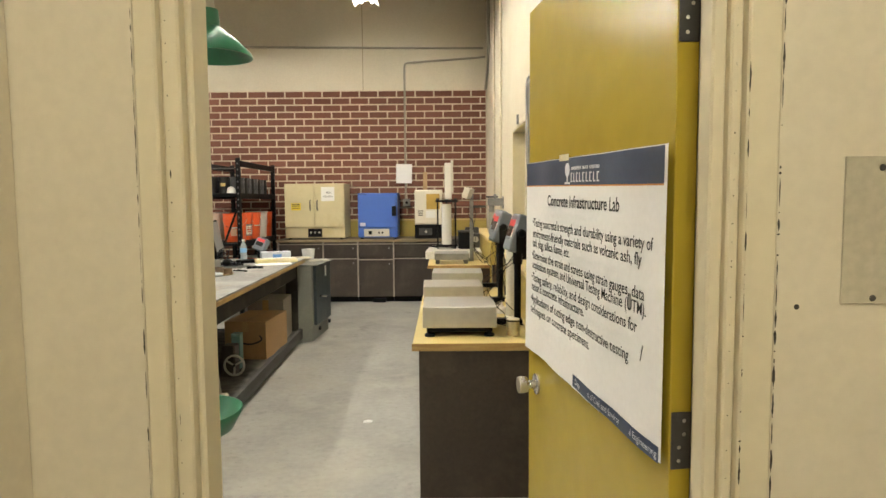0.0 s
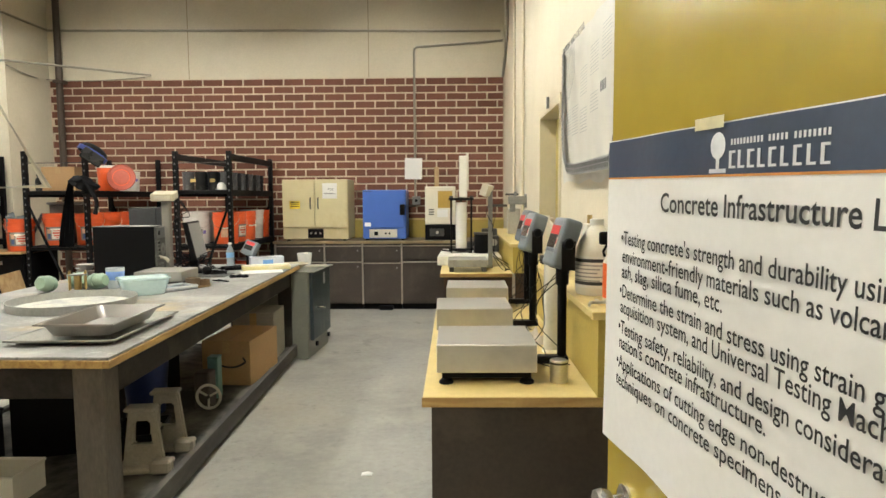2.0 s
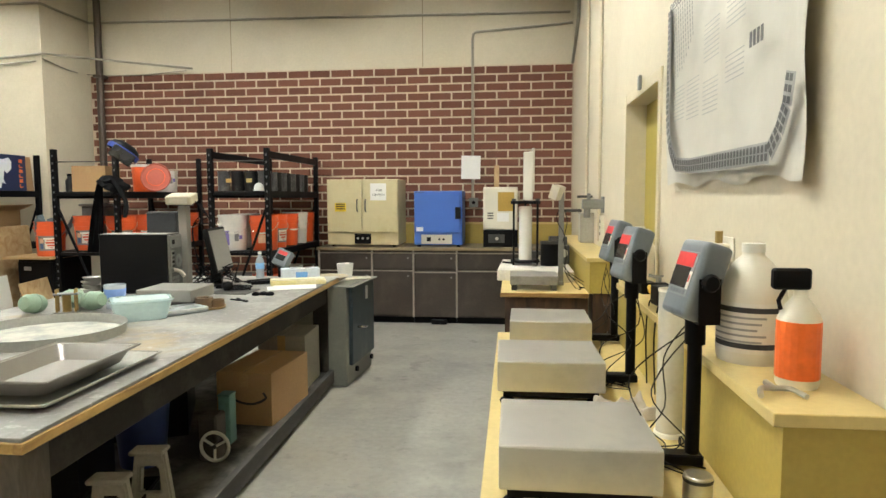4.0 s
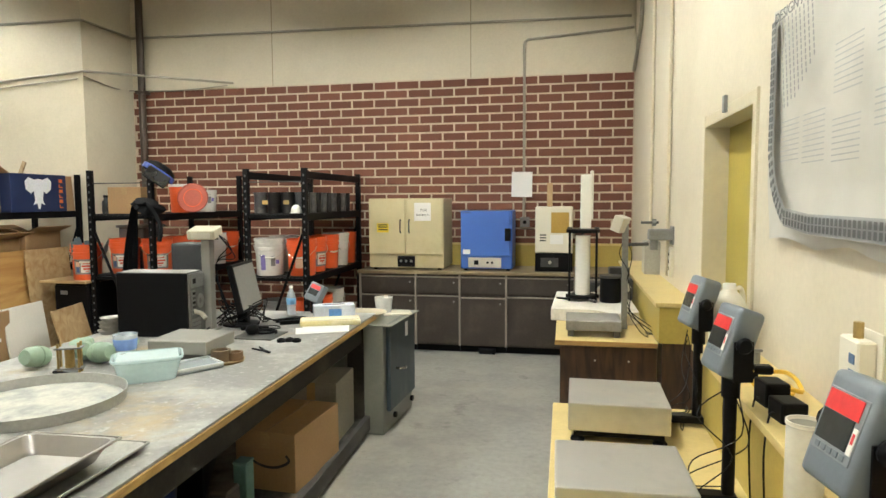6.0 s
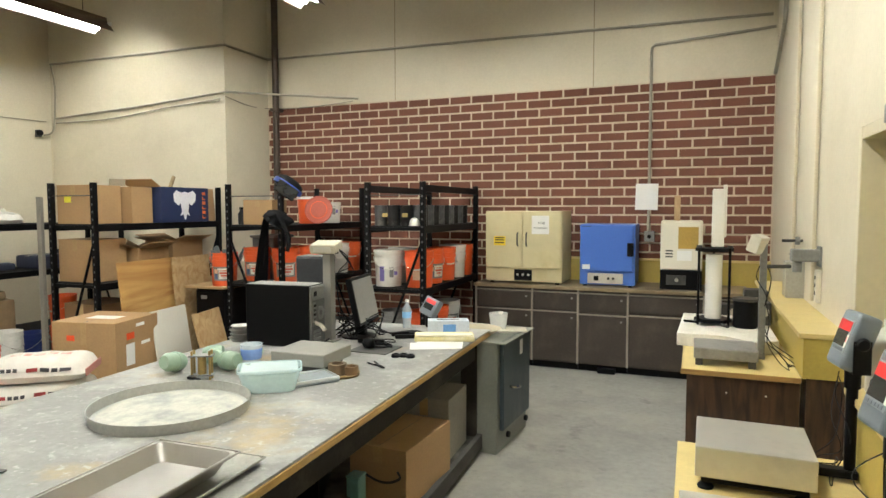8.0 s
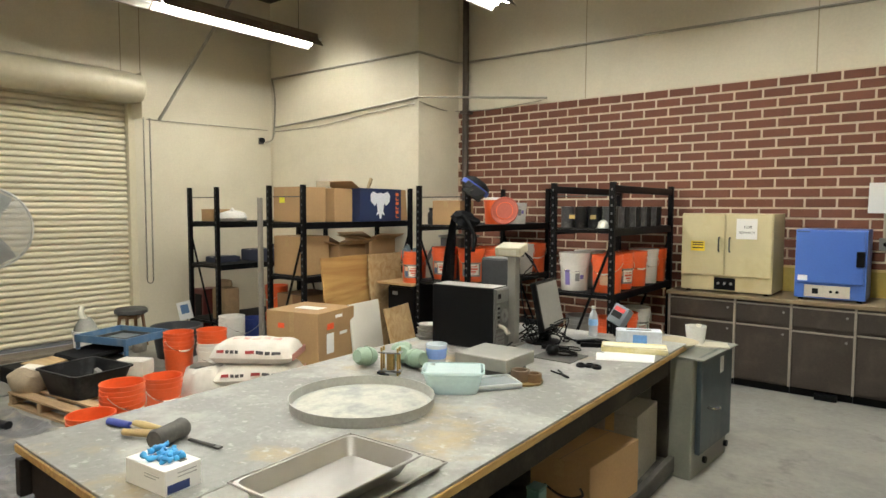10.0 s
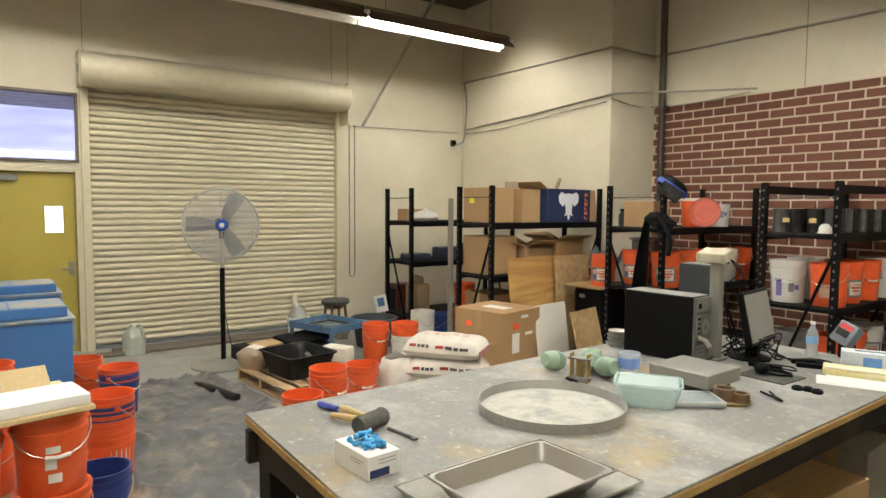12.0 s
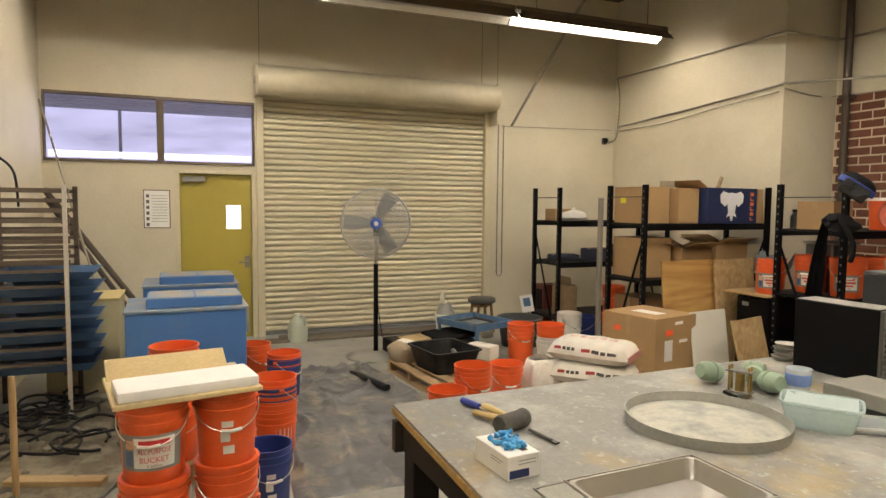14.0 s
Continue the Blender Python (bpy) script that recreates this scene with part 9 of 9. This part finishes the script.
part("edge_plank", moved(bm_box(-0.31, 0.26, 0, 0.012, 0, 0.14, 0.002), pose(0, 0.30, 0.022, -52)), mat("tan_plank", (0.50, 0.38, 0.19), 0.6), bd2, "tan plank")
stack(-4.62, 2.93, [M_ORANGE, M_ORANGE, M_ORANGE, M_BBLUE, M_ORANGE], 0.055, 0.0, 90, [None, "white_logo", None, None, None])
stack(-5.92, 3.18, [M_BBLUE, M_BBLUE, M_ORANGE], 0.04, 0.0, 90)
stack(-6.28, 2.96, [M_ORANGE] * 3, 0.05, 0.0, 90)
stack(-4.25, 2.62, [M_ORANGE], 0.06, 0.0, 90)
bucket(pose(-3.96, 2.80, 0.0, 0, 0, 100), M_BBLUE, "navy blue plastic bucket with white marks on the floor", None, "letters", r=0.145)
bucket(pose(-4.55, 2.30, 0.5, 0, 0, 90), M_ORANGE, OB + " behind a board", None, None)
bucket(pose(-4.55, 2.30, 0.135, 0, 0, 90), M_ORANGE, OB + " under another bucket", M_ORANGE, None)
single("bucket_riser", bm_box(-4.72, -4.38, 2.14, 2.46, 0, 0.135, 0.004), M_PLY2, "low wooden block under buckets", "block")

# ---- blue steel chests ----
M_CHEST = mat("blue_chest_paint", (0.05, 0.15, 0.38), 0.42, var=0.08, stain=(0.10, 0.16, 0.24), stain_amt=0.4, stain_scale=3)
M_CHESTTOP = mat("worn_pale_blue_lid", (0.17, 0.235, 0.32), 0.45, var=0.1, stain=(0.40, 0.29, 0.15), stain_amt=0.8, stain_scale=3.2, stain_lo=0.48, stain_hi=0.62)


def chest(m):
    c = thing("blue_chest", m, "large blue steel curing chest with a raised pale lid", "chest", group="blue curing chests")
    part("body", bm_box(-0.75, 0, -0.45, 0.45, 0.0, 0.90, 0.004), M_CHEST, c)
    part("top_flange", bm_box(-0.77, 0.012, -0.46, 0.46, 0.901, 0.922, 0.003), M_CHESTTOP, c)
    l = part("lid", bm_box(-0.56, -0.08, -0.30, 0.43, 0.923, 1.0, 0.006), M_CHEST, c)
    part("lid_sheet", bm_box(-0.545, -0.095, -0.285, 0.415, 1.0005, 1.006, 0.002), M_CHESTTOP, l)
    part("seam", bm_box(-0.53, -0.11, 0.06, 0.072, 1.0062, 1.012), M_CHEST, l)
    part("keyhole", moved(lathe([(0, 0), (0.012, 0), (0.010, 0.008), (0, 0.008)], 12), pose(0.0, -0.10, 0.62, 0, 90)), M_DARKSTEEL, c)
    part("side_rail", bm_box(-0.70, -0.02, 0.451, 0.475, 0.70, 0.92, 0.003), M_CHESTTOP, c)
    return c


ch1 = chest(pose(-5.62, 2.385, 0, 0, 0, 1))
copy_thing(ch1, pose(-7.20, 2.43, 0, 0, 0, 1))

M_RUBBLE = mat("dusty_rubble", (0.22, 0.19, 0.14), 0.9, bump=0.5)
# ---- drying rack with blue pans ----
dr_ = thing("tray_rack", pose(-6.06, 1.50, 0), "tall steel tray rack holding dark slats and blue pans", "rack")
M_PANBLUE = mat("dull_navy_steel", (0.04, 0.095, 0.20), 0.5, var=0.15, stain=(0.12, 0.13, 0.14), stain_amt=0.4, stain_scale=5)
M_RAIL = mat("rusty_brown_rail", (0.10, 0.075, 0.055), 0.6, var=0.25)
M_WPOST = mat("scuffed_white_post", (0.48, 0.45, 0.40), 0.5, var=0.15)
part("post", bm_box(0.007, 0.037, -0.022, 0.010, 0, 1.90, 0.003), M_WPOST, dr_, "scuffed white front post")
for x, y in ((-0.62, -0.02), (-0.62, -0.60), (0, -0.60)):
    part("post", bm_box(x - 0.03, x + 0.0, y - 0.02, y + 0.02, 0, 1.90, 0.003), M_RAIL, dr_)
for i in range(9):
    z = 1.84 - 0.082 * i
    part("slat", bm_box(-0.045, -0.005 + 0.01, -0.62, 0.02, z, z + 0.032, 0.002), M_RAIL, dr_)
    part("slat", bm_box(-0.64, -0.62, -0.62, 0.0, z, z + 0.032, 0.002), M_RAIL, dr_)
for i in range(7):
    z = 1.13 - 0.125 * i
    bm = bmesh.new()
    rings = []
    for s, zz in ((0.86, 0.0), (1.0, 0.07), (1.02, 0.07), (0.88, 0.004)):
        a, b2 = 0.31 * s, 0.36 * s
        rings.append([bm.verts.new((cx * a, cy * b2, zz)) for cx, cy in ((1, 1), (-1, 1), (-1, -1), (1, -1))])
    for r0, r1 in zip(rings, rings[1:]):
        for k in range(4):
            bm.faces.new((r0[k], r0[(k + 1) % 4], r1[(k + 1) % 4], r1[k]))
    bm.faces.new(rings[0][::-1]); bm.faces.new(rings[-1])
    part("blue_pan", bm, M_PANBLUE, dr_, "blue steel pan", at=pose(-0.30, -0.18 + 0.02 * (i % 2), z))
    part("pan_rail", bm_box(-0.62, 0.006, -0.05, -0.02, z - 0.022, z - 0.002), M_RAIL, dr_)
    part("pan_rail", bm_box(-0.045, 0.004, -0.62, -0.03, z + 0.072, z + 0.092), M_RAIL, dr_)
nz = thing("nozzle_hose_heap", pose(-6.0, 1.35, 0), "heap of black hoses on the floor", "hoses")
rh = random.Random(4)
M_HOSE = mat("black_hose", (0.010, 0.010, 0.011), 0.5, spec=0.25)
for k in range(20):
    cx, cy, r_ = rh.uniform(-0.45, 0.9), rh.uniform(-0.3, 0.45), rh.uniform(0.12, 0.26)
    ph = rh.uniform(0, 6)
    part("hose", tube([(cx + r_ * math.cos(t + ph), cy + 0.8 * r_ * math.sin(t + ph), 0.02 + 0.008 * k + 0.02 * math.sin(2 * t)) for t in [0.35 * i for i in range(16)]], 0.011, 6), M_HOSE, nz, smooth=60)
part("coupling", tube([(0.3, 0.2, 0.03), (0.4, 0.26, 0.03)], 0.022), M_GREYSTEEL, nz)
for i, (p0, p1, r_, mm, nm, lb) in enumerate((
        ((-8.22, 2.25, 0.02), (-8.50, 0.93, 1.90), 0.035, M_BROWNPIPE, "steel_bar", "long dark steel bar leaning against the wall"),
        ((-8.05, 2.12, 0.02), (-8.58, 0.93, 1.80), 0.03, M_BROWNPIPE, "steel_bar", "dark steel bar leaning in the corner"),
        ((-7.40, 1.76, 0.02), (-8.57, 0.90, 2.90), 0.012, M_PIPE, "conduit_length", "thin pale conduit leaning on the wall"))):
    single(nm, tube([p0, p1], r_, 8), mm, lb, "bar")
kb = thing("cream_cabinet", pose(-7.05, 1.50, 0), "small cream metal cabinet behind the tray rack", "cabinet")
part("body", bm_box(-0.3, 0.3, -0.3, 0.30, 0, 0.86, 0.004), M_BEIGE, kb)
part("top", bm_box(-0.31, 0.31, -0.31, 0.31, 0.861, 0.88, 0.003), M_YELLOWTOP, kb)
# thin irregular brown layer, darker than the floor around it
rd_ = random.Random(17)
bm = bmesh.new()
ring0 = []
for rr in (0.0, 0.35, 0.7, 1.0):
    row = []
    for i in range(36 if rr else 1):
        a = 2 * math.pi * i / 36
        e = 1 + 0.22 * noise.noise(Vector((2 * math.cos(a), 2 * math.sin(a), 4.0)))
        x, y = 1.25 * rr * e * math.cos(a), 0.62 * rr * e * math.sin(a)
        row.append(bm.verts.new((x, y, 0.004 + 0.012 * (1 - rr) * (0.6 + noise.noise(Vector((x * 6, y * 6, 1)))))))
    ring0.append(row)
for i in range(36):
    bm.faces.new((ring0[0][0], ring0[1][i], ring0[1][(i + 1) % 36]))
for a, c in zip(ring0[1:], ring0[2:]):
    for i in range(36):
        bm.faces.new((a[i], c[i], c[(i + 1) % 36], a[(i + 1) % 36]))
tagged(link("dirt", bm, mat("brown_mottled_layer", (0.11, 0.09, 0.06), 0.95, var=0.35, scale=5, grain=60, bump=0.6, dist=0.006, stain=(0.26, 0.23, 0.17), stain_amt=0.8, stain_scale=3.5, stain_lo=0.45, stain_hi=0.6), 60), "brown mottled layer on the concrete floor", "dirt", kind="stuff").matrix_basis = pose(-5.35, 1.52, 0)
for k in range(26):
    q = rd_.uniform(0.02, 0.06)
    bm = lathe([(0, 0), (q, 0.004), (q * 0.9, q * 0.8), (0, q * 1.1)], 8)
    for v in bm.verts:
        v.co += Vector((1, 1, 0.7)) * q * 0.5 * noise.noise(v.co * 30 + Vector((k, 0, 0)))
    single("rubble_stone", bm, M_RUBBLE, "small dusty lump of broken concrete", "rubble", pose(rd_.uniform(-5.6, -4.5), rd_.uniform(0.95, 1.75), 0.004, 0, 0, 40 * k), group="rubble on the floor")
sh = thing("shovel", pose(-4.55, 1.42, 0), "wooden shovel handle standing upright", "shovel")
part("handle", lathe([(0.0, 0.02), (0.019, 0.02), (0.019, 0.72), (0.014, 0.745), (0, 0.75)], 14), wood("shovel_ash", (0.40, 0.27, 0.13), (0.30, 0.19, 0.09), 0.5, "Z"), sh, smooth=45)
part("blade", bm_box(-0.11, 0.11, -0.15, 0.0, 0.0, 0.03, 0.006), M_DARKSTEEL, sh)
for i, (x, y) in enumerate(((-4.9, 1.1), (-4.2, 1.35), (-4.7, 1.6))):
    rb2 = thing("scrap_timber", pose(x, y, 0, 0, 0, 35 * i), "dusty scrap timber lying on the floor", "timber", group="scrap on the floor")
    part("plank", bm_box(-0.3, 0.3, -0.05, 0.05, 0, 0.04, 0.004), M_PLY2, rb2)
single("floor_hose", tube(smooth_path([(-4.0, 1.6, 0.015), (-4.4, 1.9, 0.015), (-4.9, 2.0, 0.015), (-5.3, 1.9, 0.015)]), 0.013, 8), mat("grey_hose", (0.12, 0.115, 0.10), 0.5), "grey hose lying across the floor", "hose", smooth=60)
nt_ = thing("notice", pose(XW + 0.001, 2.07, 1.68), "white safety notice in a dark frame on the wall", "notice")
part("frame", bm_box(0, 0.012, -0.150, 0.150, -0.235, 0.235, 0.003), mat("dark_red_frame", (0.12, 0.05, 0.04), 0.5), nt_)
part("sheet", bm_box(0.012, 0.0135, -0.140, 0.140, -0.225, 0.225), M_PAPER, nt_)
for i in range(6):
    part("pictogram", bm_box(0.0135, 0.0145, -0.12, -0.085, 0.14 - 0.07 * i, 0.18 - 0.07 * i), M_DARKINK, nt_)
for i in range(10):
    part("text_bar", bm_box(0.0135, 0.0142, -0.06, 0.115, 0.16 - 0.035 * i, 0.167 - 0.035 * i), M_GREYINK, nt_)
sp2 = thing("wall_plug", pose(-6.4, YS + 0.001, 2.12), "grey plug with a hanging cord on the wall", "plug")
part("plate", bm_box(-0.04, 0.04, 0, 0.012, -0.06, 0.06, 0.002), M_GREYSTEEL, sp2)
part("cord", tube(smooth_path([(0, 0.012, 0), (0.02, 0.12, 0.0), (0.0, 0.22, -0.12), (-0.02, 0.24, -0.4)]), 0.011, 6), M_CABLE, sp2, smooth=60)

# ---- emergency shower and eyewash beside the door ----
M_GREEN = mat("green_enamel", (0.012, 0.14, 0.07), 0.35, var=0.08)
M_PALEPIPE = mat("pale_galvanised_pipe", (0.48, 0.45, 0.37), 0.45, metal=0.2)
es = thing("emergency_shower", pose(-0.95, 1.42, 0), "emergency shower with green hood, pull handle and eyewash bowl", "shower")
part("standpipe", tube([(0, 0, 0), (0, 0, 2.16), (0.02, 0.05, 2.21), (0.20, 0.47, 2.21), (0.235, 0.54, 2.19), (0.24, 0.55, 2.03)], 0.021, 10), M_PALEPIPE, es, smooth=50)
part("flange", lathe([(0, 0), (0.11, 0), (0.11, 0.015), (0.03, 0.03), (0, 0.03)], 24), M_GREEN, es, smooth=40)
part("shower_head", lathe([(0, 0.14), (0.03, 0.14), (0.035, 0.09), (0.08, 0.055), (0.125, 0.012), (0.128, 0.0), (0.122, 0.0), (0.08, 0.045), (0, 0.07)], 36, m=pose(0.24, 0.55, 1.895)), M_GREEN, es, "green enamel shower hood", smooth=40)
part("pull_rod", tube([(0.115, 0.46, 2.21), (0.125, 0.48, 1.665)], 0.008, 8), M_PALEPIPE, es)
part("valve_lever", tube([(0.19, 0.45, 2.21), (0.115, 0.46, 2.21)], 0.009, 8), M_PALEPIPE, es)
part("pull_handle", tube([(0.125, 0.48, 1.663), (0.221, 0.48, 1.486), (0.042, 0.48, 1.482)], 0.007, 8, True), M_PALEPIPE, es, "triangular pull handle")
part("eyewash_arm", tube([(0, 0, 0.78), (0.12, 0.14, 0.78), (0.245, 0.285, 0.80)], 0.018, 10), M_PALEPIPE, es)
part("eyewash_bowl", lathe([(0, 0.0), (0.05, 0.0), (0.11, 0.035), (0.138, 0.085), (0.142, 0.085), (0.142, 0.078), (0.115, 0.028), (0.05, -0.008), (0, -0.008)], 36, m=pose(0.245, 0.285, 0.80)), M_GREEN, es, "green eyewash bowl", smooth=40)
part("eyewash_cover", bm_box(0.17, 0.31, 0.265, 0.305, 0.85, 0.90, 0.008), mat("yellow_plastic", (0.80, 0.62, 0.02), 0.4), es, "yellow eyewash cover")
tg = thing("inspection_tag", pose(-0.882, 1.898, 1.382), "white and green inspection tag hung on the pull handle", "tag")
part("card", bm_box(-0.037, 0.037, -0.001, 0.001, -0.079, 0.075, 0.0), M_PAPER, tg)
part("header", bm_box(-0.034, 0.034, -0.0016, -0.001, 0.038, 0.056), M_GREEN, tg)
for i in range(9):
    part("rule", bm_box(-0.032, 0.032, -0.0015, -0.001, 0.028 - 0.011 * i, 0.0288 - 0.011 * i), M_GREYINK, tg)
part("tie", tube(smooth_path([(-0.01, 0, 0.068), (-0.014, 0.0, 0.09), (-0.005, 0.003, 0.108), (0.005, 0.0, 0.085)]), 0.002, 5), M_BLACKPLASTIC, tg)

brick_wall()
